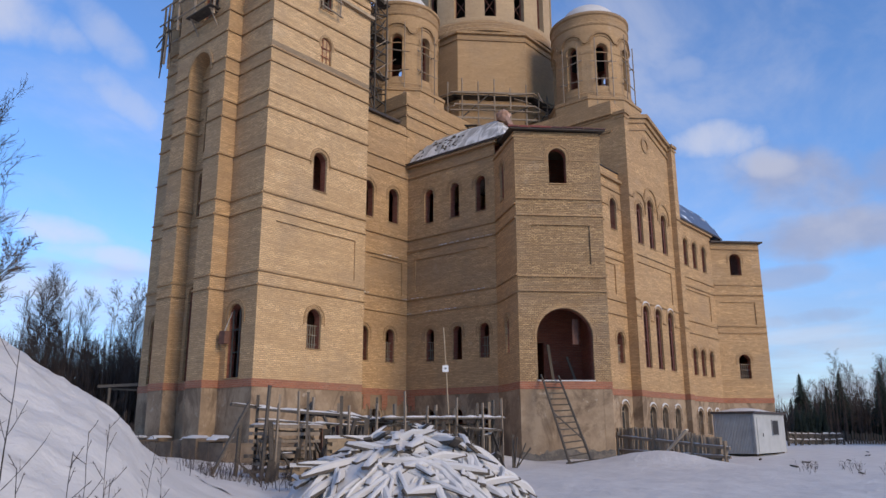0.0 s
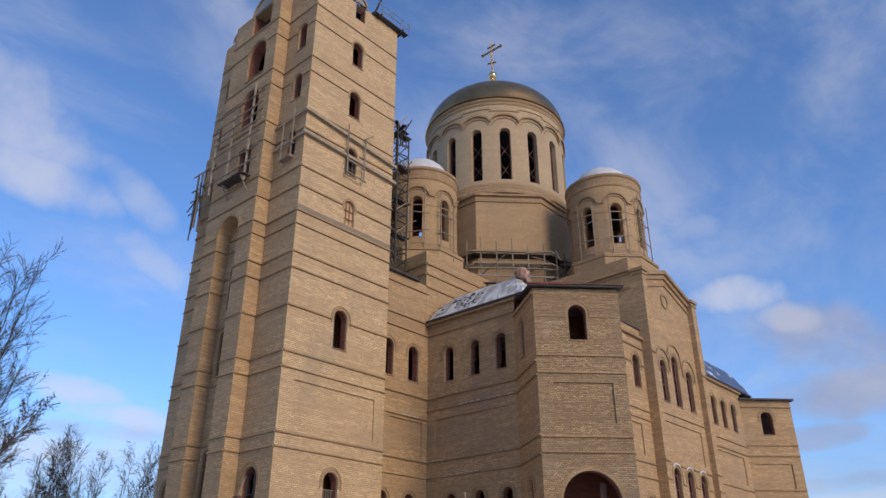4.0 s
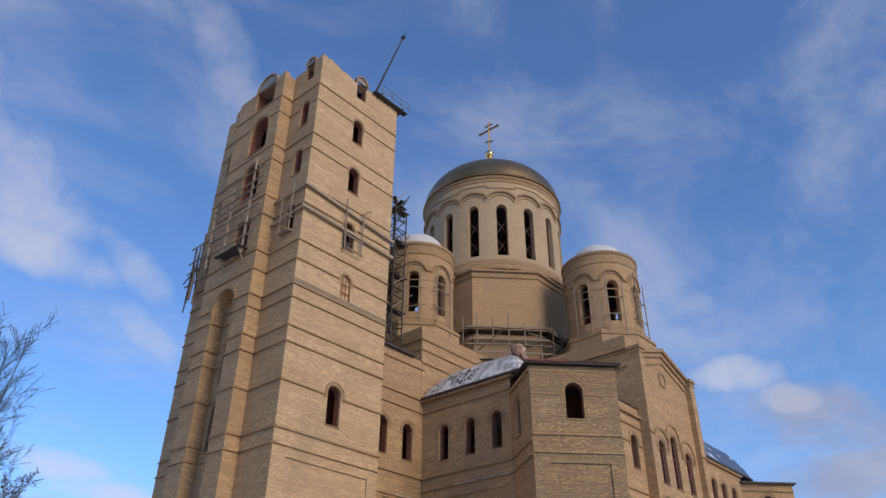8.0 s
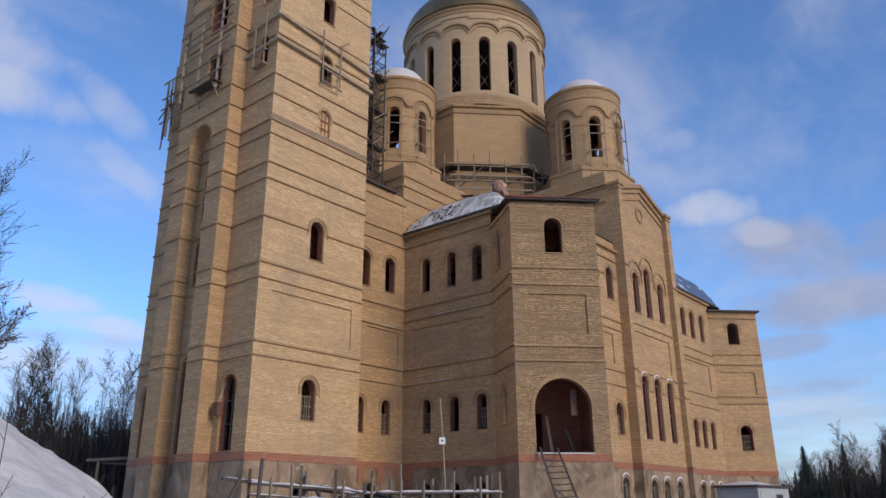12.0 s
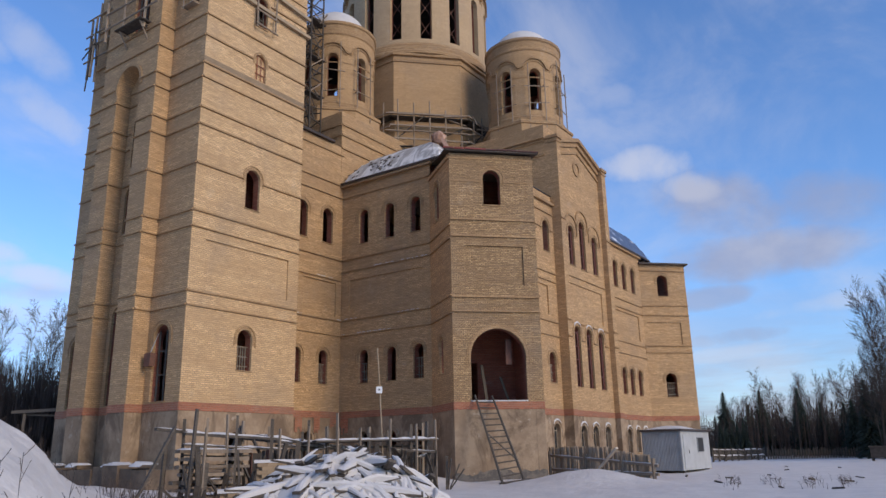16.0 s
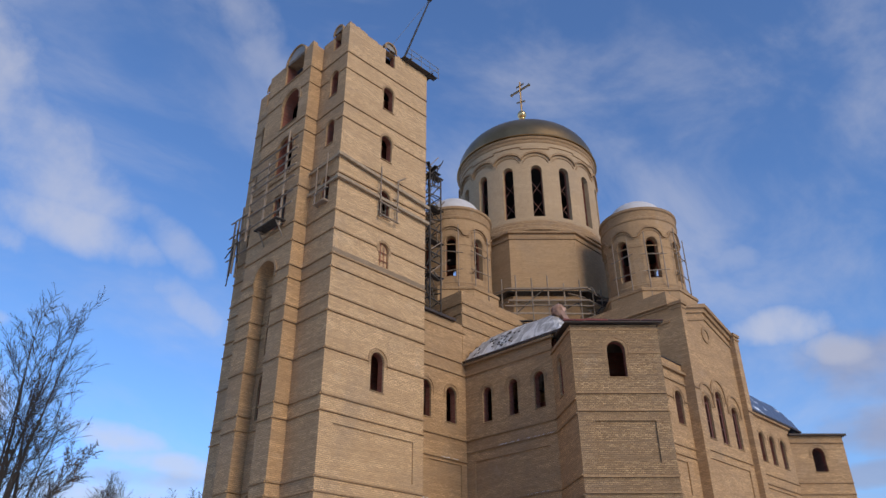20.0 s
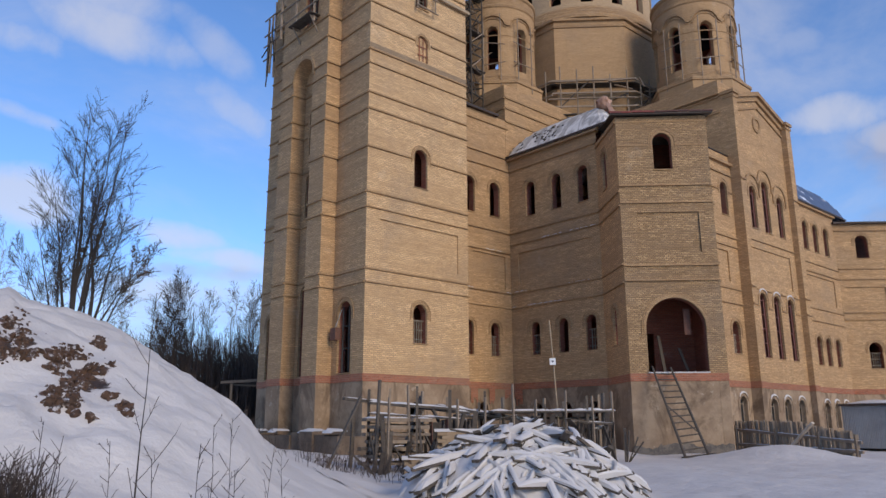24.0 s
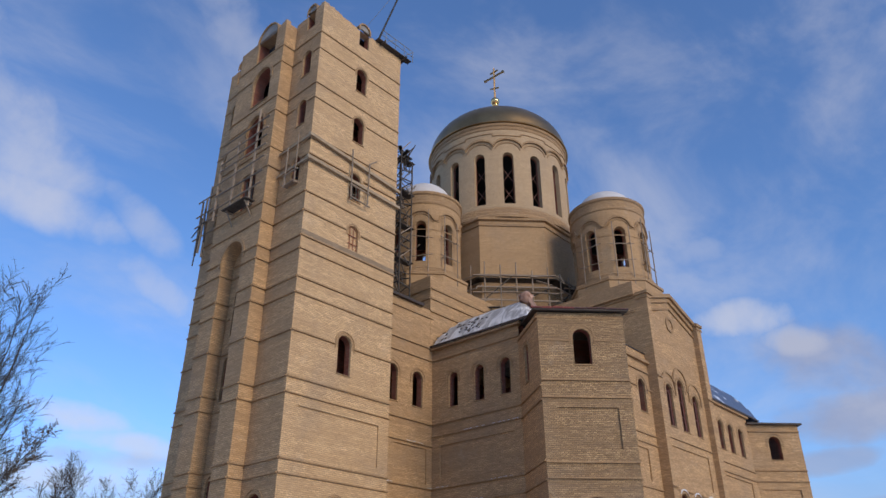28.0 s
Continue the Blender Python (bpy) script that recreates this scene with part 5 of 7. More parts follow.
soil_f = k.span(k.calc("ADD", bare, k.calc("MULTIPLY", k.calc("SUBTRACT", crumb, 0.67), 2.2)), 0.2, 0.36)
soil = k.mix(k.span(k.noise(3.0, 5.0, 0.7), 0.35, 0.65), (0.10, 0.05, 0.027), (0.032, 0.02, 0.013))
k.color(k.mix(soil_f, base, soil))
k.bump(k.calc("ADD", k.noise(2.2, 5.0, 0.6), k.calc("MULTIPLY", k.noise(14.0, 3.0, 0.6), 0.12)), 0.5, 0.16)
M_GROUND = k.m
build_ground()


# ---- scaffolds and timber on the building ----
def poles(parent, segs, r=0.05, mat=None, name="pole"):
    for a, b in segs:
        part(name, Geo().tube(a, b, r, r * 0.9, 6), mat or M_POLE, parent)


rails = thing("wall_rails", "two long timbers slung across the tower wall", "scaffold")
for z0, z1 in ((29.2, 28.5), (27.5, 27.25)):
    part("timber", Geo().beam((TX0 - 0.25, TY0 - 0.17, z0), (TX1 + 0.15, TY0 - 0.17, z1), 0.16, 0.2), M_TIMBER, rails)
    part("timber", Geo().beam((TX0 - 0.17, TY0 - 0.3, z0 - 0.1), (TX0 - 0.17, PY[0] - 0.05, z0 - 0.25), 0.12, 0.16), M_TIMBER, rails)
poles(rails, [((25.35, 30.62, 25.9), (25.3, 30.62, 29.7)), ((26.75, 30.62, 26.0), (26.8, 30.62, 29.3)), ((26.7, 30.62, 29.2), (27.3, 30.5, 29.7)),
              ((25.2, 30.55, 27.0), (26.9, 30.55, 26.9)), ((25.2, 30.55, 26.1), (26.9, 30.55, 26.0))], 0.055)

bay = thing("hanging_scaffold", "pole scaffold hung on the tower's middle bay", "scaffold")
sx = TPX - 0.35
poles(bay, [((sx, 34.95, 25.2), (sx, 34.95, 32.6)), ((sx, 37.05, 25.4), (sx, 37.05, 31.0)), ((sx, 38.9, 25.6), (sx, 38.9, 30.2)), ((sx + 0.7, 41.0, 24.0), (sx + 0.7, 41.0, 29.5)),
            ((sx + 0.7, 41.9, 24.4), (sx + 0.7, 41.9, 28.6)), ((sx + 0.5, 41.2, 24.3), (sx + 0.5, 41.0, 28.4))], 0.085)
poles(bay, [((sx - 0.05, 33.7, z), (sx - 0.05, 39.0, z + dz)) for z, dz in ((26.4, 0.0), (27.3, 0.15), (28.4, 0.0), (29.3, 0.1), (30.0, -0.1), (30.6, 0.1), (31.5, 0.0))], 0.06, name="rail")
poles(bay, [((sx + 0.6, 39.0, z), (sx + 0.6, 42.3, z)) for z in (25.6, 26.6, 27.4, 28.6)], 0.06, name="rail")
for j in range(3):
    part("platform", Geo().beam((TPX - 0.16 - 0.24 * j, 34.7, 25.58), (TPX - 0.16 - 0.24 * j, 37.3, 25.6), 0.22, 0.06), M_DARKWOOD, bay)
poles(bay, [((sx + 0.45, 41.15, 26.9), (sx + 0.45, 41.5, 23.4)), ((sx + 0.45, 40.95, 26.5), (sx + 0.45, 42.25, 25.8)), ((sx + 0.45, 41.0, 27.6), (sx + 0.5, 40.6, 24.9))], 0.05, M_DARKWOOD, "loose_pole")
poles(bay, [((TPX, 35.0, 25.5), (TPX - 0.6, 35.0, 25.5)), ((TPX, 37.0, 25.5), (TPX - 0.6, 37.0, 25.5)), ((TPX, 35.0, 24.6), (TPX - 0.55, 35.0, 25.5)), ((TPX, 37.0, 24.6), (TPX - 0.55, 37.0, 25.5))], 0.05, name="bracket")
win = thing("window_scaffold", "small pole scaffold before a tower window", "scaffold")
poles(win, [((TX0 - 0.3, 31.75, 26.0), (TX0 - 0.3, 31.75, 29.6)), ((TX0 - 0.3, 32.75, 26.0), (TX0 - 0.3, 32.75, 29.0)), ((TX0 - 0.32, 31.5, 26.9), (TX0 - 0.32, 33.0, 26.9)), ((TX0, 31.75, 26.1), (TX0 - 0.45, 31.75, 26.1)), ((TX0, 32.75, 26.1), (TX0 - 0.45, 32.75, 26.1))], 0.05)
part("platform", Geo().box((TX0 - 0.35, 31.7, 26.12), (TX0 - 0.03, 32.8, 26.17)), M_POLE, win)

deck = thing("hoist_deck", "timber deck with rail and derrick pole on the tower top", "hoist")
part("deck_board", Geo().box((26.9, 30.5, 40.4), (30.3, 30.95, 40.46)), M_DARKWOOD, deck)
part("deck_board", Geo().box((26.9, 30.97, 40.47), (30.0, 31.4, 40.53)), M_DARKWOOD, deck)
for x in (27.4, 29.6):
    part("bearer", Geo().beam((x, 30.3, 40.34), (x, 32.2, 40.34), 0.1, 0.1), M_DARKWOOD, deck)
part("derrick_pole", Geo().tube((27.1, 30.8, 40.5), (29.95, 30.9, 49.2), 0.085, 0.06, 8), M_DARK, deck, "leaning derrick pole")
part("pulley", Geo().tube((29.8, 30.75, 48.75), (29.8, 31.05, 48.75), 0.15, 0.15, 10), M_DARK, deck)
part("stay_wire", Geo().tube((29.85, 30.9, 48.9), (25.9, 31.0, 40.9), 0.018, n=4), M_STEEL, deck)
poles(deck, [((x, 30.5, 40.4), (x, 30.5, 41.5)) for x in (27.6, 28.6, 29.5, 30.4)] + [((27.2, 30.5, z), (30.5, 30.5, z)) for z in (40.95, 41.45)] + [((27.6, 30.5, 40.5), (28.6, 30.5, 41.4)), ((29.5, 30.5, 40.5), (30.4, 30.5, 41.4))], 0.03, M_STEEL, "rail")


def lattice(name, label, cx, cy, half, z0, z1, lift, seed):
    t = thing(name, label, "scaffold")
    rng = random.Random(seed)
    cs = [(cx - half, cy - half), (cx + half, cy - half), (cx + half, cy + half), (cx - half, cy + half)]
    poles(t, [((x, y, z0), (x + rng.uniform(-.22, .22), y + rng.uniform(-.15, .15), z1 + rng.uniform(-1.6, .4))) for x, y in cs], 0.065, M_DARKWOOD, "standard")
    z = z0 + 0.4
    k = 0
    while z < z1:
        for i in range(4):
            a, b = cs[i], cs[(i + 1) % 4]
            if rng.random() < 0.8:
                poles(t, [((*a, z + rng.uniform(-.25, .25)), (*b, z + rng.uniform(-.25, .25)))], rng.uniform(0.04, 0.065), M_DARKWOOD, "ledger")
            if z + lift < z1 and rng.random() < 0.5:
                poles(t, [((*a, z + rng.uniform(-.2, .2)), (*b, z + lift * rng.uniform(0.8, 1.7)))], 0.045, M_DARKWOOD if k % 2 else M_POLE, "brace")
        if k % 3 == 1:
            part("platform", Geo().beam((cx - half - 0.2, cy - half * 0.4, z + 0.1), (cx + half + 0.35, cy - half * 0.4, z + rng.uniform(0.02, 0.2)), half * 1.2, 0.06), M_DARKWOOD, t)
        for j in range(2 if z < z1 - 3.2 else 6):
            a = rng.uniform(0, 6.28)
            p = Vector((cx + half * math.cos(a), cy + half * math.sin(a), z))
            poles(t, [(p, p + Vector((rng.gauss(0, 0.45), rng.gauss(0, 0.45), rng.uniform(0.2, 1.2))))], rng.uniform(0.03, 0.06), M_DARKWOOD if rng.random() < 0.7 else M_POLE, "loose_pole")
        z += lift
        k += 1
    for j in range(5):
        d = rng.uniform(0, 3.14)
        e = Vector((math.cos(d), math.sin(d), rng.uniform(-.15, .15))) * rng.uniform(0.5, 0.8)
        p = Vector((cx + rng.uniform(-.3, .3), cy + rng.uniform(-.3, .3), z1 - rng.uniform(0.2, 1.8)))
        part("loose_board", Geo().beam(p - e, p + e, 0.3, 0.05), M_DARK, t)
    return t


lattice("scaffold_tower", "tall dark timber scaffold between tower and drum", 34.5, 35.45, 0.55, 22.1, 37.0, 1.0, 3)

# scaffold round the foot of the octagon
oc = thing("octagon_scaffold", "timber scaffold round the octagon under the dome", "scaffold")
R1 = 7.75 / math.cos(math.pi / 8)
corner = [(DX + R1 * math.cos(math.pi / 8 + k * math.pi / 4), DY + R1 * math.sin(math.pi / 8 + k * math.pi / 4)) for k in range(8)]
rng = random.Random(5)
for k in (3, 4, 5):
    a, b = Vector((*corner[k], 0)), Vector((*corner[k + 1], 0))
    inward = (Vector((DX, DY, 0)) - (a + b) / 2).normalized()
    for i in range(5):
        p = a.lerp(b, (i + 0.5) / 5)
        poles(oc, [((p.x, p.y, 22.3), (p.x, p.y, 28.3 + rng.uniform(-0.4, 0.5)))], 0.065, name="standard")
    for z in (25.4, 26.5, 27.55):
        part("ledger", Geo().beam(a + Vector((0, 0, z)), b + Vector((0, 0, z + rng.uniform(-.15, .15))), 0.09, 0.12), M_POLE, oc)
    for z in (24.5, 27.3):
        for j in range(3):
            off = inward * (0.12 + 0.3 * j)
            part("deck_board", Geo().beam(a + off + Vector((0, 0, z)), b + off + Vector((0, 0, z)), 0.26, 0.06), M_DARKWOOD, oc)
    m1, m2 = a.lerp(b, 0.1), a.lerp(b, 0.45)
    part("brace", Geo().beam((m1.x, m1.y, 25.4), (m2.x, m2.y, 27.5), 0.08, 0.08), M_WOOD, oc)


ca, cb = Vector((*corner[4], 0)), Vector((*corner[5], 0))
for k in range(7):
    p = ca.lerp(cb, -0.12 + 0.07 * k)
    part("canopy_board", Geo().beam(p + Vector((-0.7, -0.3, 24.0)), p + Vector((0.7, 0.3, 24.75)), 0.5, 0.05), M_DARK, oc, "dark tarred canopy board")
cc = Vector((*corner[6], 0))
for k in range(22):         # boards stacked and dropped where two sides of the scaffold meet
    p = cb.lerp(cc, rng.uniform(-0.25, 0.35)) + Vector((rng.uniform(-.5, .5), rng.uniform(-.5, .5), rng.uniform(24.4, 27.2)))
    q = p + Vector((rng.gauss(0, 0.7), rng.gauss(0, 0.7), rng.gauss(0, 0.5)))
    part("loose_board", Geo().beam(p, q, rng.uniform(0.1, 0.25), 0.05), M_DARKWOOD if k % 3 else M_POLE, oc)
for z, w, mat in ((24.62, 0.3, M_DARKWOOD), (26.05, 0.14, M_POLE), (27.42, 0.2, M_POLE)):
    for k in range(3):
        u0, u1 = -0.05 + 0.36 * k, 0.28 + 0.36 * k
        part("deck_board", Geo().beam(ca.lerp(cb, u0) + Vector((-0.1, -0.1, z + rng.uniform(-.12, .12))), ca.lerp(cb, u1) + Vector((-0.1, -0.1, z + rng.uniform(-.12, .12))), w, 0.07), mat, oc)
for k in range(14):
    p = ca.lerp(cb, rng.uniform(-0.1, 0.95)) + Vector((rng.uniform(-.3, .3), rng.uniform(-.3, .3), 0))
    q = p + Vector((rng.uniform(-.9, .9), rng.uniform(-.9, .9), 0))
    part("loose_board", Geo().beam(p + Vector((0, 0, 22.4)), q + Vector((0, 0, rng.uniform(22.9, 24.2))), 0.2, 0.05), M_POLE if k % 3 else M_DARKWOOD, oc)


def drum_poles(cx, cy, base, angles, seed):
    t = thing("drum_scaffold", "light pole scaffold before a drum's windows", "scaffold", "drum scaffolds")
    rng = random.Random(seed)
    r = 3.4
    P = lambda a, z, rr=r: (cx + rr * math.cos(radians(a)), cy + rr * math.sin(radians(a)), z)
    for a in angles:
        for da in (-11, 11):
            poles(t, [(P(a + da, base - 0.2 + rng.uniform(-.6, .2)), P(a + da, base + 4.6 + rng.uniform(-.3, .9)))], 0.045, name="standard")
        for z in (base + 1.4, base + 3.0):
            poles(t, [(P(a - 17, z + rng.uniform(-.2, .2)), P(a + 17, z + rng.uniform(-.2, .2)))], 0.04, name="ledger")
        part("putlog", Geo().tube(P(a - 11, base + 1.4), P(a - 11, base + 1.4, 2.9), 0.04, n=5), M_POLE, t)
        part("putlog", Geo().tube(P(a + 11, base + 3.0), P(a + 11, base + 3.0, 2.9), 0.04, n=5), M_POLE, t)


drum_poles(*SD2, 26.0, (180, 225, 270), 7)
drum_poles(*SD1, 26.35, (218, 263), 9)
bund = thing("wool_bundle", "faded pink wool bundle lying at the roof edge", "bundle")
g = Geo()
bm = bmesh.new()
bmesh.ops.create_icosphere(bm, subdivisions=3, radius=0.42)
for v in bm.verts:
    v.co *= 1 + 0.6 * noise.noise(v.co * 4.1) + 0.4 * noise.noise(v.co * 9)
    v.co.z *= 0.85
for f in bm.faces:
    g.face([v.co + Vector((36.7, 25.7, 21.5)) for v in f.verts])
bm.free()
part("wool", g, M_PINK, bund, "", True)
part("prop", Geo().beam((37.0, 24.85, 20.1), (36.75, 25.55, 21.5), 0.42, 0.24), M_PINK, bund)
part("prop", Geo().beam((37.4, 25.5, 20.4), (36.8, 25.7, 21.4), 0.34, 0.2), M_PINK, bund)

# ---- ledge round the tower foot ----
ledge = thing("foundation_ledge", "stained concrete foundation ledge with snow on it", "foundation")
rng = random.Random(17)
y = 30.2
while y < 43.0:
    w = rng.uniform(0.7, 1.5)
    part("ledge_block", Geo().box((20.15 + rng.uniform(-.08, .1), y, -0.6), (21.1, min(43.0, y + w - 0.015), 1.245 - rng.uniform(0.0, 0.22))), M_DAMP, ledge)
    y += w
x = 21.11
while x < 29.4:
    w = rng.uniform(0.7, 1.5)
    part("ledge_block", Geo().box((x, 30.0 + rng.uniform(-.1, .1), -0.6), (min(29.4, x + w - 0.015), 30.85, 1.02 - rng.uniform(0.0, 0.25))), M_DAMP, ledge)
    x += w
rng = random.Random(12)
for y, l in ((31.0, 0.45), (33.0, 0.7), (36.4, 0.4), (38.9, 0.55), (41.2, 0.9)):
    g = Geo()
    n = 10
    for i in range(n):
        y0, y1 = y + l * 2 * i / n - l, y + l * 2 * (i + 1) / n - l
        h0, h1 = (0.13 * math.sin(math.pi * q / n) ** 0.6 * (0.8 + 0.7 * noise.noise((y * 3 + q * 0.6, 2.0, 1.0))) for q in (i, i + 1))
        a0, a1 = 20.1, 21.05
        q = [(a0, y0, 1.17), (a0, y1, 1.17), (a0 + 0.12, y1, 1.252 + h1), (a0 + 0.12, y0, 1.252 + h0), (a1, y1, 1.252 + h1 * 0.8), (a1, y0, 1.252 + h0 * 0.8)]
        g.face((q[1], q[0], q[3], q[2])).face((q[2], q[3], q[5], q[4]))
    part("snow_cap", g, M_SNOW, ledge, "", True)

# ---- ladder to the porch door ----
lad = thing("ladder", "long homemade wooden ladder leaning on the porch sill", "ladder")
out_w = Vector((-0.707, -0.707, 0))
La, Lb = pf(1.12, 4.45, -0.12), pf(2.06, 4.4, -0.12)
Fa, Fb = pf(1.6, 0.0, -3.5), pf(2.65, 0.0, -3.5)
Fa.z, Fb.z = ground_z(Fa.x, Fa.y) + 0.02, ground_z(Fb.x, Fb.y) + 0.02
part("stile", Geo().tube(Fa, La, 0.07, 0.055, 7), M_WOOD, lad)
part("stile", Geo().tube(Fb, Lb, 0.07, 0.055, 7), M_WOOD, lad)
for k in range(1, 14):
    t = k / 14.2
    part("rung", Geo().tube(Fa.lerp(La, t), Fb.lerp(Lb, t), 0.038, n=6), M_WOOD, lad)
part("brace", Geo().tube(Fa.lerp(La, 0.55), Fb.lerp(Lb, 0.22), 0.035, n=6), M_WOOD, lad)
part("foot_board", Geo().beam(Fa - pf.e * 0.15, Fb + pf.e * 0.35, 0.25, 0.09), M_DARKWOOD, lad)
shaft = thing("leaning_board", "board leaning inside the porch doorway", "board")
part("board", Geo().beam(pf(2.2, 4.12, 1.6), pf(2.05, 6.3, 2.1), 0.18, 0.04), M_WOOD, shaft)
part("board", Geo().beam(pf(3.4, 4.12, 1.3), pf(3.1, 5.6, 2.0), 0.16, 0.04), M_WOOD, shaft)
doorleaf = thing("door_panel", "reddish panel hung open in the porch doorway", "panel")
part("panel", Geo().beam(pf(3.35, 6.2, 0.9), pf(3.35, 7.6, 0.9), 0.35, 0.05), M_RUST, doorleaf)

# ---- timber trestle in the yard ----
tres = thing("plank_trestle", "rough timber trestle with snow-covered planks", "trestle")
rng = random.Random(21)
PA, PB = polar(55.2, 26.0, 0), polar(36.6, 33.5, 0)
side = (PB - PA).normalized().cross(Vector((0, 0, 1)))
along = lambda t, off=0.0: PA.lerp(PB, t) + side * off
for t, off, h, lean in ((0.0, 0, 2.2, 0.1), (0.02, 1.2, 3.1, 0.25), (0.055, 0, 2.75, 0), (0.12, 0.1, 2.95, 0), (0.15, 1.3, 2.9, 0), (0.24, -0.1, 2.9, 0.12), (0.27, 1.2, 2.7, 0), (0.33, 0.0, 2.6, 0.0), (0.42, 0.9, 2.85, 0), (0.455, 0.0, 2.5, 0), (0.53, 0.4, 2.75, -0.1),
                        (0.6, 0.0, 2.6, 0), (0.66, 1.0, 2.5, 0), (0.73, 0.0, 2.75, 0.1), (0.8, 0.3, 2.4, 0), (0.87, 0.8, 2.7, 0), (0.93, 0.0, 2.6, 0), (0.97, 0.5, 3.0, 0.15), (1.0, 0.0, 2.9, 0)):
    p = along(t, off)
    z = ground_z(p.x, p.y) - 0.1
    q = along(t + lean * 0.05, off)
    part("post", Geo().beam((p.x, p.y, z), (q.x, q.y, h + rng.uniform(-0.2, 0.08)), rng.uniform(0.08, 0.12), 0.09), M_FENCE if rng.random() < 0.5 else M_WOOD, tres)


snow_rng = random.Random(71)


def plank(parent, a, b, w, h, snow=0.06, mat=None):
    """A timber, with snow lying on it in uneven lengths."""
    a, b = Vector(a), Vector(b)
    ob = part("plank", Geo().beam(a, b, w, h), mat or M_WOOD, parent)
    if snow:
        d = b - a
        s = d.cross(Vector((0, 0, 1))).normalized() * w / 2
        g = Geo()
        n = max(4, int(d.length / 0.22))
        lay = [max(0.012, snow * (0.85 + 1.6 * noise.noise((a.x * 3 + i * 0.37, a.y, a.z * 5)) + snow_rng.uniform(-.25, .25))) for i in range(n + 1)]
        lay[0] = lay[-1] = 0.004
        up = Vector((0, 0, 1))
        for i in range(n):
            p, q = a + d * (i / n) + up * (h / 2 + 0.003), a + d * ((i + 1) / n) + up * (h / 2 + 0.003)
            t, v = lay[i] * up, lay[i + 1] * up
            g.face((p - s, q - s, q - s * 0.6 + v, p - s * 0.6 + t)).face((p - s * 0.6 + t, q - s * 0.6 + v, q + s * 0.6 + v, p + s * 0.6 + t)).face((p + s * 0.6 + t, q + s * 0.6 + v, q + s, p + s))
        if g.f:
            part("snow_strip", g, M_SNOW, parent, "", True)
    return ob


def lift(p, z):
    return Vector((p.x, p.y, z))


plank(tres, lift(along(-0.02, -0.15), 2.45), lift(along(0.42, -0.1), 1.98), 0.17, 0.09, 0.05)
plank(tres, lift(along(0.05, 0.15), 2.3), lift(along(0.36, 0.2), 2.12), 0.16, 0.08, 0.05)
plank(tres, lift(along(0.3, -0.2), 2.25), lift(along(0.6, -0.15), 1.8), 0.16, 0.09, 0.07)
plank(tres, lift(along(0.36, 0.0), 1.9), lift(along(0.66, 0.1), 1.72), 0.22, 0.08, 0.08)
for off in (0.1, 0.38, 0.66, 0.94):
    plank(tres, lift(along(0.44, off), 2.0 + rng.uniform(-.03, .03)), lift(along(0.99, off), 2.1 + rng.uniform(-.03, .03)), 0.26, 0.06, 0.06)
plank(tres, lift(along(0.42, -0.12), 1.75), lift(along(1.0, -0.12), 1.85), 0.14, 0.08, 0)
for k in range(6):
    plank(tres, lift(along(0.05, 0.1), 0.35 + 0.32 * k), lift(along(0.25, 0.1 + 0.1 * k), 0.3 + 0.3 * k), 0.2, 0.05, 0.03 if k % 2 else 0.0)
for t0, t1, z0, z1, off in ((0.17, 0.25, 0.1, 2.6, -0.3), (0.06, 0.12, 0.2, 1.9, -0.15), (0.26, 0.36, 2.1, 0.2, 0.3), (0.93, 1.0, 0.2, 2.0, -0.3), (0.62, 0.7, 0.4, 1.9, -0.25), (0.78, 0.72, 0.2, 2.2, -0.2), (-0.1, 0.01, -0.1, 2.5, 0.4)):
    part("brace", Geo().beam(lift(along(t0, off), z0), lift(along(t1, off), z1), 0.12, 0.07), M_WOOD, tres)
for k in range(26):
    t = 0.44 + 0.53 * rng.random()
    part("slab_board", Geo().beam(lift(along(t, 1.0), 0.0), lift(along(t + 0.01 * rng.uniform(-1, 1), 1.05), rng.uniform(1.2, 1.95)), rng.uniform(0.1, 0.22), 0.03), M_DARKWOOD, tres)


rng = random.Random(67)
for k in range(7):          # boards stacked flat between the posts
    for off in (0.25, 0.55, 0.85):
        t0, t1 = 0.03 + rng.uniform(-.015, .015), 0.2 + rng.uniform(-.03, .03)
        plank(tres, lift(along(t0, off), 0.3 + 0.24 * k), lift(along(t1, off), 0.28 + 0.24 * k), 0.26, rng.uniform(0.07, 0.12), 0.05 if k == 6 else 0, M_POLE if k % 2 else M_FENCE)
for k in range(13):         # upright boards of a low hoarding
    t = 0.23 + 0.0135 * k
    p = along(t, 0.75)
    part("slab_board", Geo().beam(lift(p, ground_z(p.x, p.y) - 0.1), lift(along(t + rng.uniform(-.003, .003), 0.75), 1.7 + rng.uniform(-.12, .1)), 0.19, 0.03), M_RUST if k % 4 == 0 else M_DARKWOOD, tres)
rng = random.Random(23)
for k in range(80):         # offcuts and sticks leaning in and behind the trestle
    t = rng.uniform(0.0, 0.42) if k % 3 else rng.uniform(0.42, 1.0)
    off = rng.uniform(0.2, 1.9)
    p, q = along(t, off), along(t + rng.gauss(0, 0.035), off + rng.gauss(0, 0.35))
    z = ground_z(p.x, p.y)
    part("slab_board", Geo().beam(lift(p, z - 0.1), lift(q, z + rng.uniform(0.5, 1.9)), rng.uniform(0.04, 0.17), rng.uniform(0.025, 0.07)), M_DARKWOOD if k % 4 else M_WOOD, tres)
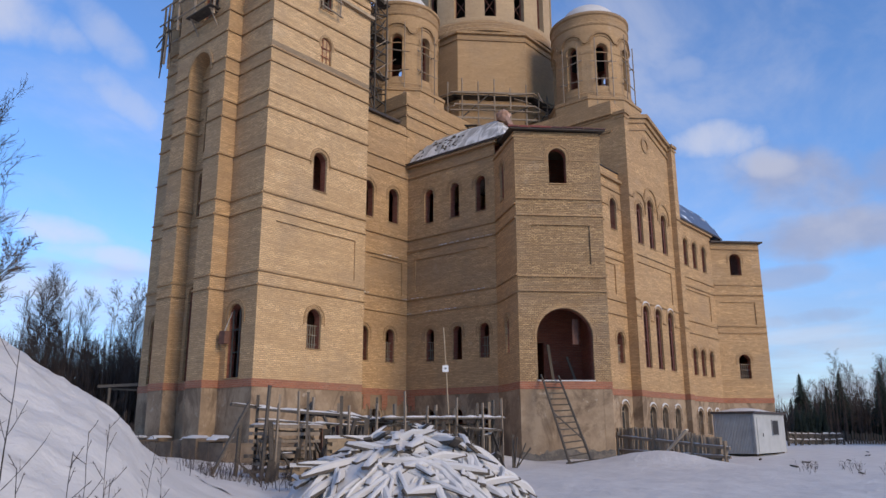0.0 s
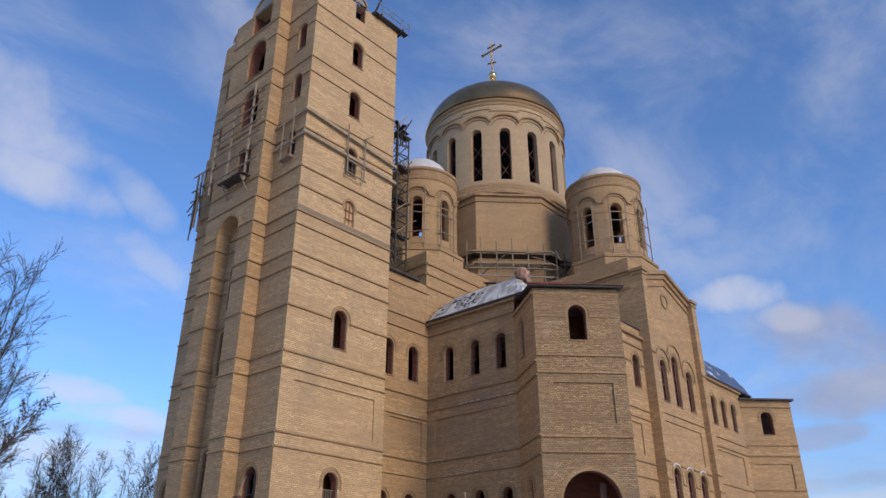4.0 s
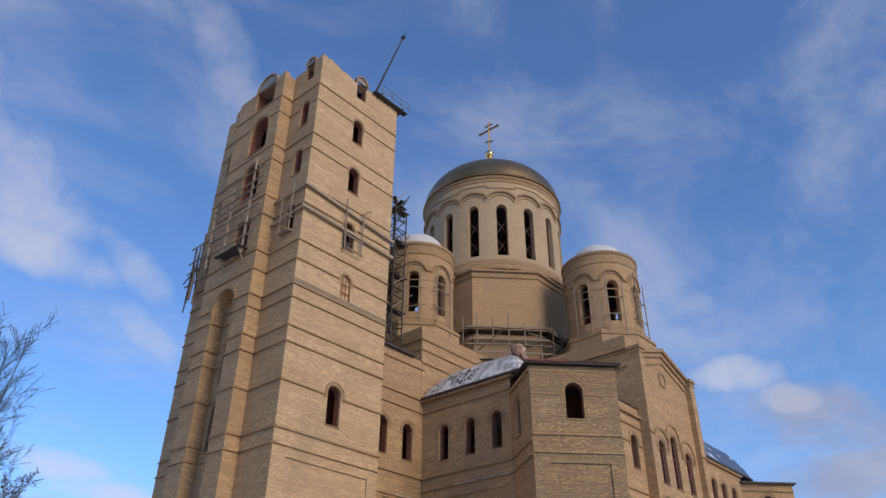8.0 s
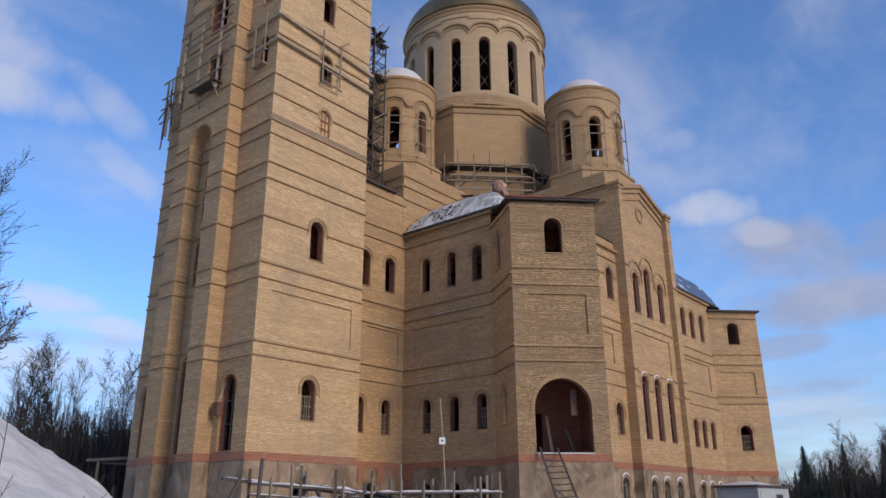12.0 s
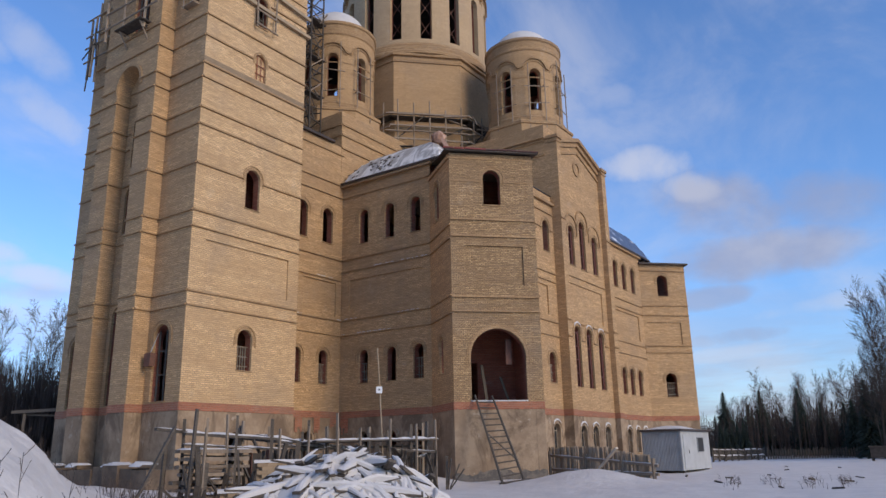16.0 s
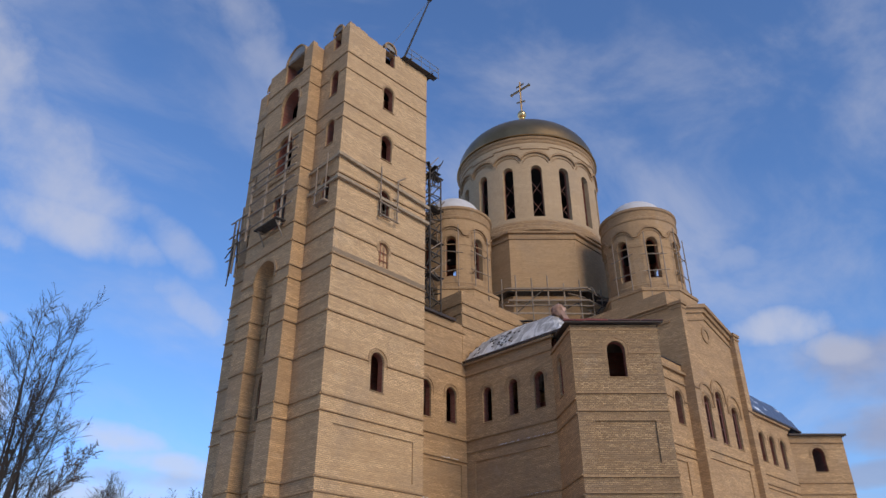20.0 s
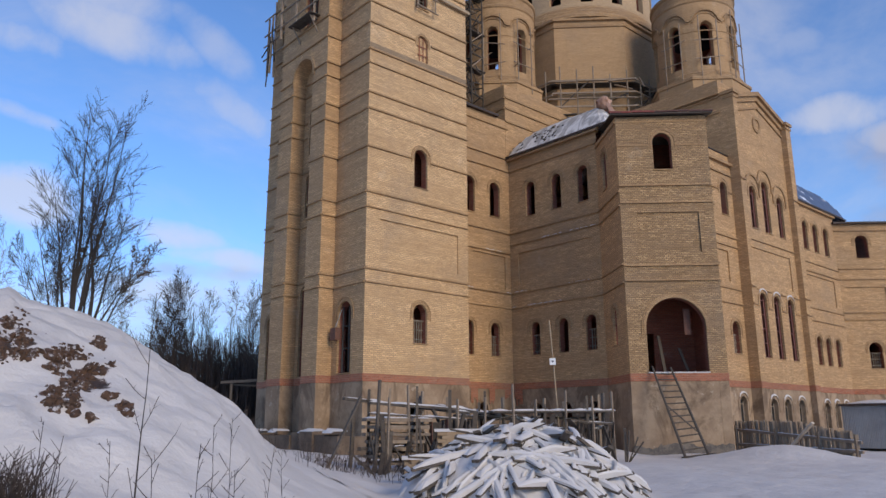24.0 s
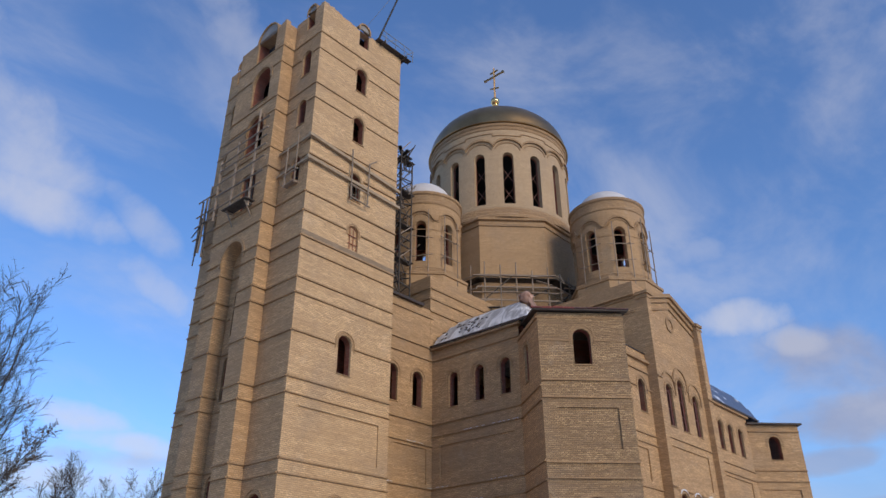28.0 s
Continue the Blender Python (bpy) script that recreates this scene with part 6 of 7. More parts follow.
for k in range(16):
    t = rng.uniform(0.0, 0.95)
    z = rng.uniform(0.4, 2.0)
    plank(tres, lift(along(t, rng.uniform(0.2, 1.6)), z), lift(along(t + rng.uniform(0.05, 0.14), rng.uniform(0.2, 1.6)), z + rng.gauss(0, 0.2)), rng.uniform(0.08, 0.2), rng.uniform(0.03, 0.08), 0.04 if k % 2 else 0)
for k in range(9):          # thin uprights nailed along the back
    t = 0.05 + 0.115 * k + rng.uniform(-.03, .03)
    p = along(t, rng.uniform(0.9, 1.7))
    part("post", Geo().beam((p.x, p.y, ground_z(p.x, p.y) - 0.1), (p.x + rng.gauss(0, 0.08), p.y, rng.uniform(2.3, 3.1)), 0.08, 0.06), M_FENCE, tres)


def brick_stack(az, d, w, dep, z1, label):
    t = thing("brick_stack", label, "brick stack", "stacks of bricks")
    c = polar(az, d)
    f = Vector((math.cos(radians(az)), math.sin(radians(az)), 0))
    r = Vector((f.y, -f.x, 0))
    n = int((z1 - c.z) / 0.1)
    cols = int(w / 0.26)
    me = Geo().box((-0.128, -0.06, 0.0), (0.128, 0.06, 0.095)).mesh("brick", [M_STACK])
    rng = random.Random(int(az))
    for j in range(n):
        for i in range(cols):
            for dd in (0, 1):
                p = c + r * ((i - cols / 2 + 0.5) * 0.262 + (0.13 if j % 2 else 0)) + f * (dd * dep) + Vector((0, 0, j * 0.1))
                b = part("brick", me, [], t)
                b.matrix_basis = pose(p.x, p.y, p.z, 0, 0, az - 90 + rng.uniform(-2, 2))
    core = Geo().box((-w / 2 + 0.04, 0.07, 0), (w / 2 - 0.04, dep - 0.07, n * 0.1 - 0.01), Matrix.LocRotScale(c, Euler((0, 0, radians(az - 90))), None))
    part("stack_core", core, M_STACK, t)
    cap = Geo().box((-w / 2 - 0.03, -0.08, n * 0.1 + 0.002), (w / 2 + 0.08, dep + 0.06, n * 0.1 + 0.08), Matrix.LocRotScale(c, Euler((0, 0, radians(az - 90))), None))
    part("snow_cap", cap, M_SNOW, t)


brick_stack(46.6, 21.5, 1.7, 0.5, 1.42, "stack of pale yellow bricks under snow")
brick_stack(50.3, 20.0, 0.7, 0.45, 0.75, "low stack of pale yellow bricks under snow")

# ---- sign on a rod ----
sg = thing("sign", "small white sign on a thin rod", "sign")
c = polar(39.9, 31.0, 4.08)
part("rod", Geo().tube(polar(40.05, 31.0, 5.8), polar(39.85, 31.0, 4.1), 0.028, n=6), M_TIMBER, sg)
part("rod", Geo().tube(polar(39.85, 31.02, 4.1), polar(39.6, 31.0, 1.4), 0.028, n=6), M_TIMBER, sg)
fx = Vector((math.sin(radians(39.9)), -math.cos(radians(39.9)), 0))
fy = Vector((math.cos(radians(39.9)), math.sin(radians(39.9)), 0))
m = Matrix((fx, fy, Vector((0, 0, 1)))).transposed().to_4x4()
m.translation = c - fy * 0.06
part("board", Geo().box((-0.125, -0.02, -0.135), (0.125, 0.0, 0.135), m), M_WHITE, sg)
part("print_bar", Geo().box((-0.04, -0.026, -0.03), (0.04, -0.021, 0.045), m), M_SIGNBAR, sg)

# ---- heap of old boards ----
heap = thing("board_heap", "heap of old boards buried under fresh snow", "timber heap")
HC = polar(42.3, 17.3)


def heap_z(x, y):
    dx, dy = x - HC.x, y - HC.y
    f = Vector((math.cos(radians(42.3)), math.sin(radians(42.3))))
    a, b = dx * f.x + dy * f.y, dx * f.y - dy * f.x
    r = math.hypot(a / 2.3, (b + 0.1) / 2.75)
    return ground_z(x, y) + 1.32 * max(0.0, 1 - r ** 1.7) + 0.1 * noise.noise((x * 1.3, y * 1.3, 2))


g = Geo()
N = 40
for i in range(N):
    for j in range(N):
        q = []
        for di, dj in ((0, 0), (1, 0), (1, 1), (0, 1)):
            x, y = HC.x - 3.4 + 6.8 * (i + di) / N, HC.y - 3.4 + 6.8 * (j + dj) / N
            q.append((x, y, heap_z(x, y) + (0.12 + 0.16 * noise.noise((x * 2.1, y * 2.1, 8)) if heap_z(x, y) - ground_z(x, y) > 0.15 else 0.01)))
        g.face(q)
part("snow_core", g, M_SNOW, heap, "snow lying through the heap", True)
rng = random.Random(33)
protos = []
for k in range(10):
    L, Wd, T = rng.uniform(0.6, 2.5), rng.uniform(0.07, 0.17), rng.uniform(0.025, 0.07)
    g = Geo().box((-L / 2, -Wd / 2, 0), (L / 2, Wd / 2, T))
    n, h = 8, rng.uniform(0.06, 0.17)
    rows = []
    for i in range(n + 1):
        x = -L / 2 + L * (0.02 + 0.96 * i / n)
        e = min(1.0, 4 * min(i, n - i) / n) ** 0.5
        hh = h * e * rng.uniform(0.75, 1.15)
        rows.append([(x, -Wd * 0.5, T + 0.002), (x, -Wd * 0.38, T + hh * 0.8 + 0.003), (x, Wd * 0.05, T + hh + 0.003), (x, Wd * 0.4, T + hh * 0.75 + 0.003), (x, Wd * 0.5, T + 0.002)])
    for a, b in zip(rows, rows[1:]):
        for j in range(4):
            g.face((a[j], b[j], b[j + 1], a[j + 1]), 1)
    protos.append(g.mesh("board", [M_WOOD, M_SNOW]))
count = 0
while count < 300:
    x, y = HC.x + rng.uniform(-3, 3), HC.y + rng.uniform(-3, 3)
    z = heap_z(x, y)
    if z - ground_z(x, y) < 0.2 + 0.12 * rng.random():
        continue
    e = 0.15
    nx, ny = (heap_z(x + e, y) - heap_z(x - e, y)) / (2 * e), (heap_z(x, y + e) - heap_z(x, y - e)) / (2 * e)
    turn = rng.gauss(0, 50) + rng.choice((10, 60, 120))
    d = Vector((math.cos(radians(turn)), math.sin(radians(turn)), 0))
    d.z = (nx * d.x + ny * d.y) * 0.8 + rng.gauss(0, 0.16)
    d.normalize()
    up = Vector((-nx, -ny, 1.3)).normalized()
    s = up.cross(d).normalized()
    m = Matrix((d, s, d.cross(s))).transposed().to_4x4()
    m.translation = (x, y, z - 0.03 + rng.uniform(-0.08, 0.14))
    ob = part("board", rng.choice(protos), [], heap)
    ob.matrix_basis = m
    count += 1

# ---- plank fence and heap of snow ----
fence = thing("plank_fence", "weathered upright plank fence sagging into the snow", "fence")
F0, F1 = Vector((38.7, 19.9, 0)), Vector((35.7, 12.9, 0))
rng = random.Random(8)
n = 46
dirn = (F1 - F0).normalized()
for i in range(n):
    t = i / n
    p = F0.lerp(F1, t)
    top = 1.72 - 0.5 * smooth(0.45, 1.0, t) + rng.uniform(-0.05, 0.04)
    b = Geo().beam((p.x, p.y, -0.2), (p.x + rng.uniform(-.03, .03), p.y + rng.uniform(-.03, .03), top), rng.uniform(0.14, 0.165), 0.03)
    part("fence_board", b, M_FENCE, fence)
nrm = Vector((dirn.y, -dirn.x, 0))
nrm = nrm if nrm.x < 0 else -nrm
for z0, z1 in ((1.25, 0.75), (0.5, 0.35)):
    plank(fence, lift(F0 + nrm * 0.06, z0), lift(F1 + nrm * 0.06 + dirn * 0.4, z1), 0.1, 0.12, 0.03, M_FENCE)
for t in (0.02, 0.4, 0.75, 1.02):
    p = F0.lerp(F1, t) + nrm * 0.1
    part("post", Geo().beam((p.x, p.y, -0.2), (p.x, p.y, 1.5 - 0.4 * t), 0.14, 0.14), M_FENCE, fence)
part("brace", Geo().beam(lift(F0.lerp(F1, 0.52) + nrm * 0.5, 0.2), lift(F0.lerp(F1, 0.74) + nrm * 0.3, 1.6), 0.2, 0.09), M_WHITEWOOD, fence, "pale board leaning on the fence")

# ---- site cabin ----
cab = thing("site_cabin", "grey corrugated steel site cabin with snow on its roof", "cabin")
CX, CY, CL, CW, CH = 46.7, 15.0, 6.1, 2.36, 2.45
cz = 0.18
# light and shade on the cabin walls are put into their colours
g = Geo()
nr = 26
for i in range(nr):
    y0, y1 = CY + CW * i / nr, CY + CW * (i + 1) / nr
    ym = (y0 + y1) / 2
    for ya, yb, xa, xb in ((y0, ym, CX, CX - 0.025), (ym, y1, CX - 0.025, CX)):
        g.face(((xb, yb, cz), (xa, ya, cz), (xa, ya, cz + CH - 0.1), (xb, yb, cz + CH - 0.1)))
part("side_panel", g, M_CABIN, cab, "ribbed grey steel wall, darker as the shaded side")
g = Geo().box((CX + 0.02, CY, cz), (CX + CL, CY + 0.06, cz + CH - 0.1)).box((CX + CL - 0.06, CY + 0.07, cz), (CX + CL, CY + CW, cz + CH - 0.1)).box((CX + 0.02, CY + CW - 0.06, cz), (CX + CL - 0.07, CY + CW, cz + CH - 0.1))
part("front_panel", g, M_CABIN_LIT, cab, "steel front, paler as the sunlit side")
part("corner_post", Geo().box((CX - 0.05, CY - 0.05, cz), (CX + 0.07, CY + 0.07, cz + CH)), M_CABIN, cab)
part("corner_post", Geo().box((CX - 0.05, CY + CW - 0.06, cz), (CX + 0.07, CY + CW + 0.05, cz + CH)), M_CABIN, cab)
part("roof", Geo().box((CX - 0.15, CY - 0.15, cz + CH - 0.09), (CX + CL + 0.15, CY + CW + 0.15, cz + CH + 0.04)), M_ROOFDARK, cab, "flat roof with a dark edge")
part("window", Geo().box((CX + 3.4, CY - 0.03, cz + 1.1), (CX + 4.6, CY - 0.004, cz + 1.95)), M_DARK, cab, "dark cabin window")
wf = Geo()
for a, b in (((CX + 3.35, cz + 1.05), (CX + 4.65, cz + 1.1)), ((CX + 3.35, cz + 1.95), (CX + 4.65, cz + 2.0)), ((CX + 3.35, cz + 1.1), (CX + 3.4, cz + 1.95)), ((CX + 4.6, cz + 1.1), (CX + 4.65, cz + 1.95))):
    wf.box((a[0], CY - 0.05, a[1]), (b[0], CY - 0.003, b[1]))
part("window_frame", wf, M_CABIN, cab)
dr = part("door", Geo().box((CX + 0.5, CY - 0.04, cz + 0.1), (CX + 1.5, CY - 0.004, cz + 2.15)), M_CABIN_LIT, cab, "steel door in the front's sunlit tone")
part("handle", Geo().tube((CX + 1.35, CY - 0.09, cz + 1.0), (CX + 1.35, CY - 0.09, cz + 1.2), 0.02), M_DARK, dr)
for x in (CX + 0.4, CX + CL - 0.6):
    part("skid", Geo().box((x, CY + 0.05, -0.3), (x + 0.25, CY + CW - 0.05, cz)), M_DARKWOOD, cab)
g = Geo()
for i in range(24):
    for j in range(10):
        q = []
        for di, dj in ((0, 0), (1, 0), (1, 1), (0, 1)):
            u, v = (i + di) / 24, (j + dj) / 10
            h = 0.2 * max(0.0, 1 - ((u - 0.35) / 0.34) ** 2) * max(0.0, 1 - ((v - 0.5) / 0.5) ** 2) + 0.05 * min(1, 6 * min(u, 1 - u, v, 1 - v))
            q.append((CX + CL * u, CY + CW * v, cz + CH + 0.043 + h))
        g.face(q)
part("snow_cap", g, M_SNOW, cab, "", True)


# ---- small things by the tower ----
box = thing("rusty_box", "rusty sheet box hung in a tower window", "box")
part("box_body", Geo().box((TX0 - 0.35, 33.0, 5.95), (TX0 - 0.02, 33.5, 6.6)), M_RUST, box)
part("bracket", Geo().tube((TX0 - 0.2, 33.25, 6.6), (TX0 + 0.1, 33.1, 7.6), 0.02, n=5), M_STEEL, box)
outr = thing("outrigger_beam", "timber beam sticking out past the tower corner", "beam")
part("beam", Geo().beam((TX0 + 0.6, 41.6, 4.28), (TX0 - 0.9, 45.0, 4.2), 0.2, 0.16), M_WOOD, outr)
part("beam", Geo().beam((TX0 + 0.8, 41.9, 3.9), (TX0 - 0.4, 44.4, 4.05), 0.12, 0.1), M_WOOD, outr)
part("prop", Geo().beam((TX0 - 0.6, 44.2, 0.0), (TX0 - 0.6, 44.2, 4.1), 0.14, 0.14), M_WOOD, outr)
lump = thing("wall_patch", "bare red brick patches on the plinth beside a wall corner", "wall patch")
rng = random.Random(87)


def ragged(face, u0, u1, z0, z1):
    """A patch of bare brick with a toothed lower edge."""
    g = Geo()
    n = max(3, round((u1 - u0) / 0.13))
    for i in range(n):
        a, b = u0 + (u1 - u0) * i / n, u0 + (u1 - u0) * (i + 1) / n
        zb = z0 + 0.1 * round(10 * (z1 - z0) * 0.55 * rng.random())
        g.face((face(a, zb, -0.04), face(b, zb, -0.04), face(b, z1, -0.04), face(a, z1, -0.04)))
    return g


for f, u0, u1, z0, z1 in ((nave, 1.5, 2.1, 2.75, 3.71), (nave, 3.1, 3.6, 2.6, 3.71), (nave, 4.5, 5.3, 3.1, 3.71), (ww, 0.1, 0.8, 2.7, 3.71)):
    part("patch", ragged(f, u0, u1, z0, z1), M_REDBAND, lump)


# ---- trees ----
def limb(g, p, d, length, r, depth, rng, cfg, slot=0):
    """A bent, tapering limb with smaller ones along it."""
    steps = cfg["steps"] if depth == 0 else (4, 2, 1, 1)[min(depth, 4) - 1]
    sides = (7, 4, 3, 3, 3)[min(depth, 4)]
    kids = cfg["kids"][depth] if depth < len(cfg["kids"]) else 0
    at = [(p, d, r)]
    ring_of = lambda c, way_d, rad: [c + (way_d.to_track_quat("Z", "Y") @ Vector((math.cos(6.28319 * j / sides), math.sin(6.28319 * j / sides), 0))) * rad for j in range(sides)]
    last = ring_of(p, d, r)
    if depth == len(cfg["kids"]):         # the last twigs run out to a point
        tip = p + (d + Vector((rng.gauss(0, 1), rng.gauss(0, 1), rng.gauss(0, 1))) * cfg["wander"]) * length
        for j in range(sides):
            g.face((last[j], last[(j + 1) % sides], tip), 1)
        return
    for i in range(steps):
        nd = (d + Vector((rng.gauss(0, 1), rng.gauss(0, 1), rng.gauss(0, 0.6))) * cfg["wander"] + Vector((0, 0, cfg["rise"][min(depth, len(cfg["rise"]) - 1)]))).normalized()
        q = p + nd * (length / steps)
        nr = max(cfg["thin"], at[0][2] * (1 - 0.95 * ((i + 1) / steps) ** 0.75))
        ring = ring_of(q, nd, nr)
        for j in range(sides):
            k2 = (j + 1) % sides
            g.face((last[j], last[k2], ring[k2], ring[j]), 1 if depth >= cfg["twig_from"] else slot)
        last = ring
        p, d, r = q, nd, nr
        at.append((p, d, r))
    for k in range(kids):
        t = cfg["bare"] + (1 - cfg["bare"]) * (k + rng.random()) / kids if depth == 0 else 0.2 + 0.8 * (k + rng.random()) / kids
        x = t * steps
        i = min(steps - 1, int(x))
        b = at[i][0].lerp(at[i + 1][0], x - i)
        bd, br = at[i + 1][1], at[i + 1][2]
        turn = rng.random() * 2 * math.pi
        ref = Vector((math.cos(turn), math.sin(turn), 0.0))
        out = (ref - bd * ref.dot(bd)).normalized()
        ang = radians(rng.uniform(*cfg["angle"]))
        nd = bd * math.cos(ang) + out * math.sin(ang)
        ln = length * cfg["ratio"][min(depth, 2)] * rng.uniform(0.6, 1.15) * (1.15 - 0.6 * t if depth == 0 else 1.05 - 0.4 * t)
        limb(g, b, nd, ln, max(cfg["thin"], br * cfg["slim"]), depth + 1, rng, cfg, slot)


def make_tree(name, label, seed, height, cfg, mats, group):
    t = thing(name, label, "tree", group)
    rng = random.Random(seed)
    g = Geo()
    limb(g, Vector((0, 0, -0.4)), Vector((rng.uniform(-.05, .05), rng.uniform(-.05, .05), 1)), height, cfg["girth"] * height, 0, rng, cfg)
    trunk, crown_g = Geo(), Geo()
    for f, s, u in zip(g.f, g.s, g.uv):
        (crown_g if s else trunk).face([g.v[i] for i in f], 0)
    part("trunk", trunk, mats[0], t, "", True)
    part("crown", crown_g, mats[1], t, "bare branches and twigs")
    return t


ASPEN = dict(steps=8, kids=(34, 9, 4), wander=0.05, rise=(0.02, 0.07, 0.03), thin=0.011, twig_from=1, bare=0.25, angle=(22, 44), ratio=(0.24, 0.55, 0.75), girth=0.0078, slim=0.26)
BIRCH = dict(steps=9, kids=(34, 10, 5), wander=0.06, rise=(0.02, 0.04, -0.2), thin=0.011, twig_from=1, bare=0.32, angle=(24, 50), ratio=(0.2, 0.42, 0.55), girth=0.0072, slim=0.26)
HERO = dict(steps=9, kids=(18, 9, 4), wander=0.055, rise=(0.03, 0.06, 0.03), thin=0.0035, twig_from=1, bare=0.12, angle=(20, 44), ratio=(0.34, 0.5, 0.62), girth=0.009, slim=0.32)
SAPLING = dict(steps=6, kids=(8, 2), wander=0.04, rise=(0.02, 0.08), thin=0.0028, twig_from=1, bare=0.25, angle=(35, 60), ratio=(0.22, 0.4, 0.4), girth=0.0055, slim=0.6)

# the many-stemmed shrub on the bank
hb = polar(75.1, 16.3)
shrub = thing("shrub", "many-stemmed bare shrub with a few dry leaves on the bank", "shrub")
rng = random.Random(44)
tips = []
rightward = Vector((math.sin(radians(74)), -math.cos(radians(74)), 0))
# lean to the side, lean away, height, girth
for k, (at, sd, aw, ht, gr) in enumerate(((0.0, 0.14, 0.05, 4.6, 0.056), (0.06, 0.24, -0.08, 4.35, 0.05), (-0.03, 0.0, 0.1, 4.2, 0.048), (0.3, 0.3, 0.1, 3.3, 0.05), (0.34, 0.5, -0.1, 2.7, 0.036),
                                          (-0.1, -0.16, 0.0, 3.1, 0.036), (0.1, 0.05, -0.2, 3.4, 0.036), (0.42, 0.7, 0.1, 2.0, 0.026), (-0.2, -0.25, -0.1, 1.9, 0.022), (0.2, 0.3, 0.3, 2.8, 0.03), (-0.35, -0.45, 0.1, 2.2, 0.026), (-0.5, -0.6, -0.1, 1.7, 0.02), (0.55, 0.95, 0.0, 1.9, 0.022), (0.0, -0.08, -0.1, 3.8, 0.042))):
    g = Geo()
    d = (rightward * (0.5 * sd - 0.02) + Vector((0.27, 0.96, 0)) * aw + Vector((0, 0, 1))).normalized()
    limb(g, hb + rightward * at + Vector((0, rng.uniform(-.1, .1), -0.25)), d, ht, gr, 0, rng, HERO)
    part("stem", g, [M_BARK, M_BARK], shrub)
    tips.extend(g.v[i[0]] for i, s in zip(g.f, g.s) if s)
g = Geo()
low = [p for p in tips if (Vector(p) - hb).dot(rightward) > 0.9 and p[2] < hb.z + 2.3]
for k in range(260):
    if not low:
        break
    p = Vector(rng.choice(low))
    u = Vector((rng.gauss(0, 1), rng.gauss(0, 1), rng.gauss(0, 1))).normalized() * 0.035
    v = Vector((rng.gauss(0, 1), rng.gauss(0, 1), rng.gauss(0, 1))).normalized() * 0.025
    g.face((p, p + u + v * 0.6, p + u * 2, p + u - v * 0.6))
part("dry_leaves", g, M_DRYLEAF, shrub, "shrivelled brown leaves")


def scatter(protos, spots, rng):
    for az, d, s in spots:
        p = polar(az, d)
        m = Matrix.LocRotScale(p, Euler((0, 0, rng.uniform(0, 6.28))), Vector((1, 1, 1)))
        o = copy_thing(rng.choice(protos), m)
        o.scale = (s * rng.uniform(0.85, 1.1), s * rng.uniform(0.85, 1.1), s)


rng = random.Random(52)
aspens = [make_tree("bare_tree", "tall bare leafless tree at the wood's edge", 60 + k, 15.0, ASPEN, (M_BARK, M_TWIG), "trees of the wood") for k in range(4)]
birches = [make_tree("birch", "bare birch with a pale trunk", 80 + k, 16.0, BIRCH, (M_BIRCH, M_FROST), "birches of the wood") for k in range(3)]
spots = [(az + rng.uniform(-.3, .3), rng.uniform(74, 100), rng.uniform(0.5, 0.76)) for az in (*np.arange(59.3, 71, 0.33), *np.arange(71, 84, 0.8))]
spots += [(67.5, 79, 0.98), (68.0, 77, 1.02), (68.5, 81, 0.95), (66.8, 76, 0.9), (69.4, 84, 0.86), (62.9, 84, 0.85)]
scatter(aspens, spots, rng)
scatter(birches, [(az, rng.uniform(74, 80), rng.uniform(0.9, 1.04)) for az in (64.3, 64.8, 62.2)], rng)
scatter(birches, [(80.7, 60.0, 0.9), (82.6, 57.0, 0.85), (79.4, 66.0, 0.8)], rng)
scatter(aspens, [(az + rng.uniform(-.3, .3), rng.uniform(118, 150), rng.uniform(0.62, 0.85) * (0.72 if az > 12.4 else 1.0)) for az in np.arange(5.5, 14.9, 0.42)], rng)
scatter(birches, [(az + rng.uniform(-.2, .2), rng.uniform(116, 140), rng.uniform(0.6, 0.85) * (0.72 if az > 12.2 else 1.0)) for az in np.arange(5.8, 13.8, 0.55)], rng)
scatter(aspens, [(az + rng.uniform(-.2, .2), rng.uniform(84, 98), rng.uniform(0.66, 0.9)) for az in np.arange(-6, 5.4, 0.33)], rng)
TALL = dict(ASPEN, kids=(44, 12, 6), ratio=(0.25, 0.5, 0.65), angle=(22, 46))
big = make_tree("tall_tree", "tall frosted bare tree standing out of the wood", 70, 16.2, TALL, (M_BARK, M_TWIG), "tall trees at the field")
big.matrix_basis = Matrix.Translation(polar(5.0, 86.0))
copy_thing(big, Matrix.Translation(polar(3.4, 84.0)) @ pose(0, 0, 0, 0, 0, 130))
copy_thing(big, Matrix.Translation(polar(1.2, 88.0)) @ pose(0, 0, 0, 0, 0, 250))
for k, t in enumerate(aspens + birches):      # the first of each kind stand in the wood too
    t.matrix_basis = Matrix.Translation(polar(60.5 + 3.1 * k, 84.0))


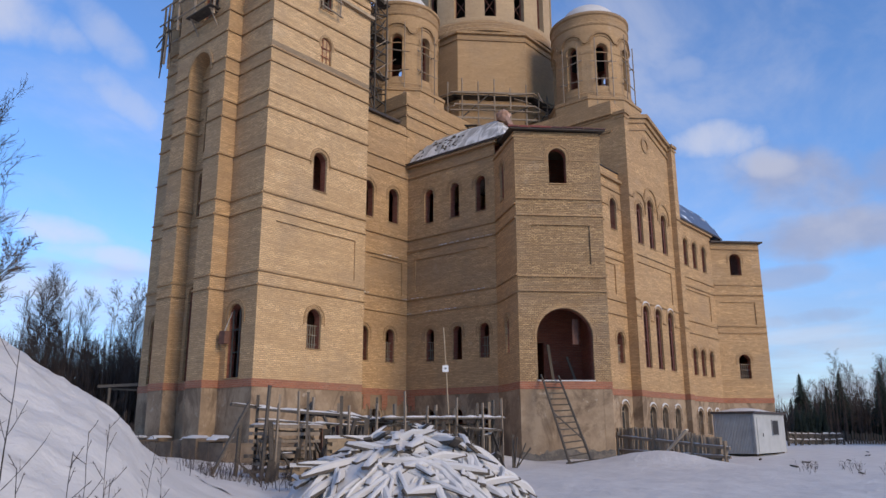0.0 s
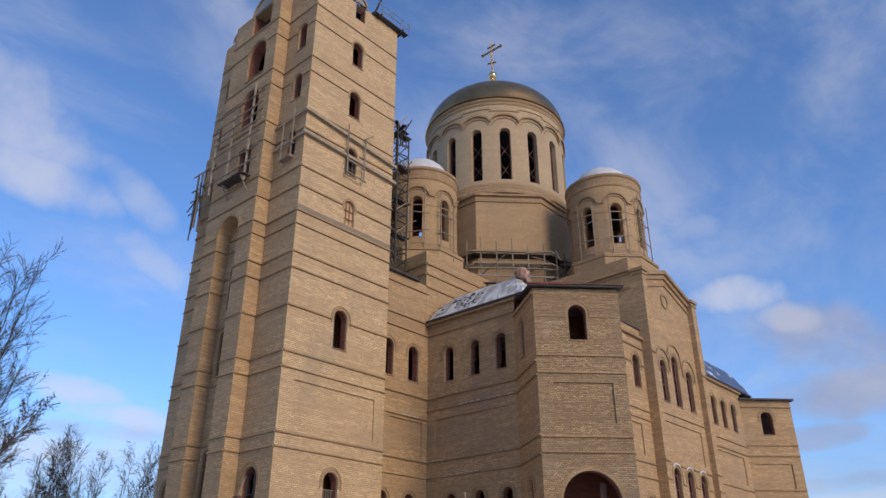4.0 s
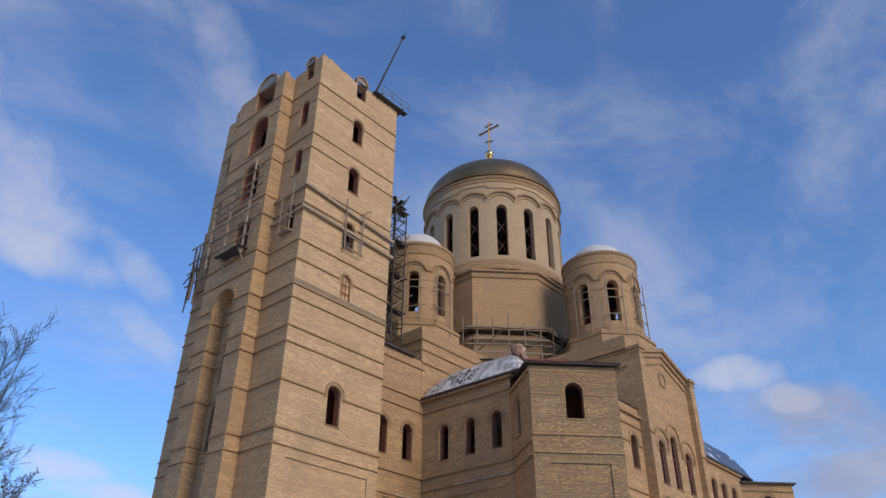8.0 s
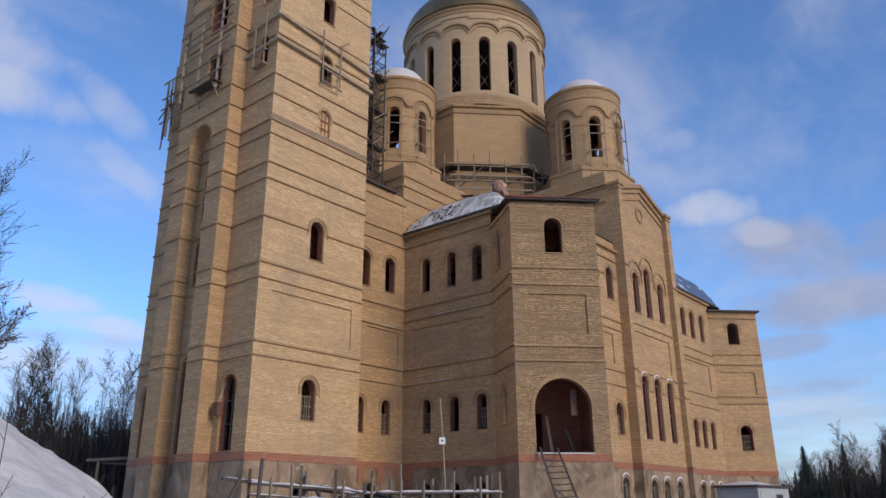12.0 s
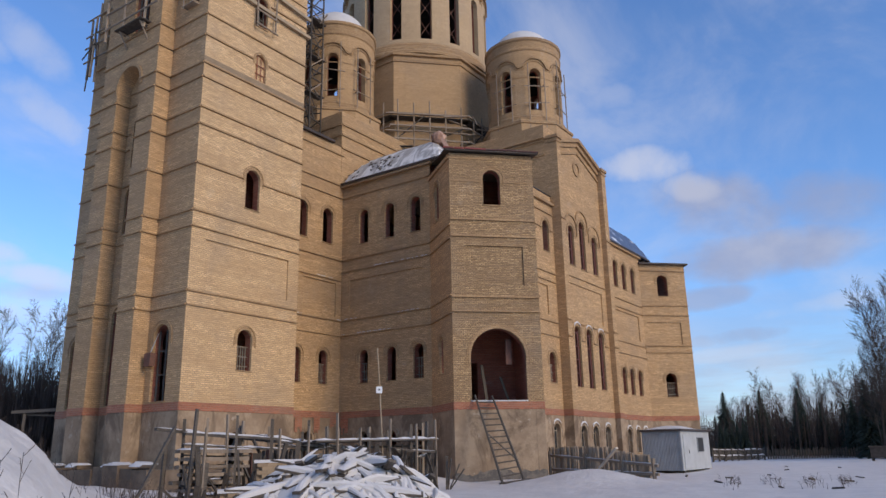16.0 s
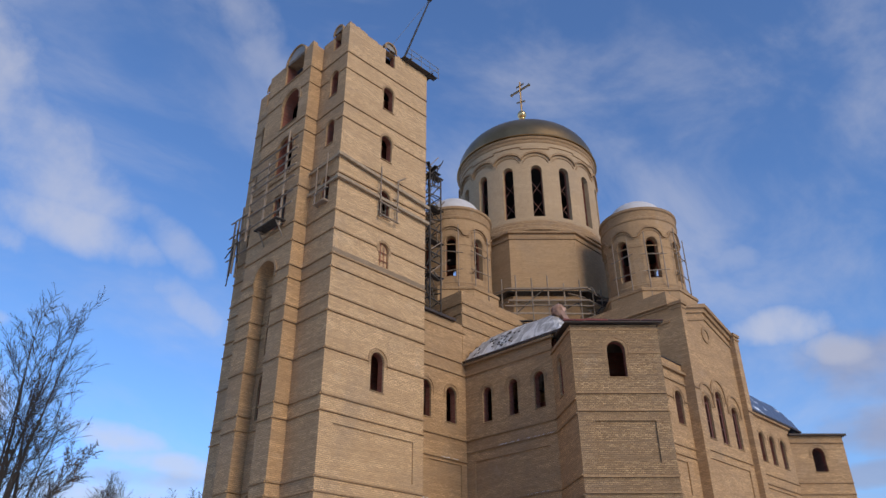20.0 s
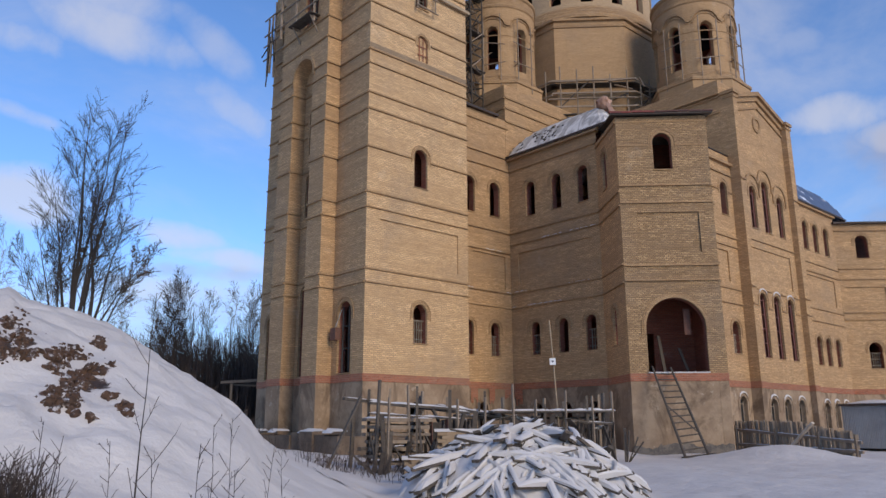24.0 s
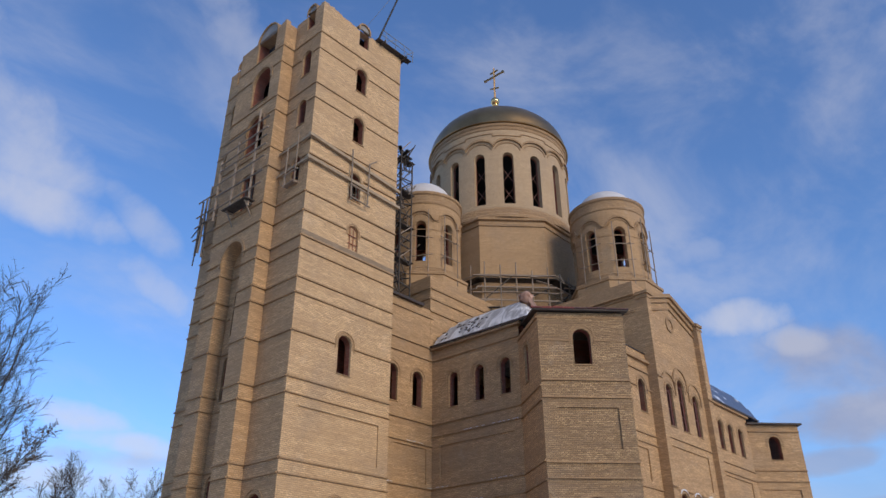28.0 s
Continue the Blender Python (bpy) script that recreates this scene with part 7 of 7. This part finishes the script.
def make_spruce(seed, height):
    t = thing("spruce", "dark green spruce at the wood's edge", "tree", "spruces")
    rng = random.Random(seed)
    part("trunk", Geo().tube((0, 0, -0.3), (0, 0, height), height * 0.011, 0.02, 6), M_BARK, t)
    g = Geo()
    g.lathe(0, 0, [(0.075 * height, 0.9), (0.06 * height, height * 0.3), (0.035 * height, height * 0.62), (0.015 * height, height * 0.95), (0.0, height)], 9)
    z = 0.6
    while z < height - 0.2:
        f = 1 - z / height
        reach = 0.24 * height * f ** 0.85 + 0.12
        n = 9 if f > 0.25 else 6
        a0 = rng.random() * 6.28
        for k in range(n):
            a = a0 + 6.283 * k / n + rng.uniform(-.25, .25)
            r = reach * rng.uniform(0.7, 1.12)
            d, s = Vector((math.cos(a), math.sin(a), 0)), Vector((-math.sin(a), math.cos(a), 0))
            droop = 0.32 * r
            prev = None
            for j in range(4):
                q = j / 3
                c = Vector((0, 0, z)) + d * (r * q) + Vector((0, 0, -droop * q * q + 0.08 * r * q))
                w = r * 0.2 * (1 - 0.75 * q) * rng.uniform(0.7, 1.3) + 0.03
                cur = (c - s * w + Vector((0, 0, -w * 0.5)), c + Vector((0, 0, 0.05)), c + s * w + Vector((0, 0, -w * 0.5)))
                if prev:
                    g.face((prev[0], prev[1], cur[1], cur[0])).face((prev[1], prev[2], cur[2], cur[1]))
                prev = cur
        z += height * 0.02 + 0.08 * f
    part("crown", g, M_NEEDLE, t, "drooping dark needles")
    return t


spruces = [make_spruce(90 + k, 9.0) for k in range(3)]
scatter(spruces, [(az + rng.uniform(-.15, .15), rng.uniform(104, 126), rng.uniform(0.45, 0.85)) for az in (15.4, 14.9, 14.1, 13.6, 13.0, 12.0, 11.1, 10.7, 9.6, 8.5, 7.9, 7.0, 6.3, 5.6, 4.6, 3.2, 2.0)], rng)
scatter(spruces, [(az, rng.uniform(88, 104), rng.uniform(0.6, 0.98)) for az in (6.6, 6.1, 5.7, 5.2, 4.8, 4.1, 3.7, 3.0, 2.4, 1.6, 0.8, -0.3)], rng)
scatter(spruces, [(az, rng.uniform(95, 102), rng.uniform(0.4, 0.5)) for az in (15.0, 14.7, 14.3, 13.9, 13.5)], rng)
for k, t in enumerate(spruces):
    t.matrix_basis = Matrix.Translation(polar(14.6 - 2.4 * k, 112.0))

# undergrowth and the wood's depth behind the first rows
g = Geo()
rng = random.Random(77)
for k in range(8200):
    left = rng.random() < 0.6
    if left:
        az, d = 58.5 + 27 * rng.random() ** 1.5, rng.uniform(66, 104)
        h = rng.uniform(5.0, 9.5) * (1 if rng.random() < 0.9 else 1.2)
    else:
        az, d = (rng.uniform(-8, 16.6) if rng.random() < 0.7 else rng.uniform(-3, 6.5)), rng.uniform(104, 150)
        h = rng.uniform(2.5, 7.0) * (1 if rng.random() < 0.85 else 1.3) * (0.7 if az > 14.5 else 1.0 if az > 6.5 else 1.35)
    p = polar(az, d, 0.2)
    lean = Vector((rng.gauss(0, 0.06), rng.gauss(0, 0.06), 1))
    r = rng.uniform(0.03, 0.085) * (1.0 if left else 1.25)
    g.tube(p, p + lean * h, r, r * 0.3, 3, 0, False)
    for j in range(11):
        q = p + lean * h * rng.uniform(0.2, 0.98)
        tip = q + Vector((rng.gauss(0, 0.6), rng.gauss(0, 0.6), rng.uniform(0.4, 1.5)))
        e = Vector((rng.gauss(0, 1), rng.gauss(0, 1), 0)).normalized() * (0.02 if left else 0.032)
        f = Vector((-e.y, e.x, 0.01))
        g.face((q + e, q + f, tip)).face((q + f, q - e, tip)).face((q - e, q + e, tip))
tagged(part("undergrowth", g, M_TWIG), "thicket of thin bare stems at the wood's edge", "undergrowth", kind="stuff")

# saplings and weeds on the bank
for k, (az, d, h) in enumerate(((70.2, 6.2, 2.35), (69.0, 6.0, 1.1), (66.2, 6.4, 1.25), (65.2, 7.2, 1.3), (63.6, 7.6, 1.35), (62.6, 7.0, 1.0), (76.2, 7.4, 0.9), (77.5, 7.0, 0.75), (71.8, 7.4, 0.9), (61.2, 8.6, 1.2), (59.8, 9.4, 1.0), (74.8, 7.1, 0.8))):
    t = thing("sapling", "thin bare sapling standing in the snow", "sapling", "saplings on the bank")
    rng = random.Random(200 + k)
    p = polar(az, d)
    g = Geo()
    limb(g, p - Vector((0, 0, 0.1)), Vector((rng.gauss(0, 0.08), rng.gauss(0, 0.08), 1)).normalized(), h, 0.0036 * h + 0.003, 0, rng, SAPLING)
    part("stem", g, [M_BARK, M_TWIG], t)
g = Geo()
rng = random.Random(300)
for k in range(800):
    az, d = rng.choice(((rng.gauss(77.5, 1.0), rng.gauss(7.2, 0.3)), (rng.uniform(57, 72), rng.uniform(17, 24)), (rng.gauss(77.2, 1.0), rng.gauss(7.0, 0.4)), (rng.uniform(47, 58.5), rng.uniform(20, 26)), (rng.uniform(49, 58), rng.uniform(21, 27)), (rng.choice((9.5, 12.0, 7.5, 14.5)) + rng.gauss(0, 0.35), rng.gauss(34, 1.5))))
    p = polar(az, d)
    h = rng.uniform(0.15, 0.55) * (1.3 if 47 < az < 59 else 0.6 if az < 20 else 0.4 if az < 72 else 1.0)
    q = p + Vector((rng.gauss(0, 0.25), rng.gauss(0, 0.25), 1)) * h
    g.tube(p, q, 0.008, 0.003, 3, 0, False)
    for j in range(2):
        m = p.lerp(q, rng.uniform(0.4, 0.9))
        g.tube(m, m + Vector((rng.gauss(0, 0.1), rng.gauss(0, 0.1), 0.12)), 0.004, 0.002, 3, 0, False)
tagged(part("dry_weeds", g, M_TWIG), "dry weed stalks poking through the snow", "weeds", kind="stuff")

# clods on the slipped bank
g = Geo()
rng = random.Random(91)
for k in range(760):
    c = rng.choice(SLIPS)
    p = bank_point(rng.gauss(c[0], c[2] * 1.5), rng.gauss(c[1], c[2] * 1.4)) - Vector((0, 0, 0.02))
    s = rng.uniform(0.015, 0.045) if rng.random() < 0.8 else rng.uniform(0.045, 0.085)
    bm = bmesh.new()
    bmesh.ops.create_icosphere(bm, subdivisions=2 if s > 0.05 else 1, radius=s)
    o = Vector((rng.random() * 50, 0, 0))
    for v in bm.verts:
        v.co *= 0.9 + 0.9 * noise.noise(v.co * (1.2 / s) + o) + 0.5 * noise.noise(v.co * (2.7 / s) + o)
    for f in bm.faces:
        g.face([v.co + p for v in f.verts])
    bm.free()
tagged(part("bare_earth", g, M_CLOD), "brown clods of bare earth on the slipped bank", "earth", kind="stuff")

# scraps lying about the yard, and the pole fence far off
rng = random.Random(101)
for k in range(15):
    az, d = rng.uniform(6, 22), rng.uniform(30, 62)
    p = polar(az, d)
    if CX - 0.5 < p.x < CX + CL + 0.5 and CY - 0.5 < p.y < CY + CW + 0.5:
        continue
    t = part("timber_scrap", Geo().beam(p + Vector((0, 0, 0.04)), p + Vector((rng.uniform(-.5, .5), rng.uniform(-.5, .5), 0.08)), rng.uniform(0.05, 0.1), rng.uniform(0.04, 0.08)), M_DARKWOOD)
    tagged(t, "dark timber scrap half sunk in snow", "scrap", "scraps in the yard")
far = thing("pole_fence", "pole and board fence across the snowy field", "fence")
prev = None
rng = random.Random(55)
for k in range(9):
    p = polar(15.7 - 0.42 * k, 84 + 0.8 * k)
    part("post", Geo().beam(p - Vector((0, 0, 0.2)), p + Vector((0, 0, 1.35)), 0.17, 0.15), M_DARKWOOD, far)
    if prev is not None:
        for z in (0.5, 1.1):
            plank(far, prev + Vector((0, 0, z)), p + Vector((0, 0, z)), 0.1, 0.12, 0.08)
        for j in range(4):
            q = prev.lerp(p, (j + 0.5) / 4)
            part("fence_board", Geo().beam(q + Vector((0.1, 0, 0.1)), q + Vector((0.1, 0, rng.uniform(0.8, 1.3))), 0.14, 0.03), M_WOOD, far)
        if k % 3 == 0:
            part("brace", Geo().beam(prev + Vector((-0.6, 0, 0.0)), p.lerp(prev, 0.5) + Vector((0, 0, 1.1)), 0.12, 0.1), M_DARKWOOD, far)
    prev = p
hedge = thing("board_fence", "dark brown board fence at the field's edge", "fence")
for k in range(44):
    p = polar(12.1 - 0.16 * k, 92 + 0.1 * k)
    part("fence_board", Geo().beam(p - Vector((0, 0, 0.2)), p + Vector((0, 0, rng.uniform(0.9, 1.35))), 0.22, 0.03), M_DARKWOOD, hedge)
cart = thing("timber_crate", "dark timber crate standing in the field", "crate")
p = polar(5.2, 76.0)
part("crate_body", Geo().box((p.x - 0.5, p.y - 0.9, p.z + 0.25), (p.x + 0.5, p.y + 0.9, p.z + 1.15)), M_DARKWOOD, cart)
part("crate_lid", Geo().box((p.x - 0.6, p.y - 1.0, p.z + 1.154), (p.x + 0.6, p.y + 1.0, p.z + 1.25)), M_WOOD, cart)
for dy in (-0.8, 0.8):
    part("leg", Geo().box((p.x - 0.45, p.y + dy - 0.07, p.z - 0.2), (p.x + 0.45, p.y + dy + 0.07, p.z + 0.246)), M_DARKWOOD, cart)
